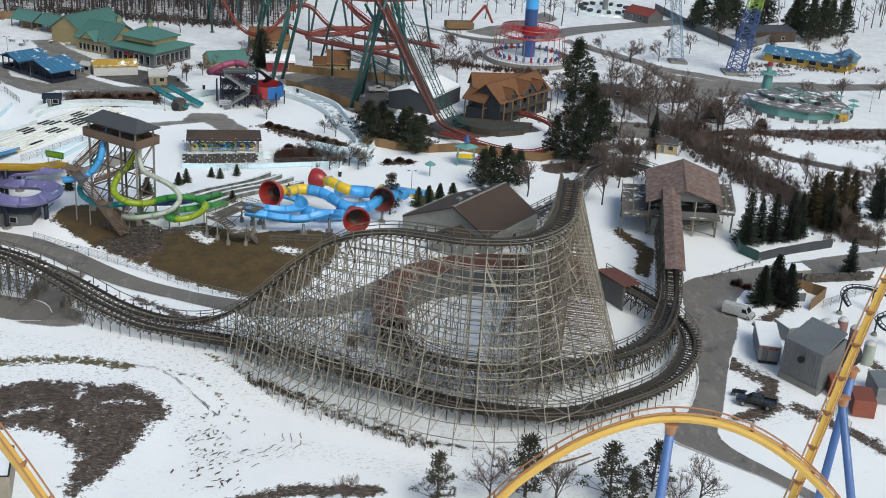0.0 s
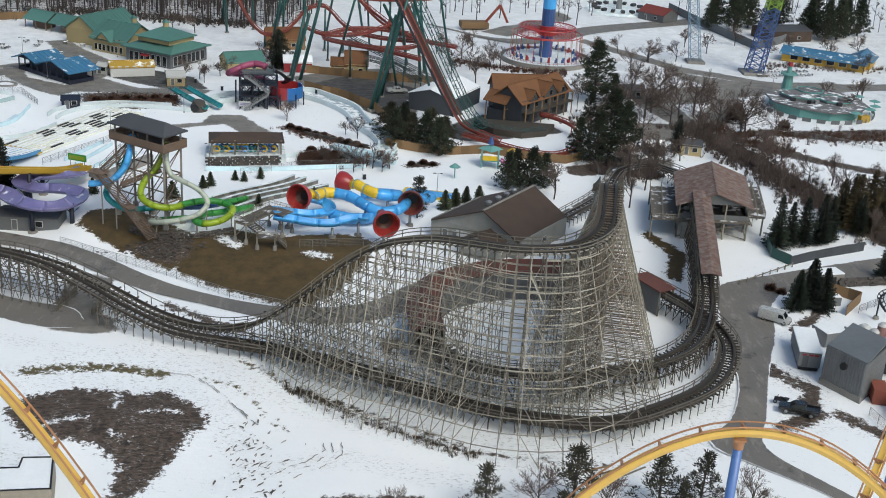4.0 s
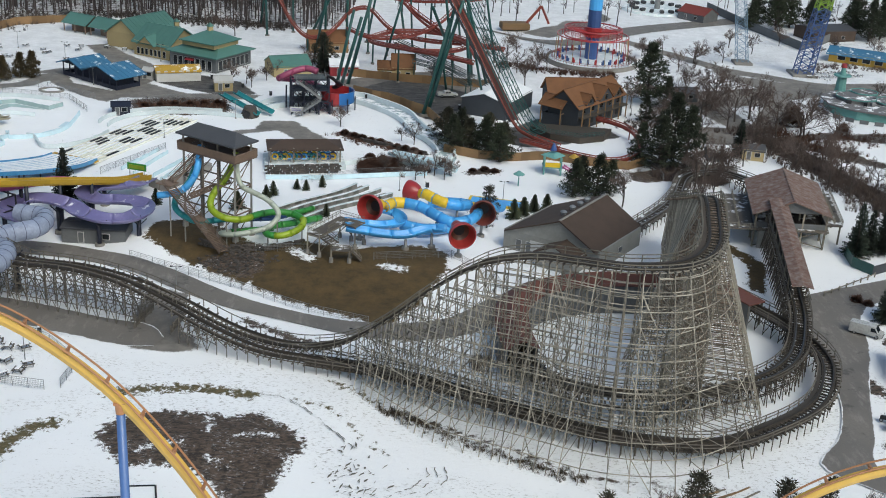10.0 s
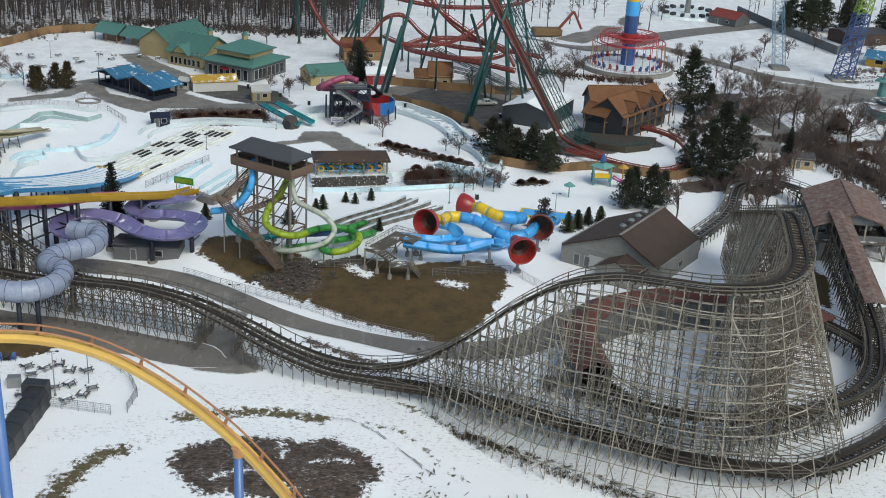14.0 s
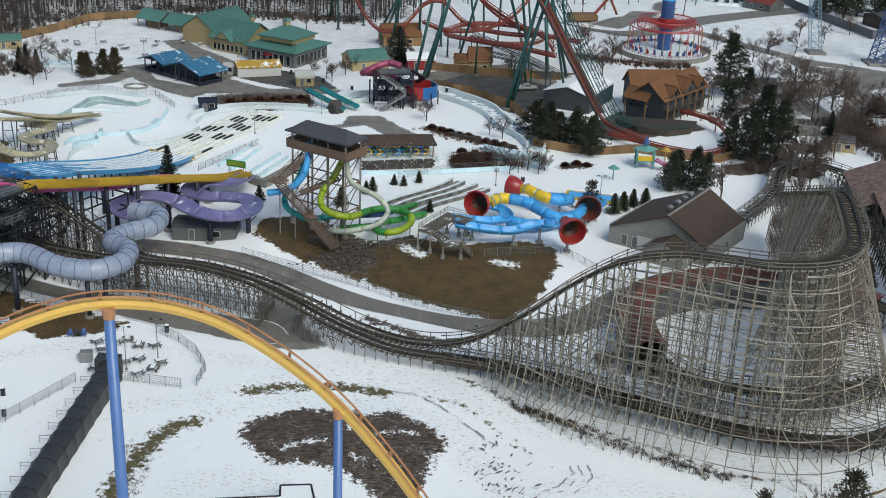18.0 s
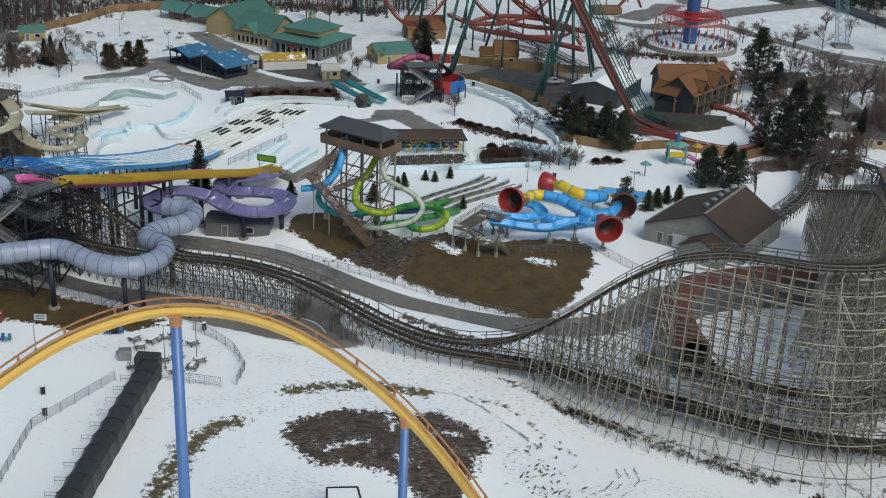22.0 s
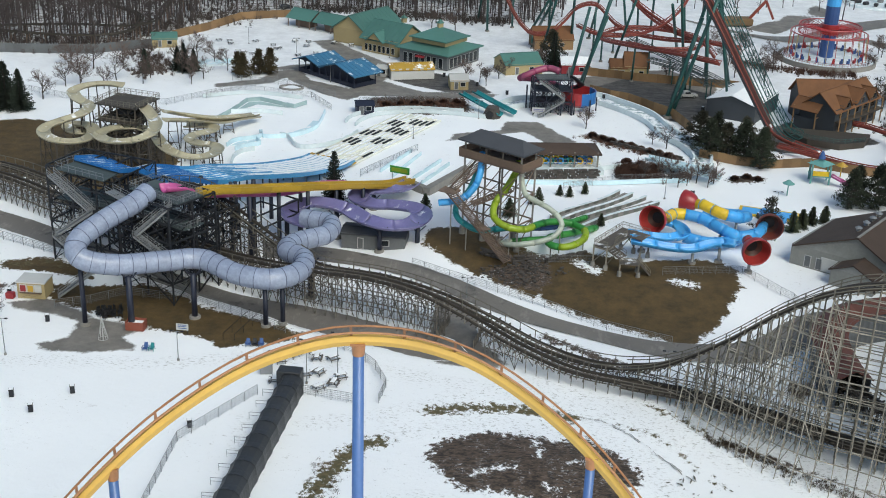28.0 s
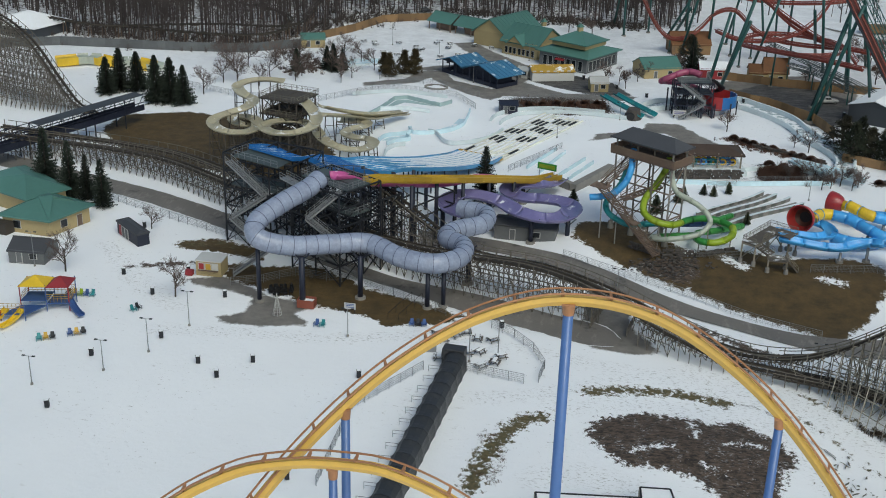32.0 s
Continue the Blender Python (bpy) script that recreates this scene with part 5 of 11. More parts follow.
tan_b = trough(tan, [(-130.4, 247.4, 13.0), (-128.2, 244.6, 12.4), (-126.0, 241.5, 11.8), (-124.5, 238.4, 11.3), (-124.5, 234.1, 10.8), (-127.3, 231.3, 10.3), (-131.7, 231.4, 9.9), (-135.4, 235.5, 9.5), (-135.3, 241.2, 9.1), (-132.2, 244.7, 8.7), (-128.7, 244.9, 8.3), (-125.8, 241.8, 7.9), (-123.2, 237.9, 7.5), (-120.1, 235.1, 7.0), (-116.2, 234.6, 6.5), (-113.3, 237.7, 6.0), (-113.0, 242.7, 5.6), (-115.4, 246.7, 5.2), (-119.0, 248.3, 4.8), (-121.8, 251.9, 4.4), (-121.7, 256.8, 4.0), (-119.7, 261.0, 3.6), (-120.2, 264.7, 3.3), (-123.4, 266.3, 3.0), (-127.4, 266.7, 2.7)], 1.5, TAN, 0.62)
tan_c = trough(tan, [(-127.4, 253.5, 8.0), (-123.8, 263.6, 5.0), (-119.9, 270.1, 3.0), (-117.3, 276.8, 2.0), (-114.4, 282.7, 1.0)], 1.4, TAN, 0.62)
trough(tan, [(-128.6, 256.7, 9.0), (-126.3, 262.9, 6.5), (-121.2, 269.7, 4.0), (-116.4, 279.1, 2.0), (-115.1, 283.3, 1.2)], 1.4, TAN, 0.62)
for line in (tan_a, tan_b, tan_c):
    for p in line[3::6]:
        if p.z > 2:
            b = B()
            for dx, dy in ((0.8, 0.3), (-0.8, -0.3)):
                b.beam((p.x + dx * 1.5, p.y + dy * 1.5, -0.2), (p.x + dx, p.y + dy, p.z + 0.1), 0.18)
            for hh in (0.35, 0.7):
                b.beam((p.x + 1.05, p.y + 0.4, p.z * hh), (p.x - 1.05, p.y - 0.4, p.z * hh), 0.12)
            b.beam((p.x + 1.2, p.y + 0.45, 0), (p.x - 0.9, p.y - 0.35, p.z * 0.7), 0.1)
            part("trestle", b, WOOD_OLD, tan, at=(p.x, p.y, 0))

# ---- green slide tower ----
et = thing("water_slide_tower", (-54, 213, 0), "tall timber slide tower with grey hipped roof", "slide tower")
A0, A1 = Vector((10.6, -7.1, 0)).normalized(), Vector((2.9, 3.4, 0))
A1 = Vector((-A0.y, A0.x, 0))
c0 = Vector((-53.4, 214.4, 0))


def te(u, v, z):
    return c0 + A0 * u + A1 * v + Vector((0, 0, z))


for u in (-6.2, -1.5, 2.2, 6.2):
    for v in (-2.2, 2.2):
        g = float(rise(te(u, v, 0).x, te(u, v, 0).y)) - 0.3
        p = te(u, v, 0)
        part("leg", B().beam((p.x, p.y, g), (p.x, p.y, 20.2), 0.34), CONCRETE if abs(u) > 5 else DECK, et, at=(p.x, p.y, 0))
        part("footing", B().cone((p.x, p.y, g), (p.x, p.y, g + 1.6), 0.62, 0.5, 12), CONCRETE, et, at=(p.x, p.y, 0))
for z0, z1 in ((2.5, 7), (7, 12), (12, 17)):
    for v in (-2.2, 2.2):
        for u0, u1 in ((-6.2, -1.5), (-1.5, 2.2), (2.2, 6.2)):
            part("brace", B().beam(te(u0, v, z0), te(u1, v, z1), 0.14), WOOD_BROWN, et, at=te(u0, v, z0))
            part("girt", B().beam(te(u0, v, z1), te(u1, v, z1), 0.16, 0.24), WOOD_BROWN, et, at=te(u0, v, z1))
    for u in (-6.2, 6.2):
        part("brace", B().beam(te(u, -2.2, z0), te(u, 2.2, z1), 0.14), WOOD_BROWN, et, at=te(u, -2.2, z0))
        part("girt", B().beam(te(u, -2.2, z1), te(u, 2.2, z1), 0.16, 0.24), WOOD_BROWN, et, at=te(u, -2.2, z1))
part("platform", B().slab([te(-7, -3, 17.4), te(7, -3, 17.4), te(7, 3, 17.4), te(-7, 3, 17.4)], 0.35), WOOD_BROWN, et)
for a, c in (((-7, -3), (7, -3)), ((7, -3), (7, 3)), ((7, 3), (-7, 3)), ((-7, 3), (-7, -3))):
    p, q = te(*a, 17.4), te(*c, 17.4)
    n = round((q - p).length / 0.3)
    wall = B()
    for i in range(n):
        m = p.lerp(q, (i + 0.5) / n)
        wall.beam(m, m + Vector((0, 0, 1.25)), 0.26, 0.06)
    wall.beam(p + Vector((0, 0, 1.28)), q + Vector((0, 0, 1.28)), 0.16, 0.1)
    part("parapet", wall, WOOD_BROWN, et, "brown timber parapet boards")
e0, e1, top = 7.2, 3.1, 22.0
rc = [te(-e0, -e1, 20.2), te(e0, -e1, 20.2), te(e0, e1, 20.2), te(-e0, e1, 20.2)]
r0, r1 = te(-4.6, 0, top), te(4.6, 0, top)
for q in ([rc[0], rc[1], r1, r0], [rc[1], rc[2], r1], [rc[2], rc[3], r0, r1], [rc[3], rc[0], r0]):
    part("roof_slope", B().slab(q, 0.16), GREY_ROOF, et)
part("fascia", B().beam(rc[0], rc[1], 0.12, 0.3).beam(rc[1], rc[2], 0.12, 0.3).beam(rc[2], rc[3], 0.12, 0.3).beam(rc[3], rc[0], 0.12, 0.3), GREY_ROOF, et)
for i, (p, q) in enumerate((((-56.0, 216.5, 17.4), (-61.5, 212.0, 12.0)), ((-62.2, 211.6, 12.0), (-56.0, 207.0, 7.0)), ((-56.0, 207.0, 7.0), (-50.8, 203.4, 2.3)), ((-51, 214, 12.0), (-58, 211.4, 9.6)))):
    stair(et, p, q, 1.9, WOOD_BROWN, WOOD_BROWN)
part("landing", B().slab([(-64, 211, 12.0), (-61, 209.6, 12.0), (-60, 212, 12.0), (-63, 213.4, 12.0)], 0.2), WOOD_BROWN, et)
part("landing", B().slab([(-57.2, 207.8, 7.0), (-55.4, 205.6, 7.0), (-54.2, 206.8, 7.0), (-56, 209, 7.0)], 0.2), WOOD_BROWN, et)


def tube_slide(name, course, r, mats, label, posts=(), owner_at=None):
    ob = thing(name, owner_at or (course[-1][0], course[-1][1], 0), label, "water slide", "tube slides of the tower")
    pts = spline(course, 0.6)
    n = len(pts)
    for i in range(0, n - 1, 5):
        m = mats[min(len(mats) - 1, int(len(mats) * i / n))]
        seg = pts[i : i + 6]
        if len(seg) > 1:
            part("tube_section", B().tube(seg, r, 12, True, pts, i), m, ob, smooth=True, at=seg[0])
            part("flange", B().tube([seg[0], seg[0] + (seg[1] - seg[0]) * 0.2], r * 1.12, 12), m, ob, at=seg[0])
    for x, y, z in posts:
        part("post", B().beam((x, y, 0), (x, y, z), 0.22), CONCRETE, ob, at=(x, y, 0))
    return ob


tube_slide("blue_tube_slide", [(-56.7, 216.4, 17.6), (-56.7, 214.9, 16.5), (-56.8, 213.6, 14.8), (-57.5, 213.1, 12.6), (-59.2, 212.4, 10.6), (-61.4, 211.7, 9.8), (-63.9, 211.6, 9.4)], 0.62, [BLUE_F], "blue tube slide curling from the tower top", [(-61.6, 211.2, 9.4)])
tube_slide("green_tube_slide", [(-50.0, 214.2, 17.4), (-50.1, 213.8, 16.5), (-50.7, 213.6, 14.8), (-52.0, 213.0, 12.4), (-53.4, 211.6, 10.8), (-54.0, 209.6, 9.2), (-53.2, 208.2, 8.0), (-50.8, 207.3, 7.2), (-48.0, 208.6, 6.6), (-45.8, 211.9, 6.4), (-42.9, 214.2, 6.2), (-39.8, 214.5, 5.9), (-37.4, 212.1, 5.6), (-38.0, 208.4, 5.2), (-40.7, 206.1, 4.8), (-43.5, 207.3, 4.5), (-43.5, 211.6, 4.2), (-39.8, 214.7, 3.9), (-37.1, 218.1, 3.4), (-34.9, 221.7, 2.6)], 0.62, [LIME_F, LIME_F, GREEN_F, LIME_F, GREEN_F, GREEN_F], "lime to green tube slide looping below the tower", [(-50.8, 207.3, 6.8), (-43.4, 207.6, 4.2), (-37.6, 211.6, 5.2)])
tube_slide("white_tube_slide", [(-49.2, 212.4, 17.2), (-49.4, 211.0, 15.5), (-48.5, 209.8, 12.8), (-46.6, 210.3, 11.4), (-44.2, 210.8, 10.0), (-42.4, 210.4, 8.6), (-41.7, 209.6, 7.4), (-42.4, 208.4, 6.4), (-43.6, 207.6, 5.6), (-46.3, 206.6, 5.0), (-49.8, 206.4, 4.4), (-52, 208.4, 3.8), (-49, 211, 3.4), (-43, 214, 3.0)], 0.5, [WHITE_F, WHITE_F, WHITE_F, GREEN_F], "pale white tube slide curling down the tower", [(-41.9, 209.4, 6.9)])
tube_slide("teal_tube_slide", [(-57.4, 215.4, 14.6), (-58.4, 214.0, 11.8), (-59.6, 213.2, 10.2), (-60.8, 212.4, 8.6), (-60.4, 210.4, 7.4), (-58.6, 209.3, 6.4), (-56.0, 208.6, 5.8), (-52.0, 211.2, 5.4), (-47.0, 213.4, 5.0), (-43.0, 215.6, 4.6), (-39.2, 221.7, 3.6), (-36.8, 226.7, 2.6)], 0.55, [TEAL_F, TEAL_F, STEEL_BLUE, GREEN_F], "teal and blue tube slide wound inside the tower", [(-58.6, 209.4, 6.0), (-47, 213.4, 4.6)])

# ---- cone slide ----
fun = thing("cone_water_slide", (-17, 215, 0), "blue raft slide with large red cone funnels", "water slide")


def funnel(c, toward, r, mat, inner, tail):
    """A wide cone bowl lying on its side, open toward the given way."""
    c, d = Vector(c), Vector(toward).normalized()
    rings = [(-0.9, r * 0.42), (-0.2, r * 0.72), (0.7, r * 0.93), (1.6, r), (1.75, r * 1.07), (1.6, r * 1.1), (0.5, r * 1.02), (-0.5, r * 0.8), (-1.2, r * 0.45)]
    s = d.cross(Vector((0, 0, 1))).normalized()
    u = s.cross(d)
    n = 24
    vs, fs = [], []
    for a, rr in rings:
        vs += [c + d * a + (s * math.cos(2 * math.pi * j / n) + u * math.sin(2 * math.pi * j / n)) * rr for j in range(n)]
    m = len(rings)
    fs = [(i * n + j, i * n + (j + 1) % n, (i + 1) * n + (j + 1) % n, (i + 1) * n + j) for i in range(m - 1) for j in range(n)]
    cone = part("funnel", B().add(vs[3 * n :], [tuple(q - 3 * n for q in f) for f in fs if min(f) >= 3 * n]), mat, fun, "red fibreglass funnel", True, at=c)
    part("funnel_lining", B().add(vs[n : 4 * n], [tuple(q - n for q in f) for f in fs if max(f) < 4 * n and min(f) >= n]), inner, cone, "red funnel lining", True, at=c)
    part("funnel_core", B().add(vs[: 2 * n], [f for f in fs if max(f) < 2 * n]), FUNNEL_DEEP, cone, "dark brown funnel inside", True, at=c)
    # Black disc on the closed neck paints the shade of its hollow.
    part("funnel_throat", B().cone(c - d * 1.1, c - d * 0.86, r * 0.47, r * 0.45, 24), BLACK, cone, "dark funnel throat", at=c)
    part("funnel_neck", B().cone(c - d * 1.0, c - d * 3.0, r * 0.5, r * 0.42, 20), tail, cone, smooth=True, at=c)


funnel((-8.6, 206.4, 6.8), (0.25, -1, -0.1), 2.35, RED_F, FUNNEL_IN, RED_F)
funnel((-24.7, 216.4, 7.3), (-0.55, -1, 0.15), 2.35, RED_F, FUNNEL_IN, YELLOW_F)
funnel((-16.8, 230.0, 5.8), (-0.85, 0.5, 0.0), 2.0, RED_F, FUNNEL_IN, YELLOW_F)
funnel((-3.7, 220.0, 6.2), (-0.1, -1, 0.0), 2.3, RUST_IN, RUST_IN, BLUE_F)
for course, r in (([(-29.4, 208.4, 5.4), (-26.4, 208.4, 5.0), (-22.4, 208.4, 4.5), (-18.4, 208.8, 4.4), (-14.6, 210.4, 5.0), (-11.2, 209.4, 5.6)], 1.15), ([(-29.8, 211.2, 5.5), (-26.6, 211.6, 5.1), (-22.6, 212.6, 4.6), (-19.6, 215.4, 4.3), (-20.4, 219.4, 4.4), (-23.6, 219.6, 5.2)], 1.15)):
    trough(fun, course, r, BLUE_F, 0.9, 0.7, cut=6)
for course, mats in (([(-22.6, 218.6, 6.6), (-20.4, 221.8, 6.4), (-16.0, 221.4, 6.0), (-12.6, 218.2, 5.4), (-9.6, 216.6, 4.8), (-6.0, 218.2, 5.0), (-4.0, 223.0, 5.6)], (YELLOW_F, BLUE_F, BLUE_F, BLUE_F, BLUE_F, BLUE_F, BLUE_F, BLUE_F)), ([(-15.0, 229.0, 6.0), (-11.6, 226.2, 5.4), (-8.2, 226.6, 4.6), (-6.2, 229.6, 3.8), (-9.0, 232, 3.2), (-14, 232.4, 2.8)], (YELLOW_F, BLUE_F, BLUE_F, BLUE_F)), ([(-3.6, 222.6, 5.6), (-1.2, 226.6, 4.4), (0.6, 231.4, 3.2), (-2, 236, 2.4)], (BLUE_F,)), ([(-19.2, 216.4, 4.0), (-15.6, 215.0, 3.8), (-11.6, 216.2, 3.6), (-8, 220, 3.2)], (BLUE_F,))):
    pts = spline(course, 0.7)
    for i in range(0, len(pts) - 1, 4):
        seg = pts[i : i + 5]
        if len(seg) > 1:
            part("tube_section", B().tube(seg, 1.05, 16, True, pts, i), mats[min(len(mats) - 1, int(len(mats) * i / len(pts)))], fun, smooth=True, at=seg[0])
            part("flange", B().tube([seg[0], seg[0] + (seg[1] - seg[0]) * 0.15], 1.14, 16), BLUE_F, fun, at=seg[0])
for x, y, z in ((-8.7, 207.6, 5.4), (-18.4, 209, 3.9), (-24, 217.6, 5.6), (-3.8, 221.2, 4.4), (-12.6, 218, 4.2), (-19.8, 221.6, 5), (-8.4, 226.6, 3.6), (-27, 213, 4.1), (-13.6, 210.4, 4.8)):
    part("post", B().cone((x, y, -0.2), (x, y, z), 0.3, 0.26, 12), GALV, fun, "grey steel post", True, at=(x, y, 0))
    part("footing", B().cone((x, y, -0.2), (x, y, float(rise(x, y)) + 0.35), 0.75, 0.7, 12), CONCRETE, fun, at=(x, y, 0))
deck = thing("stair_platform", (-31, 213, 0), "weathered grey timber stair platform beside the cone slide", "platform")
low, high, far = Vector((-34.2, 205.4, 6.1)), Vector((-29.6, 212.8, 6.3)), Vector((-30.0, 202.6, 4.3))
run = (high - low).normalized()
out = Vector((run.y, -run.x, 0)).normalized() * 1.3
ramp_q = [low - run * 1.3 - out, low - run * 1.3 + out, high + out, high - out]
part("deck", B().slab(ramp_q, 0.2), DECK, deck)
part("deck", B().slab([high - run * 3 + out, high + out, high + out * 3.2, high - run * 3 + out * 3.2], 0.2), DECK, deck)
railing(deck, [ramp_q[1], ramp_q[0], ramp_q[3], ramp_q[2], high + out * 3.2], 1.1, WOOD, 1.2, pickets=0.22)
railing(deck, [low + run * 1.3 + out, high - run * 3 + out], 1.1, WOOD, 1.2, pickets=0.22)
part("landing", B().slab([far + Vector(k) for k in ((-1.6, -1.2, 0), (1.8, -1.2, 0), (1.8, 1.2, 0), (-1.6, 1.2, 0))], 0.2), DECK, deck)
railing(deck, [far + Vector((-1.6, -1.2, 0)), far + Vector((1.8, -1.2, 0))], 1.1, WOOD, 1.2, pickets=0.22)
flight = (far - low).normalized()
stair(deck, low + flight * 1.4, far - flight * 1.2, 2.0, DECK, WOOD)
stair(deck, far + Vector((1.8, 0, 0)), (-26.4, 203.0, 2.2), 2.0, DECK, WOOD)
for p in ramp_q + [high - run * 3 + out * 3.2, high + out * 3.2, far + Vector((-1.5, -1.1, 0)), far + Vector((1.7, -1.1, 0)), far + Vector((1.7, 1.1, 0))]:
    g = float(rise(p.x, p.y))
    part("post", B().beam((p.x, p.y, g - 0.2), (p.x, p.y, p.z), 0.26), WOOD, deck, at=(p.x, p.y, g))
    part("footing", B().cone((p.x, p.y, g - 0.2), (p.x, p.y, g + 0.8), 0.42, 0.36, 10), CONCRETE, deck, at=(p.x, p.y, g))
for p, q in zip(ramp_q, ramp_q[1:] + ramp_q[:1]):
    g = Vector((0, 0, 3.2))
    part("brace", B().beam(p - g, q - Vector((0, 0, 0.2)), 0.12), WOOD, deck, at=p)
    part("girt", B().beam(p - Vector((0, 0, 0.35)), q - Vector((0, 0, 0.35)), 0.14, 0.26), WOOD, deck, at=p)


# ---- buildings ----
def wall_run(owner, line, z0, z1, mat, thick=0.3, name="wall", closed=True):
    """A wall panel for each side of the line."""
    pts = list(line) + ([line[0]] if closed else [])
    for (x0, y0), (x1, y1) in zip(pts, pts[1:]):
        d = Vector((x1 - x0, y1 - y0, 0))
        c = ((x0 + x1) / 2, (y0 + y1) / 2, (z0 + z1) / 2)
        part(name, B().box(c, (d.length + thick * 0.98, thick, z1 - z0), math.degrees(math.atan2(d.y, d.x))), mat, owner, at=(c[0], c[1], z0))


def opening(owner, p, q, z0, z1, k, w, mat=None, name="window", frame=WHITE_PAINT, out=0.2):
    """A framed pane set on the wall from p to q, k of the way along."""
    p, q = Vector((*p, 0)), Vector((*q, 0))
    d = (q - p).normalized()
    c = p.lerp(q, k)
    n = Vector((d.y, -d.x, 0)) * out
    a = math.degrees(math.atan2(d.y, d.x))
    o = part(name, B().box((c.x + n.x * 0.8, c.y + n.y * 0.8, (z0 + z1) / 2), (w + 0.25, 0.12, z1 - z0 + 0.2), a), frame, owner, at=(c.x, c.y, z0))
    part("pane", B().box((c.x + n.x * 1.15, c.y + n.y * 1.15, (z0 + z1) / 2), (w, 0.1, z1 - z0), a), mat or GLASS, o, at=(c.x, c.y, z0))


def rect(c, u, lu, lv):
    """Corners of a rectangle round c, its first side along u."""
    u = Vector((u[0], u[1])).normalized()
    v = Vector((-u.y, u.x))
    c = Vector(c)
    return [tuple(c + u * a * lu / 2 + v * b * lv / 2) for a, b in ((-1, -1), (1, -1), (1, 1), (-1, 1))]


def gable(owner, q, eave, ridge, mat, over=0.5, wall_mat=None, thick=0.2, ribs=0.0):
    """A pitched roof on four corners, its ridge along the first side; ends filled."""
    a, b, c, d = [Vector((*p, 0)) for p in q]
    u, v = (b - a).normalized(), (d - a).normalized()
    e0, e1 = (a + d) / 2 - u * over, (b + c) / 2 + u * over
    lift = Vector((0, 0, 1))
    slope = (ridge - eave) / ((d - a).length / 2)
    lo = lift * (eave - over * slope)
    for p0, p1, sgn in ((a, b, -1), (d, c, 1)):
        quad = [p0 - u * over + v * over * sgn + lo, p1 + u * over + v * over * sgn + lo, e1 + lift * ridge, e0 + lift * ridge]
        r = part("roof_slope", B().slab(quad, thick), mat, owner)
        if ribs:
            n = int((b - a).length / ribs)
            rb = B()
            for i in range(n + 1):
                k = i / n
                rb.beam(quad[0].lerp(quad[1], k) + lift * 0.05, quad[3].lerp(quad[2], k) + lift * 0.05, 0.08, 0.09)
            part("seam", rb, mat, r)
    part("ridge_cap", B().beam(e0 + lift * (ridge + 0.03), e1 + lift * (ridge + 0.03), 0.35, 0.1), mat, owner)
    if wall_mat:
        for p0, p1, w in ((d, a, u), (b, c, u)):
            m = (p0 + p1) / 2
            vs = [p0 + lift * (eave - 0.02), p1 + lift * (eave - 0.02), m + lift * (ridge - 0.15)]
            part("gable_wall", B().add([x + w * k for k in (-0.12, 0.12) for x in vs], [(0, 1, 2), (5, 4, 3), (0, 3, 4, 1), (1, 4, 5, 2), (2, 5, 3, 0)]), wall_mat, owner)


def hip(owner, q, eave, ridge, mat, over=0.6, inset=0.5, thick=0.2):
    """A hipped roof on four corners; inset: how far the ridge ends stand in, as a share of the short side."""
    a, b, c, d = [Vector((*p, 0)) for p in q]
    u, v = (b - a).normalized(), (d - a).normalized()
    lift = Vector((0, 0, 1))
    w = (d - a).length
    a, b, c, d = a - (u + v) * over + lift * eave, b + (u - v) * over + lift * eave, c + (u + v) * over + lift * eave, d + (v - u) * over + lift * eave
    r0 = (a + d) / 2 + u * (w * inset + over)
    r1 = (b + c) / 2 - u * (w * inset + over)
    r0.z = r1.z = ridge
    for quad in ([a, b, r1, r0], [b, c, r1], [c, d, r0, r1], [d, a, r0]):
        part("roof_slope", B().slab(quad, thick), mat, owner)
    part("fascia", B().beam(a, b, 0.1, 0.3).beam(b, c, 0.1, 0.3).beam(c, d, 0.1, 0.3).beam(d, a, 0.1, 0.3), mat, owner)


def posts(owner, pts, z0, z1, w, mat, name="post"):
    for x, y in pts:
        part(name, B().box((x, y, (z0 + z1) / 2), (w, w, z1 - z0)), mat, owner, at=(x, y, z0))


# coaster workshop
ws = thing("workshop", (13, 217, 0), "pale grey block workshop with dark brown shingle roof", "building")
q = [(0.6, 217.6), (17.0, 207.2), (27.2, 221.6), (10.6, 231.6)]
wall_run(ws, q, -0.2, 3.7, PALE_WALL, 0.35)
f0, f1, b0, b1 = Vector((*q[0], 3.6)), Vector((*q[1], 3.6)), Vector((*q[3], 3.6)), Vector((*q[2], 3.6))
rf, rb = Vector((10.2, 211.4, 8.2)), Vector((20.6, 226.6, 8.2))
d = (rb - rf).normalized() * 0.7
for quad in ([f0 - d, b0 + d, rb + d, rf - d], [f1 - d, b1 + d, rb + d, rf - d]):
    part("roof_slope", B().slab(quad, 0.25), BROWN_ROOF, ws)
part("ridge_cap", B().beam(rf - d + Vector((0, 0, 0.06)), rb + d + Vector((0, 0, 0.06)), 0.5, 0.12), CONCRETE, ws)
for lo, hi, r in ((f0, f1, rf), (b0, b1, rb)):
    part("gable_wall", B().add([p + d * k * 0.2 for k in (-1, 1) for p in (lo, hi, r - Vector((0, 0, 0.3)))], [(0, 1, 2), (5, 4, 3), (0, 3, 4, 1), (1, 4, 5, 2), (2, 5, 3, 0)]), PALE_WALL, ws)
an = rect((10.6, 209.2), (0.58, 0.81), 5.6, 7.6)
wall_run(ws, an, -0.2, 3.0, PALE_WALL, 0.3)
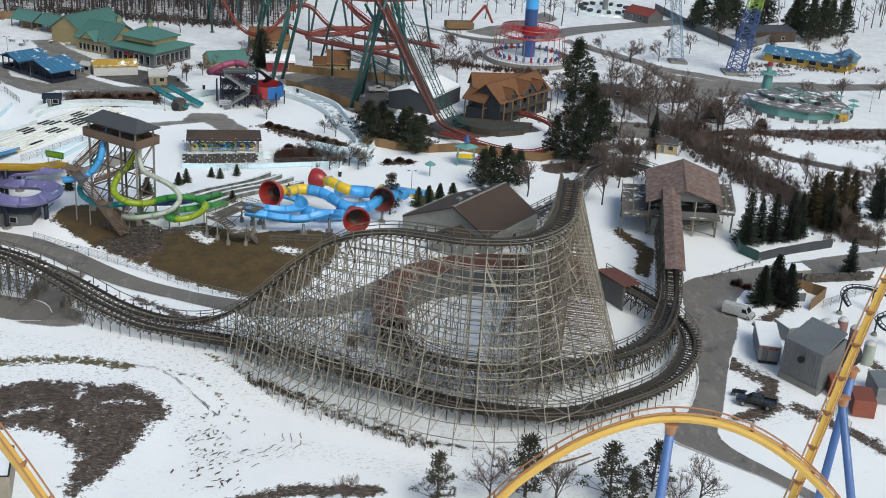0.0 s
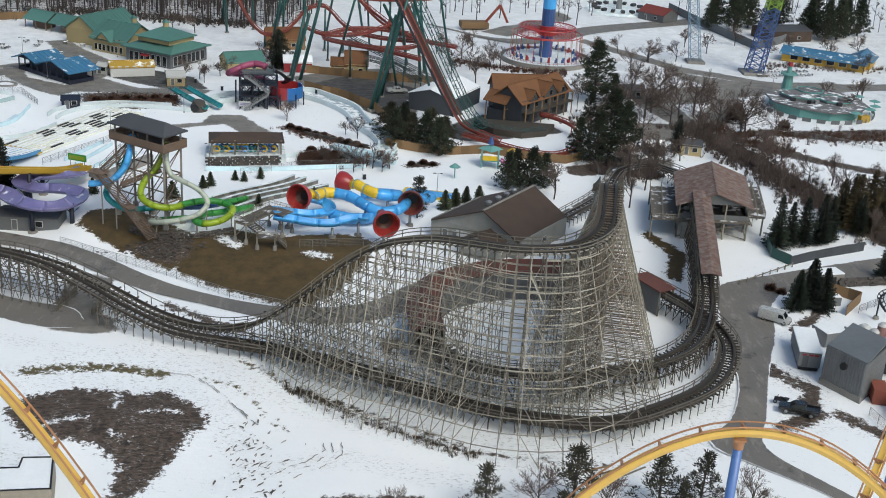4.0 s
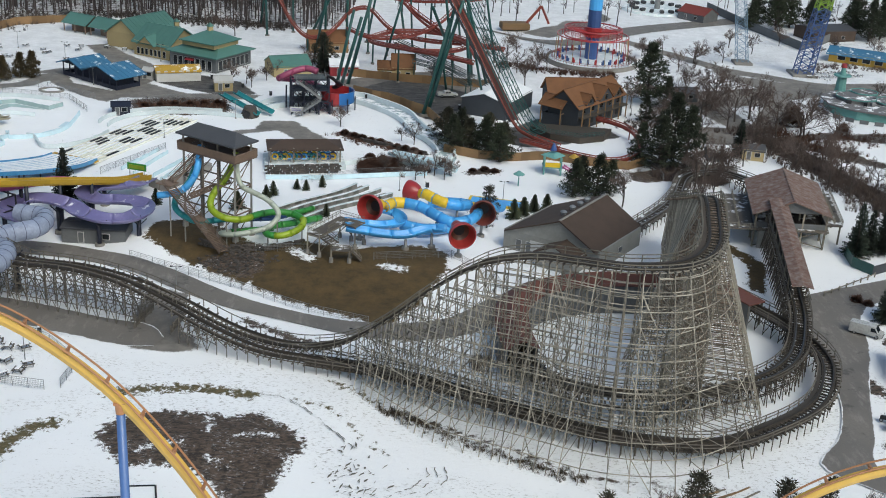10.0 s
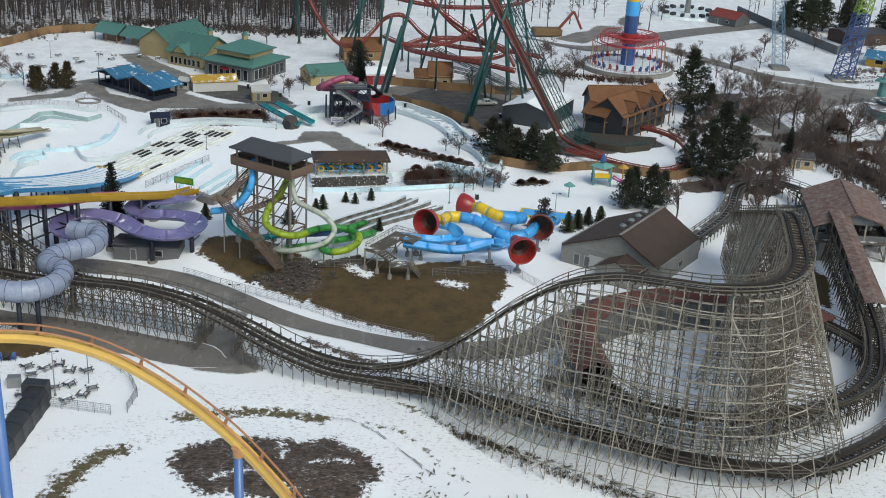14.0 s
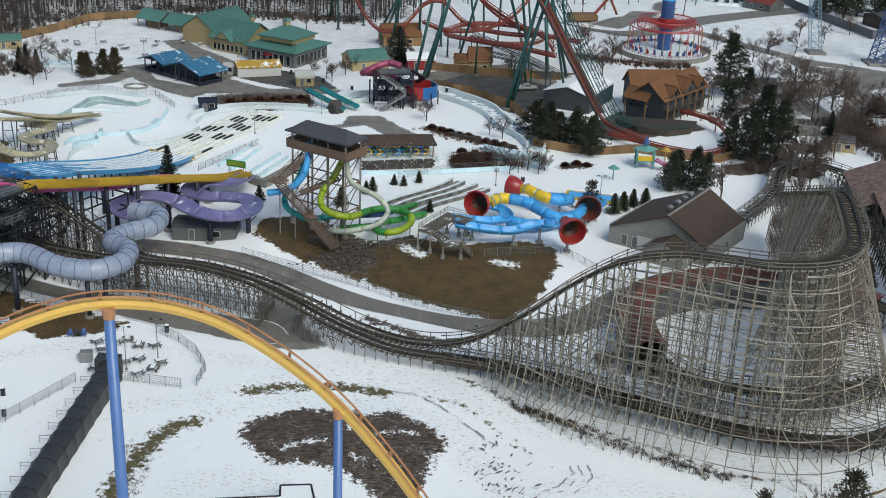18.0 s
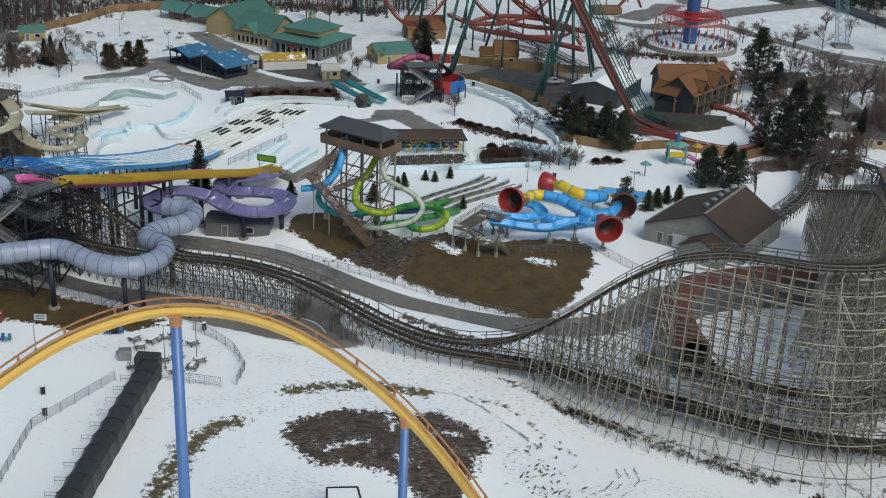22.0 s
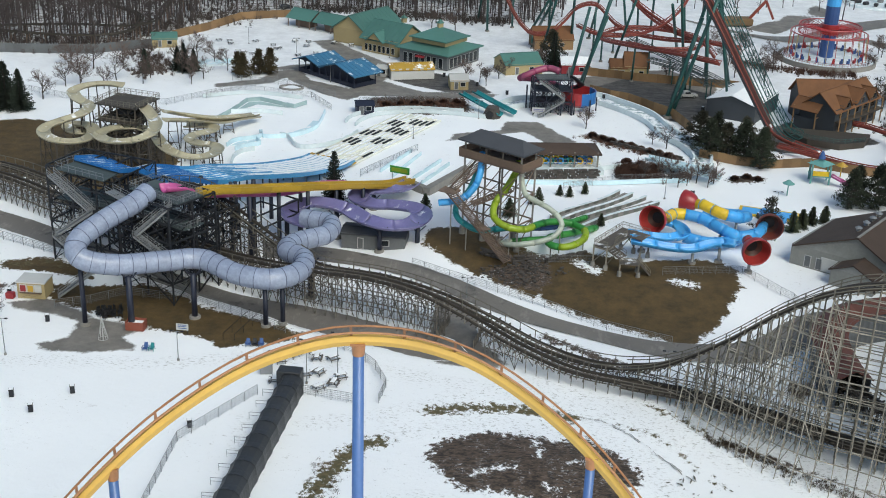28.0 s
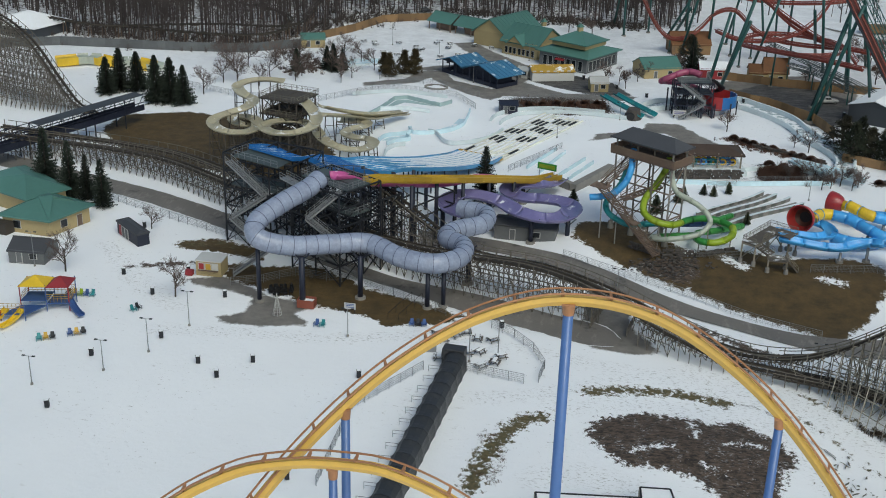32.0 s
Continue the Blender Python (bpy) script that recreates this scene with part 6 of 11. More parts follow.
gable(ws, an, 3.0, 4.7, BROWN_ROOF, 0.5, PALE_WALL)
opening(ws, q[0], q[1], 0.2, 2.6, 0.36, 2.8, WHITE_PAINT, "garage_door")
opening(ws, q[0], q[1], 0.2, 2.2, 0.16, 1.0, GREY_WALL, "door")
opening(ws, q[0], q[1], 0.2, 2.2, 0.27, 1.0, GREY_WALL, "door")
opening(ws, q[1], q[2], 1.2, 2.2, 0.5, 1.2)
for k in (0.25, 0.45, 0.62, 0.78):
    m = rf.lerp(rb, k) + Vector((-1.6, 1.0, -0.7))
    part("roof_vent", B().cone(m, m + Vector((0, 0, 0.6)), 0.45, 0.5, 12).cone(m + Vector((0, 0, 0.6)), m + Vector((0, 0, 0.9)), 0.7, 0.3, 12), GALV, ws, "grey roof vent", at=m)

# coaster station
st = thing("coaster_station", (59, 233, 0), "raised grey timber coaster station with patchy russet roof", "building")
q = [(50.2, 223.6), (64.2, 223.2), (67.8, 243.2), (53.8, 243.6)]
qq = [q[3], q[0], q[1], q[2]]
gable(st, qq, 7.4, 10.0, RED_ROOF, 0.9, GREY_WALL)
part("deck", B().prism([(q[0][0] - 0.5, q[0][1] - 0.8), (q[1][0] + 0.5, q[1][1] - 0.8), q[2], q[3]], 3.7, 4.1), DECK, st)
for k in (0.0, 0.25, 0.5, 0.75, 1.0):
    a, b = Vector(q[0]).lerp(Vector(q[3]), k), Vector(q[1]).lerp(Vector(q[2]), k)
    posts(st, [tuple(a.lerp(b, m)) for m in (0, 0.33, 0.67, 1)], -0.2, 7.4, 0.3, WOOD)
for (x0, y0), (x1, y1) in ((q[0], q[1]), (q[0], q[3]), (q[1], q[2])):
    part("brace", B().beam((x0, y0, 0.2), (x1, y1, 3.6), 0.18).beam((x1, y1, 0.2), (x0, y0, 3.6), 0.18), WOOD, st)
    wall_run(st, [(x0, y0), (x1, y1)], 4.1, 5.2, GREY_WALL, 0.14, "board_wall", False)
wall_run(st, [(51, 222.8), (53.6, 222.8)], 0, 3.6, PALE_WALL, 0.3, "booth_wall", False)
railing(st, [(44.5, 222.5, 4.1), (50, 222.2, 4.1)], 1.1, WOOD, 1.2, pickets=0.3)
part("walkway", B().slab([(44.5, 222.5, 4.1), (50, 222.4, 4.1), (53.6, 243, 4.1), (48, 243, 4.1)], 0.25), DECK, st)
part("walkway", B().slab([(65.2, 226, 4.1), (68.6, 226, 4.1), (72.4, 246, 4.1), (69, 246, 4.1)], 0.25), DECK, st)
for line in ([(44.5, 222.5, 4.1), (48, 243, 4.1)], [(46.8, 222.5, 4.1), (50.4, 243, 4.1)], [(68.6, 226, 4.1), (72.4, 246, 4.1)], [(67, 226, 4.1), (70.8, 246, 4.1)]):
    railing(st, line, 1.15, WOOD, 1.5, pickets=0.4)
posts(st, [(44.7, 222.9), (46.5, 233), (48.2, 242.8), (68.3, 226.4), (70.2, 236), (72, 245.6)], -0.2, 4.0, 0.28, WOOD)
cover = thing("tunnel_roof", (51, 205, 0), "long covered track way with patchy russet shingle roof", "roof")
for k0 in range(8):
    a = Vector((54.9, 226.6, 9.0)).lerp(Vector((47.2, 184.4, 8.3)), k0 / 8)
    b = Vector((54.9, 226.6, 9.0)).lerp(Vector((47.2, 184.4, 8.3)), (k0 + 1) / 8)
    s = Vector((0.984, -0.18, 0)) * 1.75
    part("roof_panel", B().slab([a - s, b - s, b + Vector((0, 0, 0.35)), a + Vector((0, 0, 0.35))], 0.14).slab([a + s, b + s, b + Vector((0, 0, 0.35)), a + Vector((0, 0, 0.35))], 0.14), RED_ROOF, cover)
    for sg in (-1, 1):
        p = a + s * sg * 0.92
        part("post", B().beam((p.x, p.y, -0.2), (p.x, p.y, p.z), 0.2), WOOD, cover, at=(p.x, p.y, 0))
        p2 = b + s * sg * 0.92
        part("side_rail", B().beam((p.x, p.y, 6.4), (p2.x, p2.y, 6.4), 0.1, 0.3).beam((p.x, p.y, 2), (p2.x, p2.y, 5.8), 0.12), WOOD, cover)
# curved timber tunnel
tun = thing("curved_tunnel", (8, 188, 0), "curved timber tunnel with grey board sides and rusty roof", "tunnel")
ct = spline([(-0.6, 163.8, 0), (-1.4, 170, 0), (-1.0, 179, 0), (3.6, 186.6, 0), (13, 191, 0), (23, 192, 0), (31, 193.2, 0)], 2.4)
sd = sides(ct)
for i in range(len(ct) - 1):
    a, b, s0, s1 = ct[i], ct[i + 1], sd[i] * 2.3, sd[i + 1] * 2.3
    for sg in (-1, 1):
        z = Vector((0, 0, 5.4))
        n = 6
        for j in range(n):
            p, q2 = (a + s0 * sg).lerp(b + s1 * sg, j / n), (a + s0 * sg).lerp(b + s1 * sg, (j + 0.94) / n)
            m = (p + q2) / 2
            dd = q2 - p
            part("wall_board", B().box((m.x, m.y, 2.7), (dd.length, 0.08, 5.5), math.degrees(math.atan2(dd.y, dd.x))), GREY_WALL, tun)
        part("roof_panel", B().slab([a + s0 * sg * 1.2 + z - Vector((0, 0, 0.2)), b + s1 * sg * 1.2 + z - Vector((0, 0, 0.2)), b + z + Vector((0, 0, 1.3)), a + z + Vector((0, 0, 1.3))], 0.12), RED_TIN, tun)
shed = thing("track_shed", (40, 192, 0), "grey board shed with rusty red roof over the track", "shed")
q = [(39.0, 184.9), (41.8, 187.2), (38.4, 193.4), (35.4, 191.4)]
wall_run(shed, [q[0], q[3]], 0.0, 4.3, GREY_WALL, 0.2, "board_wall", False)
wall_run(shed, [q[2], (40.2, 190)], 0.0, 4.3, GREY_WALL, 0.2, "board_wall", False)
part("roof", B().slab([(38.8, 184.4, 4.7), (42.3, 187.2, 4.3), (38.6, 194.0, 4.3), (35.0, 191.6, 4.7)], 0.2), RED_TIN, shed)
posts(shed, [(41.8, 187.3), (39.0, 185)], -0.2, 4.3, 0.3, WOOD)

# plaza pavilion with blue roofs
pv = thing("blue_pavilion", (-103, 324, 0), "dark navy open pavilion with blue metal roofs", "pavilion")
u = Vector((19.2, -15.5)).normalized()
pc = Vector((-103.2, 327.2))
for k, lu, top in ((-7.2, 9.6, 5.3), (5.4, 13.6, 5.7)):
    c = pc + u * k
    q = rect(c, (-u.y, u.x), 8.4, lu)
    gable(pv, q, 3.7, top, BLUE_ROOF, 1.0, NAVY_WALL, ribs=1.2)
q = rect(pc, u, 23, 7.6)
posts(pv, [tuple(Vector(q[0]).lerp(Vector(q[1]), k / 8)) for k in range(9)] + [tuple(Vector(q[3]).lerp(Vector(q[2]), k / 8)) for k in range(9)], 0, 3.8, 0.3, NAVY_WALL)
wall_run(pv, rect(pc + u * 1.2, u, 18, 5.6), 0, 3.5, NAVY_WALL, 0.2)
wall_run(pv, q, 0, 1.1, NAVY_WALL, 0.12, "rail_wall")

# main hall with green roofs
gb = thing("main_hall", (-84, 356, 0), "cream building with broad green metal hipped roofs", "building")
u = Vector((14.3, -8.0)).normalized()
v = Vector((-u.y, u.x))
b1c = Vector((-88.4, 348.7)) + u * 8.2 + v * 8.1
q = rect(b1c, u, 16.4, 16.2)
wall_run(gb, q, 0, 4.4, GREY_WALL, 0.3)
hip(gb, q, 4.4, 7.0, GREEN_ROOF, 1.2, 0.28)
q2 = rect(b1c, u, 11.5, 11)
wall_run(gb, q2, 6.0, 7.4, CREAM_WALL, 0.2, "clerestory_wall")
hip(gb, q2, 7.4, 10.2, GREEN_ROOF, 0.8, 0.48)
cu = part("cupola", B().box((b1c.x, b1c.y, 10.6), (1.4, 1.4, 1.4), 30), CREAM_WALL, gb, "cream roof cupola")
part("cupola_roof", B().cone((b1c.x, b1c.y, 11.2), (b1c.x, b1c.y, 12.3), 1.3, 0.05, 4), GREEN_ROOF, cu)
mc = Vector((-95.8, 356.4)) + v * 6.5 + u * 0.4
q3 = rect(mc, u, 13, 13)
wall_run(gb, q3, 0, 4.4, CREAM_WALL, 0.3)
gable(gb, [q3[0], q3[1], q3[2], q3[3]], 4.4, 8.6, GREEN_ROOF, 0.8, CREAM_WALL, ribs=1.5)
q4 = rect(mc - v * 5.8 - u * 1.0, (v.x, v.y), 4.0, 5.6)
gable(gb, q4, 4.3, 6.6, GREEN_ROOF, 0.6, CREAM_WALL)
cc = part("cupola", B().box((mc.x + 3, mc.y + 1.5, 9.0), (1.3, 1.3, 1.4), 30), CREAM_WALL, gb, "cream roof cupola")
part("cupola_roof", B().cone((mc.x + 3, mc.y + 1.5, 9.6), (mc.x + 3, mc.y + 1.5, 10.6), 1.2, 0.05, 4), GREEN_ROOF, cc)
lc = Vector((-106.2, 366.7)) + v * 9
q5 = rect(lc, (v.x, v.y), 18, 12.4)
wall_run(gb, q5, 0, 4.6, CREAM_WALL, 0.3)
gable(gb, q5, 4.6, 8.8, GREEN_ROOF, 0.9, CREAM_WALL, ribs=1.5)
qa, qb = q5[3], q5[0]
for k in (0.2, 0.32, 0.44, 0.62, 0.74, 0.86):
    opening(gb, qa, qb, 0.3, 2.6, k, 0.9, GLASS, "door", WHITE_PAINT, -0.2)
for k in (0.12, 0.24, 0.36, 0.5, 0.62, 0.74, 0.88):
    opening(gb, q[0], q[1], 0.4, 3.2, k, 1.2)
    opening(gb, q3[0], q3[1], 0.6, 2.4, k, 0.9)
    opening(gb, q[1], q[2], 0.6, 3.2, k, 1.5)
part("awning", B().slab([tuple((Vector(q[0]) + u * 6).to_3d() + Vector((0, 0, 3.2)))] + [tuple((Vector(q[0]) + u * 9).to_3d() + Vector((0, 0, 3.2))), tuple((Vector(q[0]) + u * 9 - v * 1.2).to_3d() + Vector((0, 0, 2.7))), tuple((Vector(q[0]) + u * 6 - v * 1.2).to_3d() + Vector((0, 0, 2.7)))], 0.1), RED_PAINT, gb)

fr = thing("far_shelter", (-117, 384, 0), "open shelter with green metal roofs by the woods", "shelter")
for c, l in (((-124, 388), 9), ((-112.5, 382), 13)):
    q = rect(c, (14.3, -8), l, 7.5)
    gable(fr, q, 3.2, 5.4, GREEN_ROOF, 0.7, WOOD_BROWN)
    posts(fr, q + [tuple((Vector(q[0]) + Vector(q[1])) / 2), tuple((Vector(q[2]) + Vector(q[3])) / 2)], 0, 3.2, 0.3, WOOD_BROWN)
    wall_run(fr, rect(c, (14.3, -8), l * 0.6, 4), 0, 2.8, WOOD_BROWN, 0.2)


def hut(name, c, u, lu, lv, eave, ridge, wall_mat, roof_mat, label, category="hut", door=None, over=0.35):
    ob = thing(name, (c[0], c[1], 0), label, category)
    q = rect(c, u, lu, lv)
    wall_run(ob, q, -0.1, eave, wall_mat, 0.2)
    gable(ob, q, eave, ridge, roof_mat, over, wall_mat)
    opening(ob, q[0], q[1], 0.2, min(2.1, eave - 0.4), 0.3, 0.9, door or GREY_WALL, "door")
    opening(ob, q[0], q[1], 1.0, min(2.0, eave - 0.4), 0.7, 1.2)
    return ob


hut("yellow_hut", (-69.4, 324), (5, 1.2), 4.6, 4.6, 2.6, 3.8, CREAM_WALL, WHITE_PAINT, "small yellow ticket hut with white roof")
hut("toilet_block", (-54, 346), (9, 4), 11, 9, 3.0, 5.2, CREAM_WALL, GREEN_ROOF, "small cream block with teal green roof")
hut("navy_hut", (-90.6, 296.0), (4, 1), 4.2, 4.2, 2.4, 3.0, NAVY_WALL, NAVY_WALL, "small dark navy kiosk in the snow")
hut("storage_shed", (5.2, 316.5), (-8.6, -16.6), 18, 12.6, 4.6, 6.4, SLATE_WALL, SNOW, "dark slate shed with snow on its roof", "shed")
hut("red_barn", (-38, 347.6), (7.6, 1.3), 8, 5, 3.0, 4.6, RED_PAINT, SNOW, "red barn with a snowy roof", "barn")
hut("snack_cabin_wing", (-25.6, 347.8), (7, 0.3), 4.6, 6, 2.8, 4.6, CREAM_WALL, ORANGE_ROOF, "low cream cabin wing with rusty orange roof", "cabin")
hut("snack_cabin", (-20.6, 348.6), (7, 0.3), 6.6, 7, 3.2, 6.6, CREAM_WALL, ORANGE_ROOF, "cream cabin with rusty orange roof", "cabin")
hut("tan_cabin", (-45, 378), (12, 3), 12, 8, 3.2, 6.4, FENCE_WOOD, ORANGE_ROOF, "orange-brown timber cabin below the red coaster", "cabin")
hut("white_booth", (-91, 332), (4, -1), 3, 3, 2.4, 3.0, WHITE_PAINT, WHITE_PAINT, "small white ticket booth", "booth")
hut("slide_pump_house", (-75.4, 212.6), (11, -0.4), 11.5, 5, 2.9, 3.3, GREY_WALL, GREY_ROOF, "grey block pump house below the purple slide", "shed")
hut("forest_hut", (-159.5, 352), (6, 2), 7, 5, 2.6, 4.0, CREAM_WALL, GREEN_ROOF, "small cream hut with green roof by the woods")
hut("teal_hut", (66, 283), (5, -1), 5, 4, 2.6, 3.6, CREAM_WALL, GREY_ROOF, "small beige utility hut under trees")
hut("green_hut", (56.4, 281), (4, 0.4), 4.4, 4, 2.6, 3.4, SLATE_WALL, SNOW, "small dark green hut with a snowy roof")
hut("dark_hut", (60, 337), (6, 1), 7, 5, 2.6, 3.6, SLATE_WALL, GREY_ROOF, "small dark hut below the drop tower")

tent = thing("striped_tent", (-83.5, 332, 0), "white marquee with yellow striped valance", "tent")
q = rect((-83.4, 332.4), (9.8, 3.4), 12, 6)
gable(tent, q, 2.8, 4.0, GOLD_PAINT, 0.3, WHITE_PAINT)
wall_run(tent, q, 0, 2.4, WHITE_PAINT, 0.1)
for k in range(12):
    a, b = Vector(q[0]).lerp(Vector(q[1]), k / 12), Vector(q[0]).lerp(Vector(q[1]), (k + 1) / 12)
    part("valance_strip", B().slab([(a.x, a.y - 0.15, 2.4), (b.x, b.y - 0.15, 2.4), (b.x, b.y - 0.1, 3.1), (a.x, a.y - 0.1, 3.1)], 0.05), GOLD_PAINT if k % 2 else WHITE_PAINT, tent)

# western style house at the coaster's end
wh = thing("western_house", (26, 299, 0), "dark timber station house with rusty orange gabled roofs", "building")
u = Vector((15.4, 18.8)).normalized()
v = Vector((-u.y, u.x))
wc = Vector((31.7, 307.8)) + v * 4.4
q = rect(wc, u, 22.4, 8.8)
wall_run(wh, q, 0, 6.6, SLATE_WALL, 0.4)
gable(wh, q, 6.6, 10.2, ORANGE_ROOF, 0.9, SLATE_WALL)
for k, wd, top in ((-6.4, 3.6, 9.0), (1.4, 6.0, 9.9), (7.4, 3.8, 9.2)):
    qd = rect(wc + u * k - v * 2.6, (v.x, v.y), 4.6, wd)
    gable(wh, qd, 7.2, top, ORANGE_ROOF, 0.5, SLATE_WALL)
    wall_run(wh, qd, 6.0, 7.2, SLATE_WALL, 0.2, "dormer_wall")
    opening(wh, qd[3], qd[0], 6.6, 7.8, 0.5, 1.1, frame=FENCE_WOOD)
qb = rect((24.6, 315.4), (1, 0.12), 13, 8.4)
wall_run(wh, qb, 0, 6.6, SLATE_WALL, 0.4)
gable(wh, qb, 6.6, 10.0, ORANGE_ROOF, 0.8, SLATE_WALL)
qp = rect((19.6, 304.2), (v.x, v.y), 6.0, 5.0)
gable(wh, qp, 6.0, 8.0, ORANGE_ROOF, 0.7, SLATE_WALL)
posts(wh, qp, 0, 6.1, 0.32, FENCE_WOOD, "porch_post")
part("porch_rail", B().beam((*qp[0], 3.8), (*qp[3], 3.8), 0.12, 0.3).beam((*qp[0], 3.8), (*qp[1], 3.8), 0.12, 0.3), WOOD_BROWN, wh)
wall_run(wh, rect((19.6, 304.4), (v.x, v.y), 5.2, 4.2), 0, 3.4, SLATE_WALL, 0.2, "porch_wall")
posts(wh, [tuple(Vector(q[0]).lerp(Vector(q[1]), k / 6) - v * 1.5) for k in range(7)], 0, 6.2, 0.28, FENCE_WOOD)
part("gallery", B().prism(rect(wc - v * 5.4, u, 22.4, 2.0), 3.4, 3.7), WOOD_DARK, wh, "dark timber gallery")
part("stoop", B().prism([(12.4, 297.0), (17.0, 290.6), (24.0, 287.8), (30.5, 291.0), (33.4, 297.6), (14.0, 299.6)], 0, 1.5), WOOD_DARK, wh, "dark timber loading deck")
railing(wh, [(12.4, 297.0, 1.5), (17.0, 290.6, 1.5), (24.0, 287.8, 1.5), (30.5, 291.0, 1.5)], 1.1, GREEN_STEEL, 1.5, pickets=0.4)
for k in (0.12, 0.3, 0.5, 0.7, 0.88):
    opening(wh, q[0], q[1], 4.3, 5.6, k, 1.3, frame=FENCE_WOOD)
    # Flat black panels on the wall stand for unlit open doorways.
    opening(wh, q[0], q[1], 1.0, 3.0, k, 1.6, BLACK, "doorway", WOOD_BROWN)
    opening(wh, q[1], q[2], 3.4, 5.2, k, 1.2, frame=FENCE_WOOD)
# snack pavilion with stored rafts
sp = thing("raft_pavilion", (-42, 264, 0), "open pavilion with brown shingle roof full of stored rafts", "pavilion")
q = rect((-41.8, 263.6), (16, 2.6), 15.5, 6.6)
part("base", B().prism(rect((-41.8, 262.6), (16, 2.6), 18, 9.4), 0, 0.9), CONCRETE_PALE, sp)
hip(sp, q, 4.0, 5.3, BROWN_ROOF, 0.7, 0.42)
posts(sp, q + [tuple(Vector(q[0]).lerp(Vector(q[1]), k)) for k in (0.33, 0.67)], 1.0, 4.3, 0.35, WOOD)
railing(sp, [(*q[3], 1.0), (*q[0], 1.0), (*q[1], 1.0), (*q[2], 1.0)], 1.0, WHITE_PAINT, 1.5, pickets=0.4)
rng = random.Random(3)
for i in range(26):
    a = Vector(q[0]).lerp(Vector(q[1]), 0.05 + 0.9 * (i % 13) / 13) + Vector((0.1, 1.2 + 1.4 * (i // 13)))
    ring = [Vector((a.x, a.y, 2.0)) + Vector((0.62 * math.cos(t * math.pi / 6), rng.uniform(-0.05, 0.05), 0.62 * math.sin(t * math.pi / 6))) for t in range(13)]
    r = single("inflatable_ring", B().tube(ring, 0.22, 8), rng.choice((YELLOW_F, BLUE_F, TEAL_F, YELLOW_F, STEEL_BLUE)), (a.x, a.y, 1.3), "yellow or blue inflatable ride ring stood on edge", "ring", "stored rings", smooth=True)

# ---- works yard beside the road ----
PINK_TANK = material("faded_pink_tank_paint", (0.50, 0.30, 0.28), 0.5, dirt=0.5, big=0.6)
yard = thing("steel_building", (68, 166, 0), "tall ribbed steel sheet building with sloping roof", "building")
q = [(60.3, 162.8), (64.4, 156.8), (70.2, 163.6), (66.4, 169.4)]
for (x0, y0), (x1, y1) in zip(q, q[1:] + q[:1]):
    L = math.hypot(x1 - x0, y1 - y0)
    n = round(L / 0.45)
    ux, uy = (x1 - x0) / L, (y1 - y0) / L
    front = []
    for i in range(n):
        for e, d in ((0.02, 0.0), (0.2, 0.12), (0.6, 0.12), (0.78, 0.0)):
            front.append((x0 + ux * L * (i + e) / n + uy * d, y0 + uy * L * (i + e) / n - ux * d))
    w = B().prism(front + [(x1 - uy * 0.15, y1 + ux * 0.15), (x0 - uy * 0.15, y0 + ux * 0.15)], 0, 6.5)
    part("ribbed_wall", w, STEEL_SHEET, yard)
part("roof", B().slab([(*q[0], 6.7), (*q[1], 6.7), (*q[2], 7.5), (*q[3], 7.5)], 0.2), STEEL_SHEET, yard)
part("vent", B().cone((62.9, 160.2, 4.6), (61.9, 159.5, 4.6), 0.6, 0.55, 16), BLACK, yard, "round wall vent")
part("base_wall", B().prism([(60.0, 162.7), (64.2, 156.5), (64.5, 156.7), (60.3, 162.9)], 0, 1.0), CONCRETE, yard)
tr = thing("site_trailer", (61.4, 174.5, 0), "white-roofed grey site trailer in the yard", "trailer")
part("body", B().box((60.4, 171.2, 1.9), (3.4, 9.2, 2.6), -10, 0.06), STEEL_SHEET, tr)
part("roof", B().box((60.4, 171.2, 3.28), (3.6, 9.4, 0.2), -10, 0.06), SNOW, tr)
for k in (-0.9, 0.1, 0.9):
    part("marking", B().box((59.6 + k, 166.66 - 0.17 * k, 2.75), (0.7, 0.06, 0.3), -10), RED_PAINT, tr)
part("door", B().box((58.9, 166.72, 1.7), (0.9, 0.08, 1.9), -10), GREY_WALL, tr)
part("skirt", B().box((60.4, 171.2, 0.3), (3.0, 8.8, 0.6), -10), BLACK, tr)
for i, (x, y, z, r, h, m, lb) in enumerate(((71.6, 172.6, 0, 0.85, 4.6, PINK_TANK, "faded pink storage tank"), (73.4, 173.8, 0, 0.85, 5.2, PINK_TANK, "faded pink storage tank"), (75.2, 172.6, 0, 0.85, 4.4, PINK_TANK, "faded pink storage tank"), (73.4, 180.4, 0, 1.1, 1.7, BLUE_F, "blue plastic water tank in yard"), (76.4, 168.6, 0, 0.95, 3.6, WHITE_F, "white storage tank with cap"))):
    tk = thing("storage_tank", (x, y, 0), lb, "tank", "yard tanks")
    part("shell", B().cone((x, y, 0), (x, y, h), r, r, 18), m, tk, smooth=False)
    part("cap", B().cone((x, y, h), (x, y, h + 0.5), r * 1.04, r * 0.5, 18), WHITE_PAINT, tk)
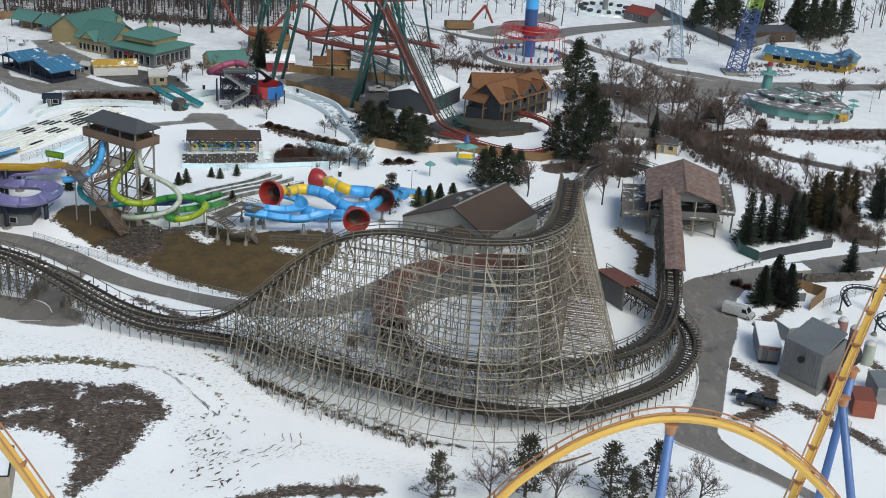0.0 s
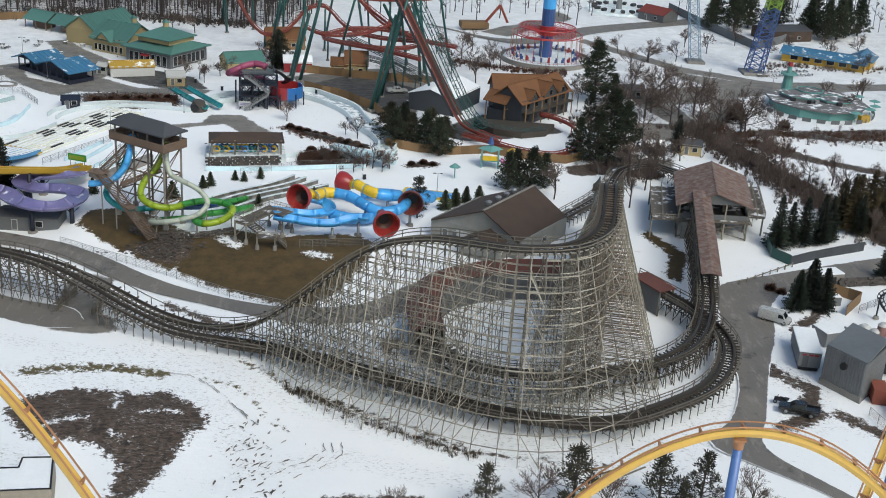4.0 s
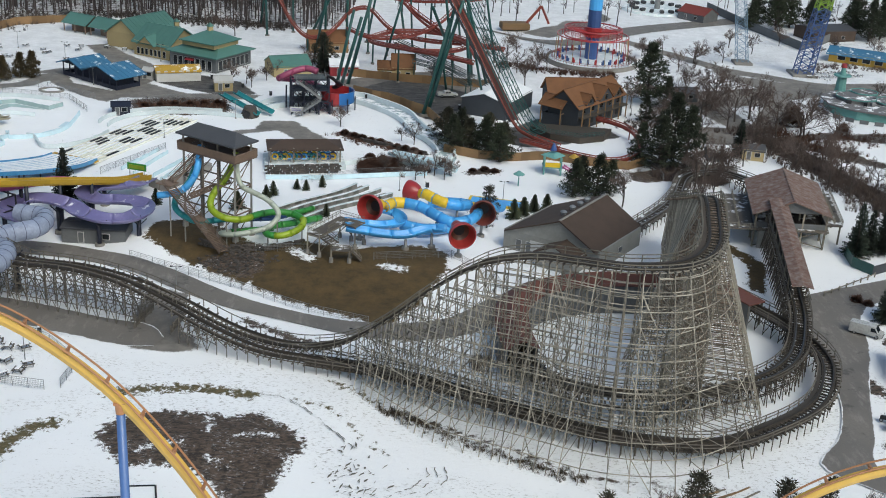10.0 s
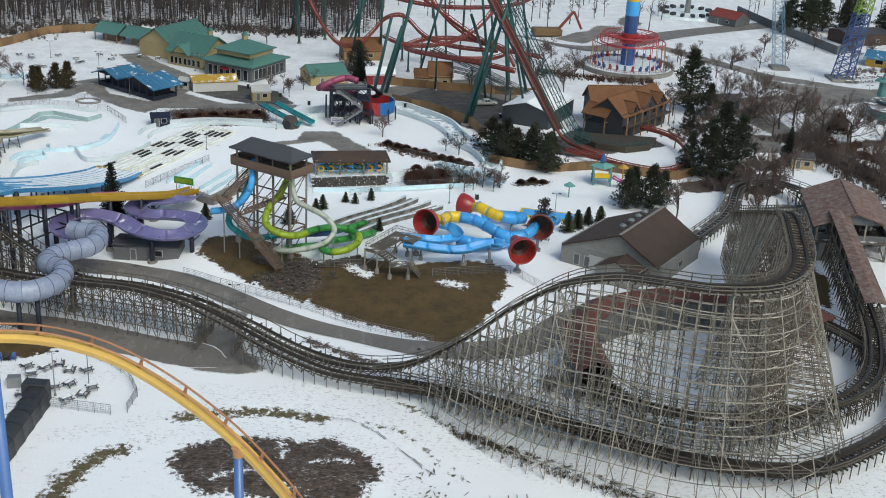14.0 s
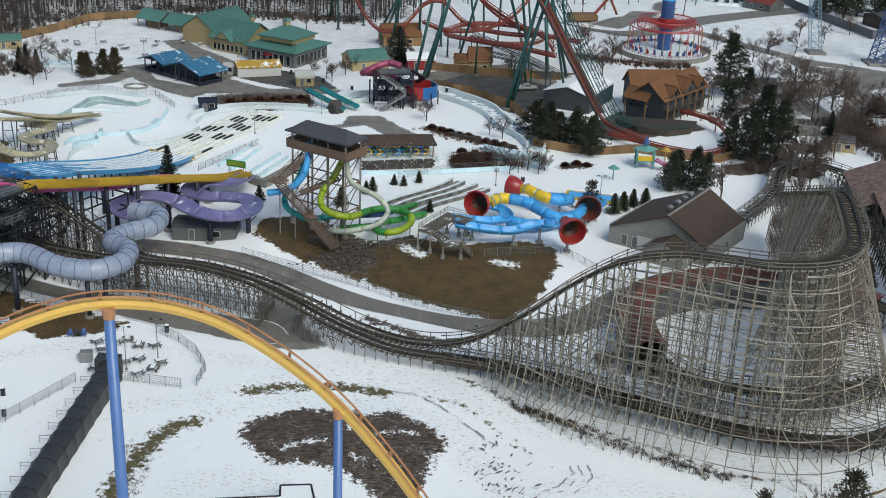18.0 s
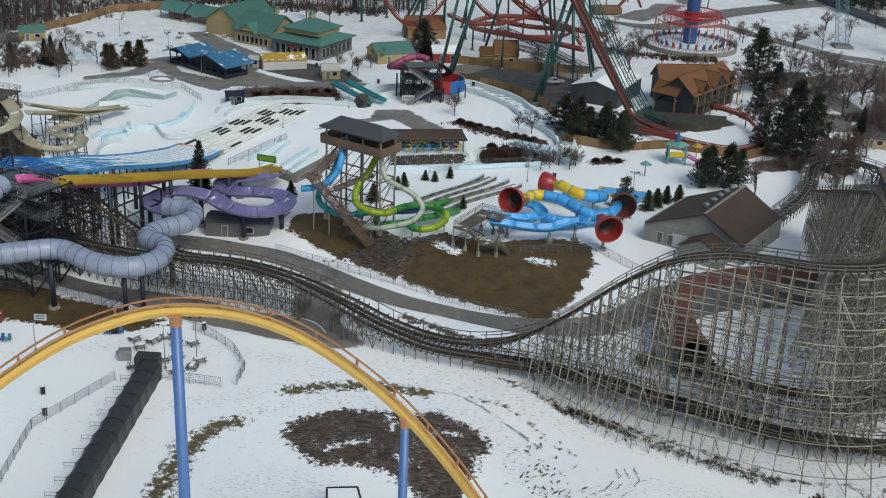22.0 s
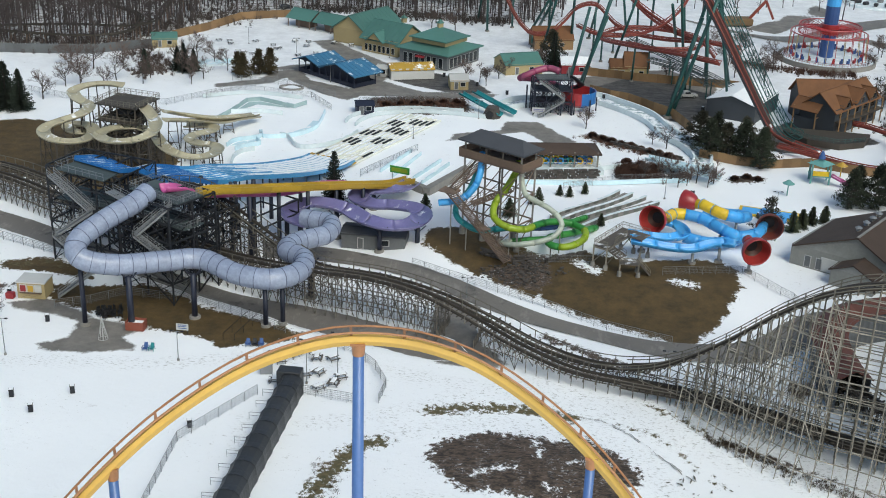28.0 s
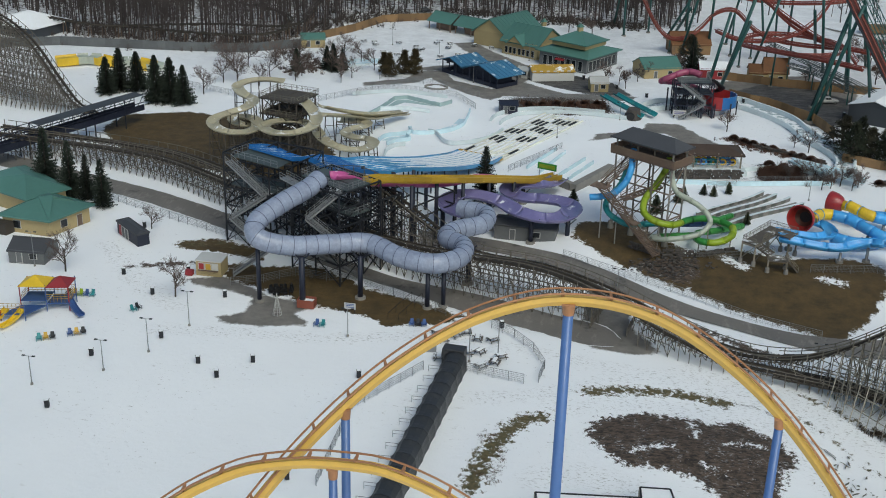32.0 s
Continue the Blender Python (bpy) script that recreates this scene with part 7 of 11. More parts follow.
for x, y, z, l, w, h, a, m, n, lb in ((69.8, 153.0, 0, 4.8, 3.2, 2.7, 80, BRICK_RED, "shipping_container", "brick red shipping container in the yard"), (67.6, 158.2, 0, 3.6, 2.2, 2.4, 80, BRICK_RED, "shipping_container", "brick red shipping container in the yard"), (74.4, 158, 0, 6.1, 2.5, 2.6, 84, STEEL_SHEET, "shipping_container", "grey ribbed container beside the red one"),
                                      (66.6, 178.0, 0, 4.4, 4.0, 2.4, 20, GALV, "generator_box", "grey steel plant box with fans"), (70.4, 177.6, 0, 2.4, 2.0, 2.8, 20, GALV, "generator_box", "grey steel plant box with fans"), (72.6, 193.2, 0, 1.9, 1.6, 1.7, 5, GALV, "utility_box", "grey utility box beside the fence")):
    cb = thing(n, (x, y, z), lb, "container")
    part("body", B().box((x, y, z + h / 2), (l, w, h), a, 0.06), m, cb)
    rb = B()
    ca, sa = math.cos(radians(a)), math.sin(radians(a))
    for i in range(int(l / 0.5)):
        t = -l / 2 + 0.3 + i * 0.5
        for sg in (-1, 1):
            rb.box((x + t * ca - sg * (w / 2) * sa, y + t * sa + sg * (w / 2) * ca, z + h / 2), (0.18, 0.08, h * 0.86), a)
    part("corrugation", rb, m, cb)
    part("lid", B().box((x, y, z + h + 0.04), (l * 0.98, w * 0.98, 0.08), a), SNOW if m is GALV else m, cb)
single("black_dish", B().cone((72.4, 167.4, 2.2), (71.8, 166.4, 3.0), 2.3, 1.6, 20), BLACK, (72.4, 167.4, 1.8), "large black plastic dish on a stand", "dish")
single("dish_stand", B().beam((72.2, 167.2, -0.1), (72.2, 167.0, 2.3), 0.5).beam((71, 167.2, 0.05), (73.4, 167.2, 0.05), 0.3), DARK_STEEL, (72.2, 167.2, 0), "dark steel stand below the dish", "stand")


# ---- far coaster, towers and rides ----
dive = thing("red_steel_coaster", (-15, 340, 0), "coral red steel coaster on dark teal columns", "roller coaster")


def pipe_track(owner, course, rail_mat, spine_mat, g=0.65, r=0.15, spine=0.42, drop=0.75, step=1.4):
    pts = spline(course, step)
    sd = sides(pts)
    part("spine", B().tube([p - Vector((0, 0, drop)) for p in pts], spine, 8), spine_mat, owner, smooth=True)
    for k in (-1, 1):
        part("rail", B().tube([p + s * g * k for p, s in zip(pts, sd)], r, 6), rail_mat, owner, smooth=True)
    t = B()
    for p, s in zip(pts, sd):
        for k in (-1, 1):
            t.beam(p - Vector((0, 0, drop)), p + s * g * k, 0.14)
    tagged(part("cross_tie", t, rail_mat, owner, "cross ties between the rails"), kind="stuff")
    return pts


pipe_track(dive, [(18, 281, 1.6), (11, 287.6, 2.4), (7.6, 290.6, 4.6), (1.6, 296, 14.4), (-3.5, 301, 22.9), (-8.8, 306, 31.5), (-15, 312, 42)], CORAL, RUST_IN, 0.9, 0.16, 0.4)
lift_floor = spline([(7.6, 290.6, 4.6), (1.6, 296, 14.4), (-3.5, 301, 22.9), (-8.8, 306, 31.5), (-15, 312, 42)], 1.4)
lift_sides = sides(lift_floor)
part("lift_planking", B().sweep([p - Vector((0, 0, 0.14)) for p in lift_floor], [(-0.78, -0.06), (0.78, -0.06), (0.78, 0.06), (-0.78, 0.06)]), LIFT_DARK, dive, "dark red lift planking with chain trough")
for k in (-1.55, 1.55):
    part("lift_stair", B().sweep([p + s * k - Vector((0, 0, 0.3)) for p, s in zip(lift_floor, lift_sides)], [(-0.4, -0.05), (0.4, -0.05), (0.4, 0.05), (-0.4, 0.05)]), DARK_STEEL if k < 0 else LIFT_DARK, dive, "narrow service stair beside the lift")
steel_lift = spline([(14.5, 287, 2.6), (11.2, 290, 4.4), (5.4, 296.5, 14), (0.6, 302, 22.6), (-4.6, 307.6, 31.4), (-10, 313, 42)], 2.2)
sdv = sides(steel_lift)
lf = B()
for k in (-1.1, 1.1):
    for dz in (0, 1.6):
        lf.tube([p + s * k + Vector((0, 0, dz)) for p, s in zip(steel_lift, sdv)], 0.11, 6)
for i, (p, s) in enumerate(zip(steel_lift, sdv)):
    for k in (-1.1, 1.1):
        lf.beam(p + s * k, p + s * k + Vector((0, 0, 1.6)), 0.09)
        if i + 1 < len(steel_lift):
            lf.beam(p + s * k, steel_lift[i + 1] + s * k + Vector((0, 0, 1.6)), 0.07)
    lf.beam(p - s * 1.1, p + s * 1.1, 0.12)
for k in (-2.4, -3.6):
    lf.tube([p + s * k for p, s in zip(steel_lift, sdv)], 0.13, 6)
for i, (p, s) in enumerate(zip(steel_lift, sdv)):
    lf.beam(p - s * 2.4, p - s * 3.6, 0.10)
part("lift_truss", lf, GREEN_STEEL, dive, "dark teal lattice lift truss")
pipe_track(dive, [(-2, 316, 13), (-12, 326, 12.6), (-22, 338, 11.2), (-30, 352, 9.4), (-30.4, 362, 8.6), (-24, 374, 8.2), (-14, 377, 8), (-4, 371, 8), (-1, 360, 8.2), (-6, 350, 8.4), (-16, 347, 8.6), (-24, 352, 8.8)], CORAL, CORAL)
pipe_track(dive, [(-64, 384, 24), (-60, 376.5, 16.3), (-55.4, 375, 8.8), (-50.8, 374, 5.2), (-45.4, 374, 6), (-41.6, 375.5, 9), (-37.6, 376.5, 13.4), (-32, 376.5, 14.4), (-26, 374, 9.6), (-20, 371.5, 7.4), (-12, 368, 7), (-3, 364, 7.6)], CORAL, CORAL)
pipe_track(dive, [(-46, 402, 26), (-36, 396, 22), (-26, 388, 18), (-16, 377, 13), (-8, 366, 10), (-2, 352, 10), (0, 340, 9)], CORAL, CORAL)
pipe_track(dive, [(-60, 420, 18), (-40, 414, 14), (-20, 408, 12), (2, 404, 14), (14, 412, 17)], CORAL, CORAL)
pipe_track(dive, [(-34, 404, 30), (-27, 392, 22), (-19, 380, 14), (-10, 369, 9.6), (0, 360, 8.6), (9, 352, 9)], CORAL, CORAL)
pipe_track(dive, [(4, 410, 30), (0, 396, 22), (-5, 382, 15), (-12, 370, 11), (-21, 360, 9.6), (-31, 356, 10), (-38, 362, 11)], CORAL, CORAL)
pipe_track(dive, [(9, 284.5, 1.8), (15.9, 278.3, 2.0), (22.5, 273, 2.0), (30.0, 270.4, 2.1), (36, 275.5, 2.4), (38.2, 285, 2.6), (37.4, 294, 3.0), (33.4, 299.6, 3.2), (30, 302, 3.2)], CORAL, CORAL)
for base, top, r in (((-36.1, 334.7), (-29.6, 330, 27), 0.55), ((-13.8, 307.6), (-6.2, 303.5, 31), 0.5), ((-12.4, 322), (-7.0, 308, 34), 0.5), ((-65.8, 394.5), (-66.2, 390, 26), 0.4), ((-38.9, 378.2), (-38.6, 374, 26), 0.45), ((-52.1, 395.8), (-40, 392, 24), 0.45), ((-0.1, 353), (-2.6, 348, 24), 0.45), ((-5.5, 362.5), (-10, 357, 30), 0.45), ((-20.5, 400), (-24.8, 396, 26), 0.42), ((4, 330), (-6, 309, 34), 0.45), ((-48, 362), (-42, 356, 30), 0.4), ((-33, 392), (-28, 386, 30), 0.4), ((-18, 386), (-20, 380, 30), 0.35), ((-58, 402), (-58, 398, 28), 0.35), ((-2, 396), (-6, 390, 28), 0.4), ((8, 372), (2, 366, 30), 0.4), ((-27, 356), (-20, 352, 28), 0.4), ((2, 318), (-5, 306, 29), 0.35), ((-22, 341), (-22, 338, 10.4), 0.3), ((-30, 362), (-30, 362, 7.6), 0.3), ((-14, 377), (-14, 377, 7.2), 0.3), ((-6, 350), (-6, 350, 7.6), 0.3), ((-50.8, 374), (-50.8, 374, 4.4), 0.3), ((-26, 374), (-26, 374, 8.6), 0.3), ((-46, 384), (-46, 384, 25), 0.4), ((-32, 376), (-32, 376, 13.4), 0.35), ((-12, 410), (-12, 407, 22), 0.4), ((-70, 410), (-66, 404, 26), 0.4), ((-8, 330), (-10, 324, 12), 0.35), ((-38.0, 321.7), (-31.7, 311.0, 24.0), 0.5), ((-5.6, 383.5), (-12.9, 340.7, 22.0), 0.5), ((-14.8, 307.3), (-9.0, 305.8, 26.0), 0.5), ((-1.3, 339.8), (-3.1, 339.0, 18.0), 0.5), ((-50.1, 396.9), (-45.5, 375.4, 14.0), 0.5), ((-39.2, 338.8), (-35.1, 342.2, 20.0), 0.5)):
    part("support_column", B().cone((*base, -0.2), top, r, r * 0.85, 10), GREEN_STEEL, dive, smooth=True, at=(*base, 0))
    part("footing", B().cone((*base, -0.2), (*base, 0.4), r * 2, r * 1.8, 10), CONCRETE, dive, at=(*base, 0))
for x, y, z in ((15.9, 278.3, 1.4), (22.5, 273, 1.4), (36, 275.5, 1.8), (38.2, 285, 2.0), (37.4, 294, 2.4)):
    part("support_column", B().beam((x, y, -0.2), (x, y, z), 0.25), CORAL, dive, at=(x, y, 0))

catwalk = B()
for line in ([(-23.1, 352.7, 9.0), (-15.8, 346.0, 7.5), (-8.1, 337.7, 6.0), (-0.0, 327.6, 4.5), (7.3, 314.8, 3.0)], [(-17.4, 345.0, 5.0), (-9.5, 338.9, 4.5), (-1.8, 324.3, 4.0)]):
    cw = spline(line, 2.0)
    cs = sides(cw)
    for k in (-1.0, 0.0, 1.0):
        for dz in (0, 1.1):
            catwalk.tube([p + s * k + Vector((0, 0, dz)) for p, s in zip(cw, cs)], 0.12, 5)
    for p, s in zip(cw, cs):
        catwalk.beam(p - s, p + s, 0.14)
        catwalk.beam(p - s, p - s + Vector((0, 0, 1.1)), 0.1)
        catwalk.beam(p + s, p + s + Vector((0, 0, 1.1)), 0.1)
    for p in cw[::4]:
        part("support_column", B().beam((p.x, p.y, -0.1), (p.x, p.y, p.z), 0.3), GREEN_STEEL, dive)
part("catwalk", catwalk, CATWALK, dive, "grey-green steel brake run and catwalk")

dt = thing("drop_tower", (39.4, 381, 0), "tall banded drop tower with red gondola ring", "drop tower")
for z0, z1, m in ((0, 9, STEEL_BLUE), (9, 16.5, STEEL_BLUE), (16.5, 21, BLUE_F), (21, 25, YELLOW_F), (25, 34, RED_F)):
    part("mast_section", B().cone((39.4, 381, z0), (39.4, 381, z1), 2.1, 2.1, 14), m, dt)
part("plaza", B().cone((39.4, 379.5, 0), (39.4, 379.5, 0.9), 14, 13.6, 40), CONCRETE_PALE, dt)
part("plaza_wall", B().sweep([(39.4 + 14.4 * math.cos(t * math.pi / 20), 379.5 + 14.4 * math.sin(t * math.pi / 20), 0.8) for t in range(41)], [(-0.2, -1), (0.2, -1), (0.2, 0.5), (-0.2, 0.5)]), CONCRETE, dt)
ringb = B()
for z in (8.2, 10.6):
    ringb.tube([(39.4 + 9.2 * math.cos(t * math.pi / 16), 381 + 9.2 * math.sin(t * math.pi / 16), z) for t in range(33)], 0.2, 6)
for t in range(32):
    c, s = math.cos(t * math.pi / 16), math.sin(t * math.pi / 16)
    ringb.beam((39.4 + 2.2 * c, 381 + 2.2 * s, 9.6), (39.4 + 9.2 * c, 381 + 9.2 * s, 10.6), 0.14)
    ringb.beam((39.4 + 9.2 * c, 381 + 9.2 * s, 8.2), (39.4 + 9.2 * c, 381 + 9.2 * s, 10.6), 0.1)
    ringb.beam((39.4 + 2.2 * c, 381 + 2.2 * s, 8.6), (39.4 + 9.2 * c, 381 + 9.2 * s, 8.2), 0.1)
part("gondola_ring", ringb, RED_F, dt, "red steel gondola ring")
for t in range(28):
    c, s = math.cos(t * math.pi / 14), math.sin(t * math.pi / 14)
    part("cage_post", B().beam((39.4 + 11.8 * c, 380.5 + 11.8 * s, 0.9), (39.4 + 11.4 * c, 380.8 + 11.4 * s, 8.4), 0.16), RED_F if t % 2 else CREAM_WALL, dt)
part("cage_ring", B().tube([(39.4 + 11.4 * math.cos(t * math.pi / 16), 380.8 + 11.4 * math.sin(t * math.pi / 16), 8.4) for t in range(33)], 0.18, 6), RED_F, dt)
part("hub", B().cone((39.4, 381, 8), (39.4, 381, 11), 2.8, 2.8, 20), RED_F, dt)
for t in range(28):
    c, s = math.cos(t * math.pi / 14), math.sin(t * math.pi / 14)
    b = B().box((39.4 + 10.6 * c, 381 + 10.6 * s, 1.6), (0.7, 0.7, 1.0), math.degrees(t * math.pi / 14), 0.08)
    b.box((39.4 + 10.95 * c, 381 + 10.95 * s, 2.3), (0.15, 0.7, 0.9), math.degrees(t * math.pi / 14))
    part("seat", b, STEEL_BLUE if t % 3 else RED_F, dt, at=(39.4 + 10.6 * c, 381 + 10.6 * s, 1.1))
railing(dt, [(39.4 + 12.8 * math.cos(t * math.pi / 16), 379.5 + 12.8 * math.sin(t * math.pi / 16), 0.9) for t in range(33)], 1.1, RED_F, 1.3)


def mast(name, base, top, w0, w1, mats, label, n=14, leg=0.3, lace=0.16):
    ob = thing(name, (base[0], base[1], 0), label, "tower")
    base, top = Vector((*base, 0)), Vector(top)
    rings = []
    for i in range(n + 1):
        c = base.lerp(top, i / n)
        w = (w0 + (w1 - w0) * i / n) / 2
        rings.append([c + Vector((a * w, b * w, 0)) for a, b in ((-1, -1), (1, -1), (1, 1), (-1, 1))])
    for i in range(n):
        b = B()
        for j in range(4):
            b.beam(rings[i][j], rings[i + 1][j], leg)
            b.beam(rings[i + 1][j], rings[i + 1][(j + 1) % 4], lace)
            b.beam(rings[i][j], rings[i + 1][(j + 1) % 4], lace)
            b.beam(rings[i][(j + 1) % 4], rings[i + 1][j], lace)
        part("lattice_section", b, mats[min(len(mats) - 1, i * len(mats) // n)], ob)
    part("foundation", B().box((base.x, base.y, 0.3), (w0 * 1.6, w0 * 1.6, 0.9), 0, 0.1), CONCRETE, ob)
    return ob


mast("swing_tower", (107, 376.5), (112.8, 376, 42), 5.0, 3.0, [STEEL_BLUE, STEEL_BLUE, STEEL_BLUE, LIME_PAINT, LIME_PAINT, YELLOW_F], "leaning blue and lime lattice ride tower", 18)
mast("swing_tower", (90.6, 388.6), (86, 389, 30), 3.6, 2.6, [SKY_STEEL, SKY_STEEL, SKY_STEEL], "pale blue lattice ride tower", 14, 0.17, 0.08)

fs = thing("food_stand", (138, 395, 0), "long mustard yellow food stand with blue roof", "building")
q = rect((137.0, 396.5), (17.0, -9.4), 27, 8.5)
wall_run(fs, q, 0, 3.0, GOLD_PAINT, 0.3)
gable(fs, q, 3.0, 4.6, BLUE_ROOF, 1.1, GOLD_PAINT)
q2 = rect((150.5, 398), (5, 9), 12, 7)
wall_run(fs, q2, 0, 3.0, GOLD_PAINT, 0.3)
gable(fs, q2, 3.0, 4.8, BLUE_ROOF, 1.0, GOLD_PAINT)
for k in (0.15, 0.3, 0.45, 0.6, 0.75, 0.9):
    opening(fs, q[0], q[1], 1.0, 2.5, k, 2.4)
ROOF_SNOWY = material("grey_felt_roof_with_snow", (0.26, 0.25, 0.255), 0.85, dirt=0.5, big=0.4, snow=0.3)
cf = thing("cafe", (114, 335, 0), "low turquoise round cafe with grey roof decks", "building")
oct_ = [(114 + 13 * math.cos(t * math.pi / 5 + 0.3), 334 + 13 * math.sin(t * math.pi / 5 + 0.3)) for t in range(10)]
wall_run(cf, oct_, 0, 2.4, TURQ, 0.3)
part("roof", B().prism([(114 + (x - 114) * 1.12, 334 + (y - 334) * (1.06 + 0.1 * math.sin(x))) for x, y in oct_], 2.4, 2.8), ROOF_SNOWY, cf)
for c, r, h, z in (((110, 336), 6, 0.9, 2.8), ((119, 333), 5, 0.6, 2.8), ((114, 341), 4, 1.1, 2.8)):
    p8 = [(c[0] + r * math.cos(t * math.pi / 4), c[1] + r * math.sin(t * math.pi / 4)) for t in range(8)]
    part("roof_deck", B().prism(p8, z, z + h), ROOF_SNOWY, cf)
    part("roof_edge", B().sweep([(x, y, z + h) for x, y in p8 + p8[:1]], [(-0.15, -0.15), (0.15, -0.15), (0.15, 0.2), (-0.15, 0.2)]), TURQ, cf)
part("tower", B().cone((109, 347, 0), (109, 347, 7), 1.8, 1.3, 10).cone((109, 347, 7), (109, 347, 9.5), 1.0, 0.5, 10).cone((109, 347, 7), (109, 347, 7.4), 2.6, 2.4, 12), TURQ, cf, "turquoise lantern tower")
part("tower_cap", B().cone((109, 347, 9.5), (109, 347, 10.6), 0.9, 0.7, 10), RED_PAINT, cf)
for x, y in ((127, 326), (130, 330), (132, 336), (129, 341), (121, 321)):
    u = thing("parasol", (x, y, 0), "turquoise fixed steel parasol by the cafe", "parasol", "cafe parasols")
    part("pole", B().beam((x, y, 0), (x, y, 3), 0.12), TURQ, u)
    part("canopy", B().cone((x, y, 2.7), (x, y, 3.3), 1.7, 0.1, 8), TURQ, u)
part("yellow_stand", B().box((124, 322, 1.0), (3, 1.6, 2.0), 20, 0.1), GOLD_PAINT, cf)
for i in range(9):
    part("roof_unit", B().box((106 + 2.1 * i, 331 + 3.4 * math.sin(i * 1.9), 3.3), (1.4, 1.0, 1.0), 31 * i, 0.08), GALV if i % 2 else DARK_STEEL, cf)
for i in range(14):
    a = 3.3 + i * 0.24
    part("rail_panel", B().box((114 + 16.5 * math.cos(a), 334 + 16.5 * math.sin(a), 0.6), (2.4, 0.12, 1.1), math.degrees(a) + 90), GREY_WALL, cf)
cr = thing("swing_carousel", (79, 477, 0), "snowed-in round carousel platform with grey mast", "carousel")
part("platform", B().cone((79, 477, 0), (79, 477, 0.8), 14, 13, 32), CONCRETE_PALE, cr)
part("mast", B().cone((79, 477, 0.8), (79, 477, 9), 1.2, 0.9, 12), GALV, cr)
for t in range(16):
    c, s = math.cos(t * math.pi / 8), math.sin(t * math.pi / 8)
    part("cart", B().box((79 + 10 * c, 477 + 10 * s, 1.5), (2.2, 1.4, 1.2), math.degrees(t * math.pi / 8), 0.2), BLACK_TARP, cr)
hut("far_shed", (92, 462), (7, -8), 12, 9, 3, 5.2, GREY_WALL, CORAL, "far shed with coral red roof", "shed")
hut("far_works", (134, 438), (12, 4), 18, 12, 4, 5, BROWN_ROOF, GREY_ROOF, "far brown works building with flat roof", "building")
wl = thing("grey_screen_wall", (110, 446, 0), "tall grey board screen wall in the snow", "wall")
for a, b in (((101, 485), (108.8, 446.6)), ((108.8, 446.6), (118, 414)), ((118, 414), (130, 426.6)), ((130, 426.6), (161, 467))):
    wall_run(wl, [a, b], 0, 3.0, GREY_WALL, 0.2, "panel", False)
ex = thing("excavator_ride", (20, 420, 0), "tan and orange ride machine in the snow", "ride")
part("body", B().box((18, 424, 1.6), (10, 5, 2.4), 10, 0.3), FENCE_WOOD, ex)
part("boom", B().beam((22, 424, 2.5), (27, 424, 9), 0.9), CORAL, ex)
part("mast", B().beam((27, 424, 9), (30, 423, 3), 0.7), CORAL, ex)

# ---- red and blue bowl slide ----
ROSE = material("faded_rose_fibreglass", (0.44, 0.09, 0.19), 0.4, dirt=0.35, bump=0.04)
bw = thing("bowl_slide", (-42, 305, 0), "red and blue bowl slide on dark steel posts", "water slide")
bc = Vector((-37.4, 309.4, 0))
n = 28
for half, m in ((range(0, 19), RED_F), (range(18, 29), BLUE_LANE)):
    b = B()
    idx_ = list(half)
    prof_r = ((4.5, 5.2), (4.5, 2.2), (3.2, 1.4), (1.2, 1.2), (1.2, 1.4), (3.1, 1.65), (4.3, 2.3), (4.3, 5.2))
    vs = [(bc.x + r * math.cos(2 * math.pi * t / n + 0.85), bc.y + r * math.sin(2 * math.pi * t / n + 0.85), z) for t in idx_ for r, z in prof_r]
    k = len(prof_r)
    b.add(vs, [(i * k + j, (i + 1) * k + j, (i + 1) * k + (j + 1) % k, i * k + (j + 1) % k) for i in range(len(idx_) - 1) for j in range(k)])
    part("bowl_wall", b, m, bw, smooth=False)
for x, y, z in ((-48.4, 304.5, 6.4), (-44.2, 305.4, 7.4), (-41.7, 303.8, 4.4), (-50.6, 308.6, 6.0), (-38.9, 304.4, 3.0)):
    part("post", B().beam((x, y, -0.2), (x, y, z), 0.4), NAVY_STEEL, bw, at=(x, y, 0))
for t in range(7):
    x, y = bc.x + 4.7 * math.cos(t * 0.9), bc.y + 4.7 * math.sin(t * 0.9)
    part("post", B().beam((x, y, -0.2), (x, y, 3.6), 0.32), NAVY_STEEL, bw, at=(x, y, 0))
frame_tower(bw, (-4.8, -1.6, 1.6, 4.8), (-2.8, 0, 2.8), (3.0, 6.0, 8.8), 10, -44.4, 306.6, NAVY_STEEL, 0.28)
for z in (3.0, 6.0):
    part("platform", B().box((-44.4, 306.6, z), (9.2, 5.2, 0.16), 10), DARK_STEEL, bw)
part("platform", B().box((-44.4, 306.6, 8.9), (8.2, 5.4, 0.2), 10), CATWALK, bw)
railing(bw, [(-48.0, 303.2, 9.0), (-40.0, 304.6, 9.0), (-40.8, 309.8, 9.0)], 1.1, GALV, pickets=0.4)
tb = spline([(-42.6, 308.6, 9.9), (-45.2, 309.4, 10.4), (-48.0, 308.8, 9.9), (-50.6, 307.6, 8.9), (-52.4, 308.2, 7.8), (-51.8, 311.4, 7.0), (-48.2, 313.0, 6.4), (-44.0, 312.4, 5.6), (-41.4, 310.8, 4.9)], 0.7)
for i in range(0, len(tb) - 1, 5):
    seg = tb[i : i + 6]
    if len(seg) > 1:
        part("tube_section", B().tube(seg, 0.85, 14, True, tb, i), ROSE, bw, smooth=True)
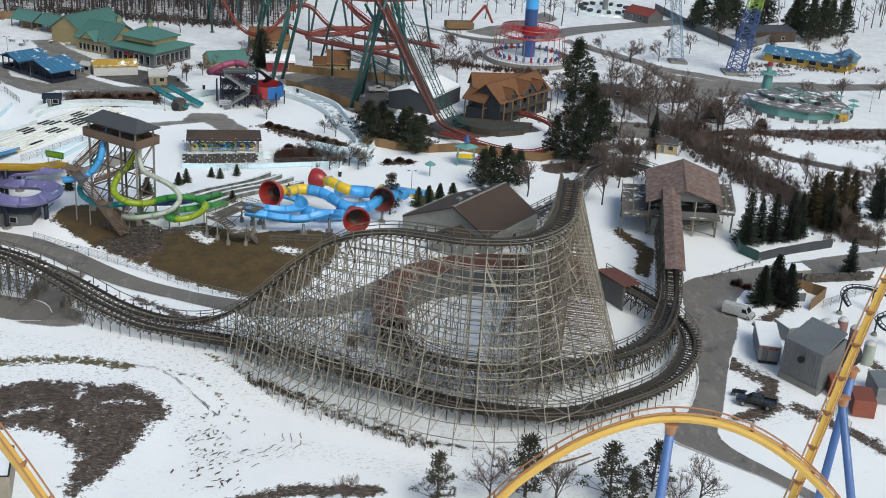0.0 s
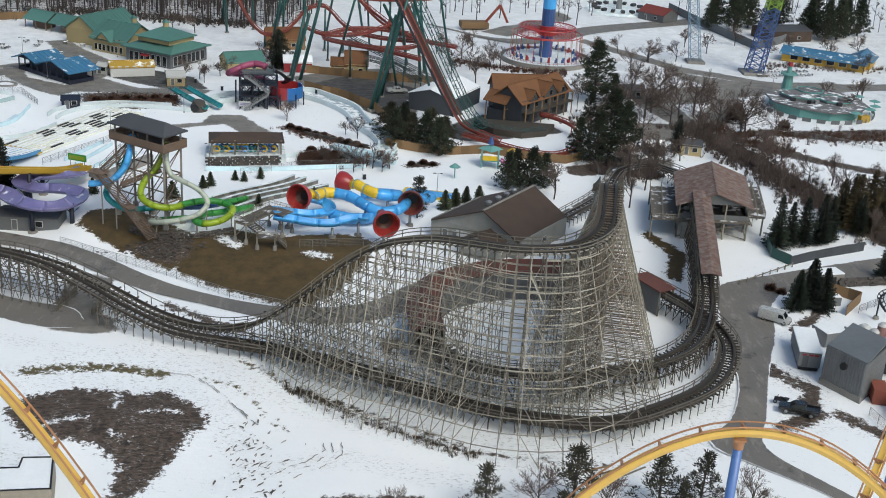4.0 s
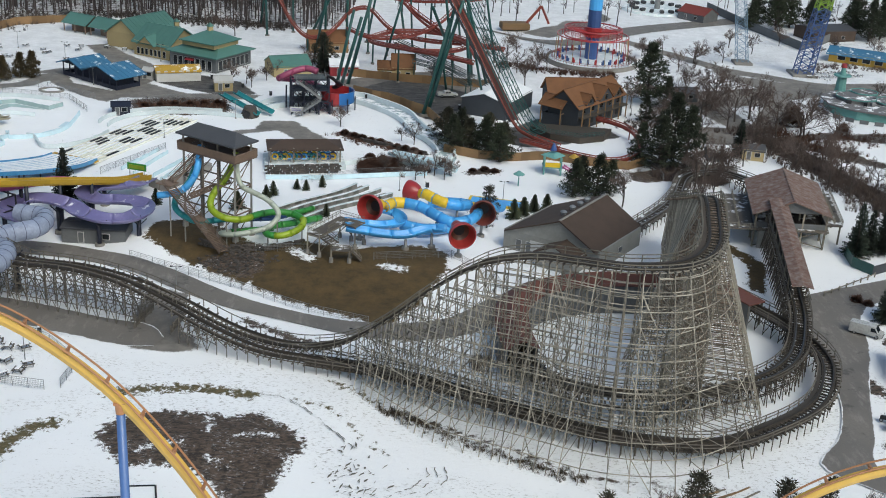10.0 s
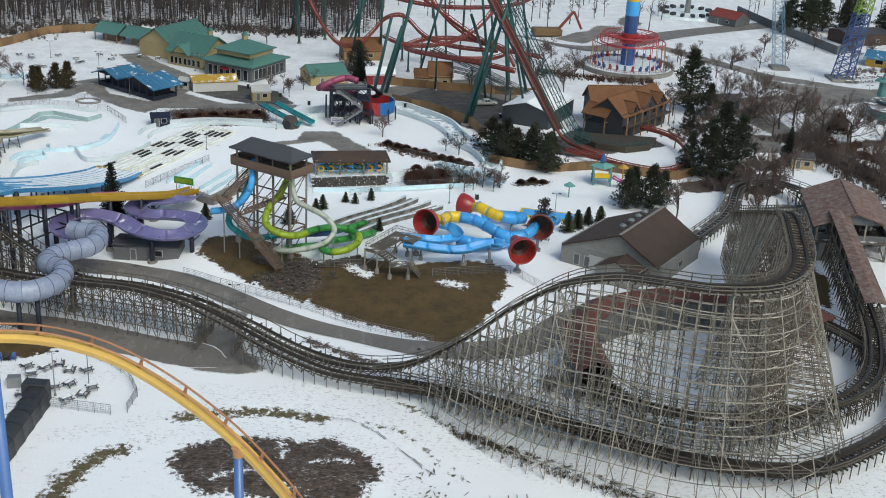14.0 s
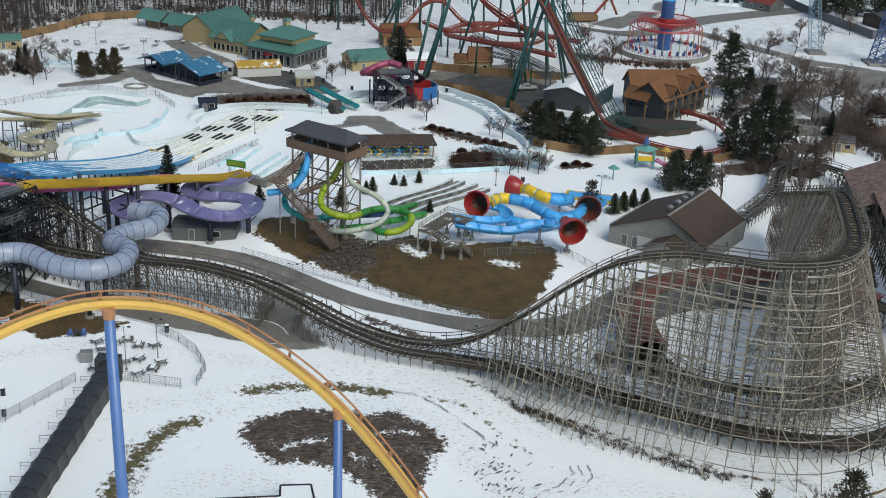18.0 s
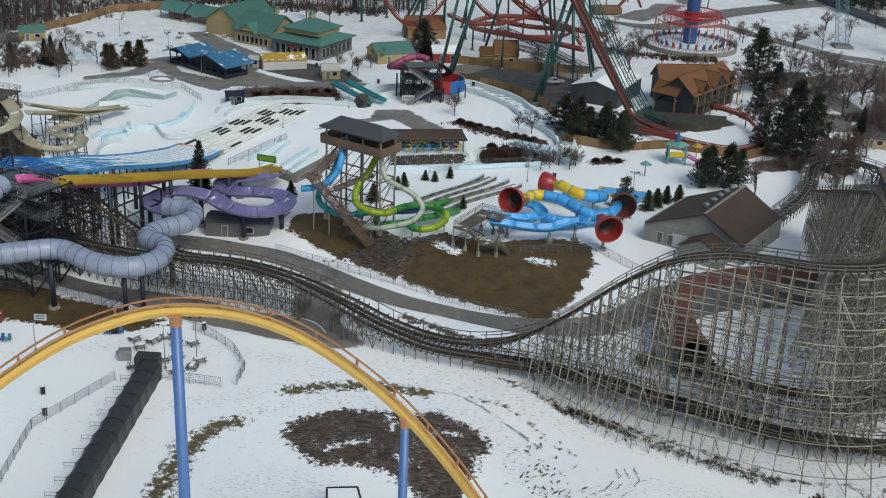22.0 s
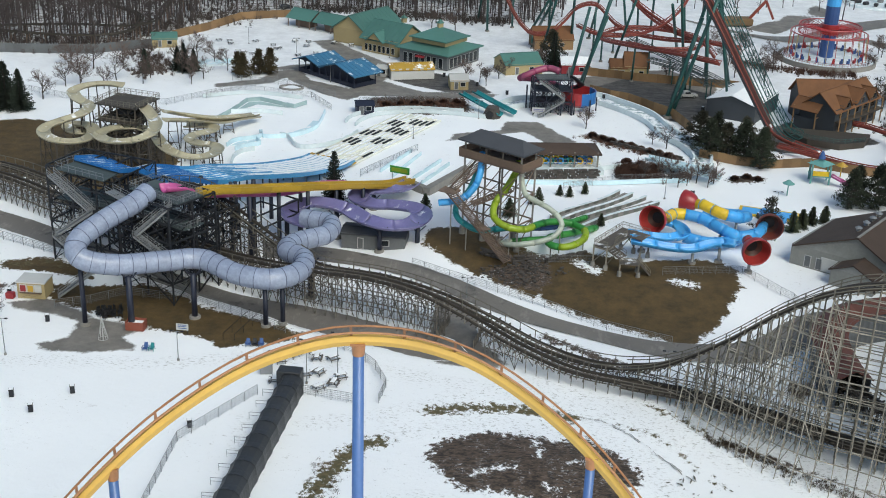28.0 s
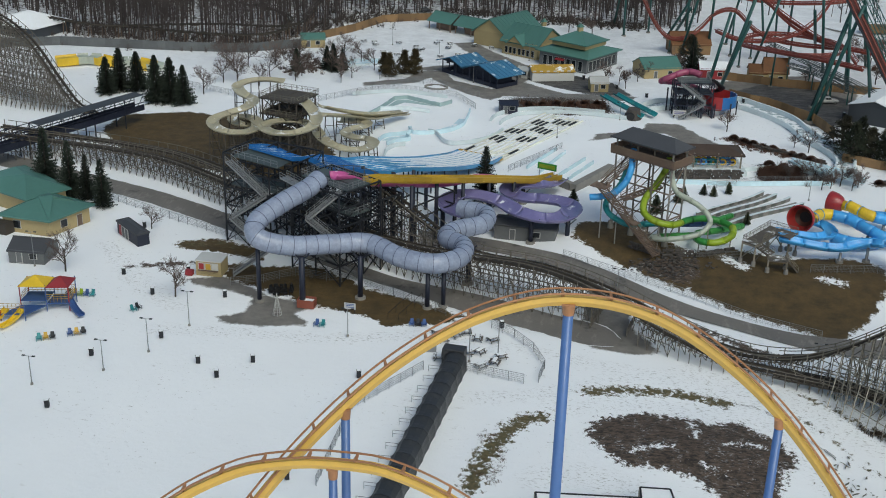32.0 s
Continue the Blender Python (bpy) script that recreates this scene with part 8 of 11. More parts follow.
trough(bw, [(-40.4, 307.4, 9.0), (-39.0, 308.4, 8.2), (-37.6, 309.2, 6.8), (-37.0, 311.0, 5.6), (-38.2, 312.4, 4.6)], 0.9, DARK_STEEL, 0.8, label="grey open chute section")
stair(bw, (-47.5, 302.6, 8.8), (-41.0, 302.6, 4.4), 1.4, GALV, GALV)
stair(bw, (-41.0, 301.2, 4.4), (-47.4, 300.8, 0.2), 1.4, GALV, GALV)

# ---- pools, channels and lanes ----
water_park = thing("pool_channels", (-100, 280, 0), "pale blue drained pool channels with concrete walls", "pool")


def channel(line, wall_h=0.9, thick=0.45, mat=None, name="pool_wall"):
    pts = [Vector((x, y, wall_h / 2)) for x, y in line]
    b = B().sweep(pts if mat is TEAL_POOL or len(pts) < 3 else spline(pts, 1.2), [(-thick / 2, -wall_h / 2), (thick / 2, -wall_h / 2), (thick / 2, wall_h / 2), (-thick / 2, wall_h / 2)])
    return part(name, b, mat or CONCRETE_PALE, water_park)


def basin(poly, depth=0.0, mat=None):
    part("pool_floor", B().prism(poly, 0.0, 0.06 + depth), mat or PALE_BLUE, water_park)


for l, m in (([(-124.9, 279.9), (-122.9, 287.4), (-121.1, 298.8), (-118, 300.4), (-108.3, 295.7), (-106, 299.6)], TEAL_POOL), ([(-109.9, 289.3), (-116.1, 290.3), (-122.5, 288.3)], CONCRETE_PALE), ([(-111.8, 273.7), (-109.6, 270.5), (-103.2, 273.2), (-99.9, 279.1), (-99.6, 286.1), (-100, 292.9)], PALE_BLUE),
             ([(-106.8, 272.7), (-104.7, 271.6), (-101.5, 265.7), (-98.5, 264.9), (-93.2, 269), (-90.6, 274.6), (-89.4, 278.4)], CONCRETE_PALE), ([(-116.7, 262.7), (-115.6, 266.6), (-111, 270.3), (-111.3, 273.8)], PALE_BLUE), ([(-114.2, 260.4), (-111.9, 263.6), (-109.7, 265.2), (-111.2, 268.3)], PALE_BLUE),
             ([(-112.5, 250.6), (-113.2, 255.9), (-112.1, 259.7), (-109.9, 261.2)], CONCRETE_PALE), ([(-90.9, 283.7), (-90, 288.1), (-86.8, 293.5), (-78.8, 297.3), (-70.4, 298.1), (-58.8, 296.4)], CONCRETE_PALE), ([(-93.6, 286), (-92.6, 291.4), (-87.6, 297), (-78.8, 300.4), (-66, 300.6)], CONCRETE_PALE),
             ([(-49, 250.6), (-40.2, 251.6), (-32.9, 253), (-20.8, 256.4), (-14, 258)], PALE_BLUE), ([(-33, 262.4), (-24, 266.8), (-17, 264.4), (-7.7, 270)], CONCRETE_PALE), ([(-133, 300), (-122, 306), (-108, 304)], CONCRETE_PALE)):
    channel(l, 1.0, 0.32, m)
for l in ([(-58.5, 306), (-53.8, 314), (-44, 318), (-33, 323), (-26, 317.5), (-18.6, 308), (-14.6, 295), (-10.4, 285.5), (-7.4, 275), (-8.6, 268)], [(-58, 301), (-52, 308), (-43, 312), (-34, 315.6), (-27.5, 310.4), (-21, 301), (-17.5, 289.6), (-13.2, 281.4), (-11.4, 274), (-12.4, 268)]):
    channel(l, 1.3, 0.5)
rv = spline([(-58.2, 303.5, 0), (-53, 311, 0), (-43.5, 315, 0), (-33.5, 319.2, 0), (-26.8, 314, 0), (-19.8, 304.6, 0), (-16, 292.4, 0), (-11.8, 283.5, 0), (-9.4, 274.5, 0), (-10.4, 268, 0)], 1.5)
part("channel_floor", B().sweep([p + Vector((0, 0, 0.06)) for p in rv], [(-2.6, -0.05), (2.6, -0.05), (2.6, 0.05), (-2.6, 0.05)]), RIVER, water_park)
basin([(-122.0, 289.6), (-120.6, 298.2), (-117.8, 299.6), (-109.4, 295.6), (-118, 297.0)], 0, TEAL_POOL)
basin([(-111.0, 272.2), (-109.4, 271.2), (-103.6, 273.8), (-100.6, 279.4), (-100.2, 286), (-101.6, 286), (-102.2, 279.8), (-105, 275.6)])
basin([(-116.2, 263.4), (-115.1, 266.2), (-111.2, 269.4), (-111.6, 267.2), (-113.4, 264.6)])
for x0, y0, x1, y1, x2, y2, x3, y3 in ((-80.2, 252.1, -75.2, 267, -72.9, 265.3, -77.1, 249.5), (-72.7, 248.6, -68, 261.5, -66, 259.4, -70.6, 246.4)):
    channel([(x0, y0), (x1, y1)], 0.8, 0.28, PALE_BLUE)
    channel([(x3, y3), (x2, y2)], 0.8, 0.28, PALE_BLUE)
island = thing("plaza_island", (-113, 314, 0), "round snow filled planter island with a low stone kerb", "planter")
part("kerb", B().sweep([(-113 + 3.1 * math.cos(k * math.pi / 12), 314 + 2.2 * math.sin(k * math.pi / 12), 0.2) for k in range(25)], [(-0.2, -0.3), (0.2, -0.3), (0.2, 0.15), (-0.2, 0.15)]), CONCRETE, island)
part("snow_fill", B().cone((-113, 314, 0), (-113, 314, 0.22), 2.1, 1.6, 20), SNOW, island)
part("end_wall", B().prism([(-69.6, 240.0), (-68.2, 239.4), (-61.2, 254.6), (-62.4, 255.4)], 0, 1.7), CONCRETE, water_park)
part("end_wall", B().prism([(-72.4, 242.6), (-69.8, 240.2), (-69.0, 241.0), (-71.6, 243.4)], 0, 1.7), CONCRETE, water_park)

lane = thing("grey_slide_lanes", (-28, 230, 0), "grey and white straight sled lanes with snow", "water slide")
for j, (ax, ay, bx, by) in enumerate(((-43.6, 226.0, -29.2, 248.4), (-41.9, 224.0, -26.6, 247.4), (-40.4, 222.4, -23.9, 246.0), (-38.4, 220.8, -21.4, 243.0))):
    n = 15
    a, b = Vector((ax, ay, 0)), Vector((bx, by, 0))
    rows = [a.lerp(b, g / n) for g in range(n + 1)]
    rows = [Vector((p.x, p.y, float(rise(p.x, p.y)))) for p in rows]
    for g, (p, q) in enumerate(zip(rows, rows[1:])):
        up = Vector((0, 0, 0.3))
        part("lane_panel", B().beam(p + up, q + up - (q - p) * 0.04, 0.26, 0.95), PANEL_GREY if (g + j) % 2 else CONCRETE, lane, at=p)
        part("lane_coping", B().beam(p + up * 2.7, q + up * 2.7, 0.6, 0.1), CONCRETE_PALE, lane, at=p)
        if j % 2:
            w = (Vector((ay - by, bx - ax, 0))).normalized() * 1.1
            part("lane_floor", B().beam(p + w + up * 0.5, q + w + up * 0.5, 1.7, 0.2), CONCRETE, lane, at=p)

sg = thing("lane_sign", (-75, 243.8, 0), "green board sign on two posts", "sign")
part("board", B().box((-75, 243.8, 3.7), (4.4, 0.16, 1.5), -18, 0.04), GREEN_F, sg)
part("inlay", B().box((-75.03, 243.7, 3.7), (3.6, 0.16, 0.8), -18), LIME_F, sg)
posts(sg, [(-76.6, 244.3), (-73.4, 243.3)], 0, 3.2, 0.14, GALV)
ts = thing("teal_flume", (-61, 303, 0), "teal twin flume bridge over the channel", "water slide")
for off in (0, 2.2):
    trough(ts, [(-67.4 + off * 1.5, 308 + off, 2.6), (-62 + off * 1.5, 302.6 + off, 1.6), (-56.6 + off * 1.5, 297 + off, 0.8)], 0.8, TEAL_F, 0.9)
bl = thing("blue_channel_bridge", (-15, 262, 0), "pale blue open flume on low posts", "water slide")
trough(bl, [(-22.5, 267.6, 1.4), (-15.5, 263.8, 1.4), (-8.6, 260, 1.2)], 1.1, PALE_BLUE, 0.9)
trough(bl, [(-21.4, 265.2, 1.4), (-14.5, 261.4, 1.4), (-7.6, 257.6, 1.2)], 1.1, PALE_BLUE, 0.9)
posts(bl, [(-20, 265.6), (-14, 262.2), (-9, 259.4)], 0, 1.2, 0.3, CONCRETE)
nt = thing("cave_entrance", (-58.8, 297.6, 0), "dark round rock cave mouth by the flume", "rock")
part("rock", B().cone((-58.8, 298.4, 0), (-58.6, 298.2, 2.6), 2.4, 1.5, 9), STONE, nt)
# The rock is solid; this black cone paints the cave's shaded inside.
part("mouth", B().cone((-59.4, 296.2, 0.9), (-59.2, 297.4, 0.9), 1.0, 1.2, 10), BLACK, nt)
kd = thing("toddler_play_tower", (14.5, 264, 0), "small turquoise and pink toddler play tower", "play structure")
posts(kd, [(12.6, 262.6), (16.4, 262.2), (12.8, 265.6), (16.6, 265.4)], 0, 4.2, 0.35, TURQ)
part("deck", B().box((14.6, 264, 1.7), (4.4, 3.6, 0.25), 0, 0.05), TURQ, kd)
part("panel", B().box((14.6, 262.3, 2.4), (3.6, 0.12, 1.1), 0, 0.03), YELLOW_F, kd)
part("roof", B().cone((14.6, 264, 4.2), (14.6, 264, 4.9), 3.0, 1.2, 4), TURQ, kd)
part("pennant", B().cone((14.6, 264, 5.4), (14.6, 264, 7.0), 0.8, 0.25, 8), STEEL_BLUE, kd)
trough(kd, [(16.8, 263, 1.8), (19, 261.6, 1.0), (20.6, 260.4, 0.3)], 0.55, PINK_F, 0.9)
for x, y, m in ((6.1, 253.7, TURQ), (20.1, 268.0, GOLD_PAINT)):
    um = thing("spray_umbrella", (x, y, 0), "turquoise spray umbrella standing in the snow", "umbrella", "spray umbrellas")
    part("pole", B().cone((x, y, 0), (x, y, 3.0), 0.14, 0.12, 8), m, um)
    part("canopy", B().cone((x, y, 2.7), (x, y, 3.5), 1.3, 0.2, 12), m, um)
tp_ = thing("paddling_pool", (-1, 237, 0), "small drained blue pool with yellow rim", "pool")
part("rim", B().prism(rect((0.5, 241.5), (6, -1.4), 12, 4.6), 0, 0.35), YELLOW_F, tp_)
part("floor", B().prism(rect((0.5, 241.5), (6, -1.4), 10.8, 3.4), 0, 0.39), BLUE_F, tp_)


# ---- fences ----
def board_fence(name, line, h, mat, label, board=0.3):
    ob = thing(name, (line[0][0], line[0][1], 0), label, "fence")
    for (x0, y0), (x1, y1) in zip(line, line[1:]):
        L = math.hypot(x1 - x0, y1 - y0)
        n = max(1, round(L / 2.4))
        a = math.degrees(math.atan2(y1 - y0, x1 - x0))
        for i in range(n):
            m = max(1, round(L / n / board))
            ux, uy = (x1 - x0) / L, (y1 - y0) / L
            front, back = [], []
            for j in range(m):
                for e, d in ((0.02, 0.0), (0.04, 0.05), (0.96, 0.05), (0.98, 0.0)):
                    k = (i + (j + e) / m) / n
                    front.append((x0 + (x1 - x0) * k + uy * d, y0 + (y1 - y0) * k - ux * d))
            for k in ((i + 1) / n, i / n):
                back.append((x0 + (x1 - x0) * k - uy * 0.06, y0 + (y1 - y0) * k + ux * 0.06))
            b = B().prism(front + back, -0.1, h + 0.05 * ((i * 7) % 3))
            part("panel", b, mat, ob)
    return ob


def mesh_fence(line, h, label, post_mat=GALV, wires=5, gap=2.5, name="wire_fence", group=""):
    ob = thing(name, (line[0][0], line[0][1], 0), label, "fence", group)
    for (x0, y0), (x1, y1) in zip(line, line[1:]):
        L = math.hypot(x1 - x0, y1 - y0)
        n = max(1, round(L / gap))
        w = B()
        for i in range(n + 1):
            x, y = x0 + (x1 - x0) * i / n, y0 + (y1 - y0) * i / n
            g = float(rise(x, y))
            part("post", B().beam((x, y, g - 0.1), (x, y, g + h), 0.08), post_mat, ob, at=(x, y, g))
            if i < n:
                xx, yy = x0 + (x1 - x0) * (i + 1) / n, y0 + (y1 - y0) * (i + 1) / n
                gg = float(rise(xx, yy))
                for j in range(wires):
                    z = h * (j + 1) / wires
                    w.beam((x, y, g + z), (xx, yy, gg + z), 0.05 if j == wires - 1 else 0.025)
                for j in range(1, 10):
                    k = j / 10
                    w.beam((x + (xx - x) * k, y + (yy - y) * k, g + (gg - g) * k + 0.05), (x + (xx - x) * k, y + (yy - y) * k, g + (gg - g) * k + h), 0.018)
        part("wire_mesh", w, post_mat, ob)
    return ob


board_fence("timber_fence", [(-34, 326), (-28.6, 321.4), (-24, 319.4), (-13.2, 306.4), (-9.8, 294.5)], 2.4, FENCE_WOOD, "golden timber board fence along the channel")
board_fence("timber_fence", [(-10, 276), (-2, 272.4), (6, 271.4), (14.6, 274.2), (24, 270.8), (33, 269.0), (38, 273)], 2.0, FENCE_WOOD, "golden timber board fence before the red track")
board_fence("timber_fence", [(-38, 346), (-20, 342), (0, 340), (12, 338)], 2.2, FENCE_WOOD, "golden timber board fence before the cabins")
board_fence("timber_fence", [(-160, 361), (-153, 374), (-146.5, 392), (-136, 398), (-127, 401)], 2.4, FENCE_WOOD, "golden timber board fence along the woods")
board_fence("timber_fence", [(72.5, 199.4), (78.0, 194.8), (73.2, 188.6)], 1.9, FENCE_WOOD, "new orange timber fence beside the road tunnel")
board_fence("teal_fence", [(68, 221), (67.4, 215.2), (70, 211.2)], 2.0, GREEN_STEEL, "dark teal board fence at the road bend")
board_fence("dark_fence", [(70, 211.2), (78, 216), (88, 221)], 1.8, SLATE_WALL, "dark board fence above the road")
board_fence("forest_fence", [(-250, 322), (-233, 331), (-198, 334), (-176, 338), (-158, 352)], 2.6, GREY_WALL, "grey board fence before the far woods")
for l, lb in (([(-160, 211.6), (-142, 203.4), (-126, 196.6), (-110, 189), (-94, 180.6), (-84, 175.4)], "chain-link fence beside the service road"), ([(-67.5, 203.4), (-56, 197.6), (-44, 190.6), (-34, 184.6), (-24, 180.8)], "wire fence below the grass bank"), ([(-68.7, 155.8), (-78, 157.4)], "steel barrier fence on the snow"), ([(-66.6, 156.6), (-66.2, 161), (-68.5, 166), (-72, 170), (-76, 172.6)], "curved steel barrier fence on the snow"), ([(-90.8, 124), (-91.2, 143), (-83.8, 156.4)], "steel barrier fence along the queue tunnel"), ([(-24, 203), (-10, 206), (-2, 200), (1, 188)], "wire fence round the grass bank"), ([(-41, 248.6), (-28.5, 256.2), (-17.4, 259), (-10.9, 263)], "wire fence beside the pool path"), ([(-84, 249), (-74, 268.5)], "wire fence along the lanes"), ([(-130, 318), (-112, 316), (-100, 308)], "wire fence round the pools"), ([(-93, 303), (-82, 309.4), (-67, 315.4)], "steel rail fence above the mulch bed"), ([(-132, 300), (-124, 309), (-106, 306), (-99, 296)], "wire fence round the drained pool"), ([(-186, 300), (-160, 290), (-140, 292), (-118, 320)], "wire fence along the snowy path"), ([(93, 307), (108, 299), (125, 290), (150, 280)], "wire fence on the snowy bank"), ([(-122, 178), (-112, 183), (-104, 184)], "wire fence below the tube slide"), ([(-49, 206), (-44, 204.6), (-36, 206)], "wire fence at the slide tower foot"), ([(76, 190), (84, 196), (98, 203)], "chain-link fence in the snow"), ([(64.5, 153), (66, 146.5)], "chain-link gate fence in the yard"), ([(40, 262), (40, 285), (44, 300)], "wire fence along the coaster exit")):
    mesh_fence(l, 1.5, lb)
lg = thing("log_fence", (57, 200, 0), "low log rail fence at the snow's edge", "fence")
for i in range(8):
    x, y = 57.2 + 13 * i / 7, 200.2 + 10.2 * i / 7
    part("log_post", B().cone((x, y, -0.1), (x, y, 0.9), 0.14, 0.13, 8), WOOD, lg, at=(x, y, 0))
    if i < 7:
        part("log_rail", B().cone((x, y, 0.6), (x + 13 / 7, y + 10.2 / 7, 0.6), 0.11, 0.10, 8), WOOD, lg, at=(x, y, 0.6))
rw = thing("stone_wall", (80, 206, 0), "dry stone retaining walls beside the tunnel mouth", "wall")
rng = random.Random(8)
stone_me = mesh_of("stone", B().box((0, 0, 0), (1.0, 0.5, 0.42), 0, 0.07), STONE)
for (x0, y0), (x1, y1), rows in (((76.5, 201.5), (90.5, 204.5), 4), ((-14, 273), (-30, 282), 2), ((-49.0, 253.6), (-33.0, 257.4), 5), ((-55.4, 207.6), (-50.6, 204.6), 3), ((-50.6, 204.6), (-43.4, 205.0), 3), ((-43.4, 205.2), (-37, 209.6), 2)):
    L = math.hypot(x1 - x0, y1 - y0)
    for r in range(rows):
        n = int(L / 1.05)
        for i in range(n):
            k = (i + 0.5 * (r % 2) + rng.uniform(-0.1, 0.1)) / n
            ob = new("stone", stone_me)
            ob.parent = rw
            x, y = x0 + (x1 - x0) * k, y0 + (y1 - y0) * k
            ob.location = (x - 80 + rng.uniform(-0.1, 0.1), y - 206 + rng.uniform(-0.1, 0.1), 0.2 + 0.42 * r + float(rise(x, y)))
            ob.rotation_euler = (rng.uniform(-0.06, 0.06), rng.uniform(-0.06, 0.06), math.atan2(y1 - y0, x1 - x0) + rng.uniform(-0.15, 0.15))
for i in range(420):
    x, y = rng.uniform(-57, -40), rng.uniform(196.6, 206.0)
    if abs(x + 48.5) / 8.4 + abs(y - 201.6) / 4.8 < 1 + rng.uniform(-0.3, 0.2):
        k = rng.uniform(0.2, 0.7)
        ob = new("stone", stone_me)
        ob.parent = rw
        ob.location = (x - 80, y - 206, 0.12 * k + float(rise(x, y)))
        ob.rotation_euler = (rng.uniform(-0.4, 0.4), rng.uniform(-0.4, 0.4), rng.uniform(0, 6.28))
        ob.scale = (k, k * rng.uniform(0.9, 1.6), k)
tn = thing("road_tunnel", (74.5, 203.6, 0), "small concrete road tunnel mouth under the path", "tunnel")
part("portal", B().box((74.8, 203.4, 1.1), (4.6, 3.2, 2.2), 15, 0.1), CONCRETE, tn)
# Black block on the solid portal stands in for the tunnel's inner shade.
part("mouth", B().box((74.3, 201.75, 0.9), (3.2, 0.3, 1.6), 15), BLACK, tn)
part("roof_snow", B().box((74.8, 203.4, 2.26), (4.7, 3.3, 0.16), 15, 0.05), SNOW, tn)
kc = thing("kiddie_coaster", (82, 187, 0), "small dark steel family coaster in the snow", "roller coaster")
pipe_track(kc, [(78, 184, 3.6), (78.4, 188, 4.0), (81, 191, 4.2), (85, 190.6, 4.0), (87, 187, 3.8), (85.4, 182.6, 3.6), (81.6, 179.6, 3.2), (82, 175.6, 3.0), (86, 173.4, 3.0), (92, 174, 3.2)], DARK_STEEL, DARK_STEEL, 0.5, 0.09, 0.2, 0.4)
for x, y in ((78.4, 188), (85, 190.6), (87, 187), (81.6, 179.6), (86, 173.4)):
    part("support_column", B().cone((x, y, 0), (x, y, 3.4), 0.16, 0.14, 8), DARK_STEEL, kc, at=(x, y, 0))
    part("footing", B().cone((x, y, 0), (x, y, 0.5), 0.6, 0.4, 8), CONCRETE, kc, at=(x, y, 0))

# ---- trees ----
def unit(v):
    return v.normalized() if v.length > 1e-6 else Vector((0, 0, 1))


def rand_dir(rng):
    z, a = rng.uniform(-1, 1), rng.uniform(0, 2 * math.pi)
    r = math.sqrt(1 - z * z)
    return Vector((r * math.cos(a), r * math.sin(a), z))


def limb(b, p, q, r1, r2, seg=5):
    d = unit(q - p)
    s = unit(d.cross(Vector((0, 0, 1)) if abs(d.z) < 0.95 else Vector((1, 0, 0))))
    u = s.cross(d)
    vs = [e + (s * math.cos(2 * math.pi * j / seg) + u * math.sin(2 * math.pi * j / seg)) * r for e, r in ((p, r1), (q, r2)) for j in range(seg)]
    b.add(vs, [(j, (j + 1) % seg, seg + (j + 1) % seg, seg + j) for j in range(seg)])


def raw_part(name, b, mat, parent, label=""):
    me = bpy.data.meshes.new(name)
    me.from_pydata(b.v, [], b.f)
    me.materials.append(mat)
    ob = new(name, me)
    ob.parent = parent
    return tagged(ob, label)


def spruce(h, r, mat, seed, label, group="", name="spruce_tree", bare=0.04, droop=0.25, thick=1.0):
    """Narrow conifer: whorls of drooping boughs, each a spray of needle twigs."""
    rng = random.Random(seed)
    ob = thing(name, (0, 0, 0), label, "tree", group)
    tr = B()
    limb(tr, Vector((0, 0, -0.2)), Vector((0, 0, h * 0.5)), h * 0.02, h * 0.012, 7)
    limb(tr, Vector((0, 0, h * 0.5)), Vector((0, 0, h * 0.98)), h * 0.012, 0.02, 7)
    raw_part("trunk", tr, BARK, ob)
    cr = B()
    z = h * bare + 0.2
    while z < h * 0.985:
        f = (z - h * bare) / (h * (1 - bare))
        R = r * (1 - f) ** 0.85 + 0.08
        n = max(6, int(14 * thick * (1 - f * 0.45)))
        a0 = rng.uniform(0, 7)
        for i in range(n):
            a = a0 + 2 * math.pi * i / n + rng.uniform(-0.25, 0.25)
            L = R * rng.uniform(0.68, 1.16) * (0.9 + 0.14 * math.sin(a * 2 + seed + z))
            d = Vector((math.cos(a), math.sin(a), 0.25 * f - droop * rng.uniform(0.5, 1.4) * (1 - f)))
            p = Vector((0, 0, z + rng.uniform(-0.1, 0.1)))
            side = Vector((-math.sin(a), math.cos(a), 0))
            m = max(3, int(L / 0.26))
            for j in range(m):
                k = (j + 0.8) / m
                c = p + d * L * k + Vector((0, 0, 0.16 * L * k * k))
                w = L * 0.34 * (1.12 - k) + 0.10
                for sg in (-1, 1):
                    tip = c + side * sg * w * rng.uniform(0.7, 1.3) + d * w * 0.9 + Vector((0, 0, rng.uniform(-0.22, 0.06)))
                    g = d * 0.11 + Vector((0, 0, 0.05))
                    cr.add([c - g, c + g, tip], [(0, 1, 2)])
                tip = c + Vector((0, 0, -0.22 - 0.12 * rng.random())) + d * 0.1
                cr.add([c - d * 0.12, c + d * 0.12, tip], [(0, 1, 2)])
        z += h * 0.026 + 0.10
    for i in range(6):
        a = i * 1.05
        cr.add([(0.05 * math.cos(a), 0.05 * math.sin(a), h * 0.94), (0.05 * math.cos(a + 1), 0.05 * math.sin(a + 1), h * 0.94), (0, 0, h * 1.02)], [(0, 1, 2)])
    raw_part("crown", cr, mat, ob)
    return ob


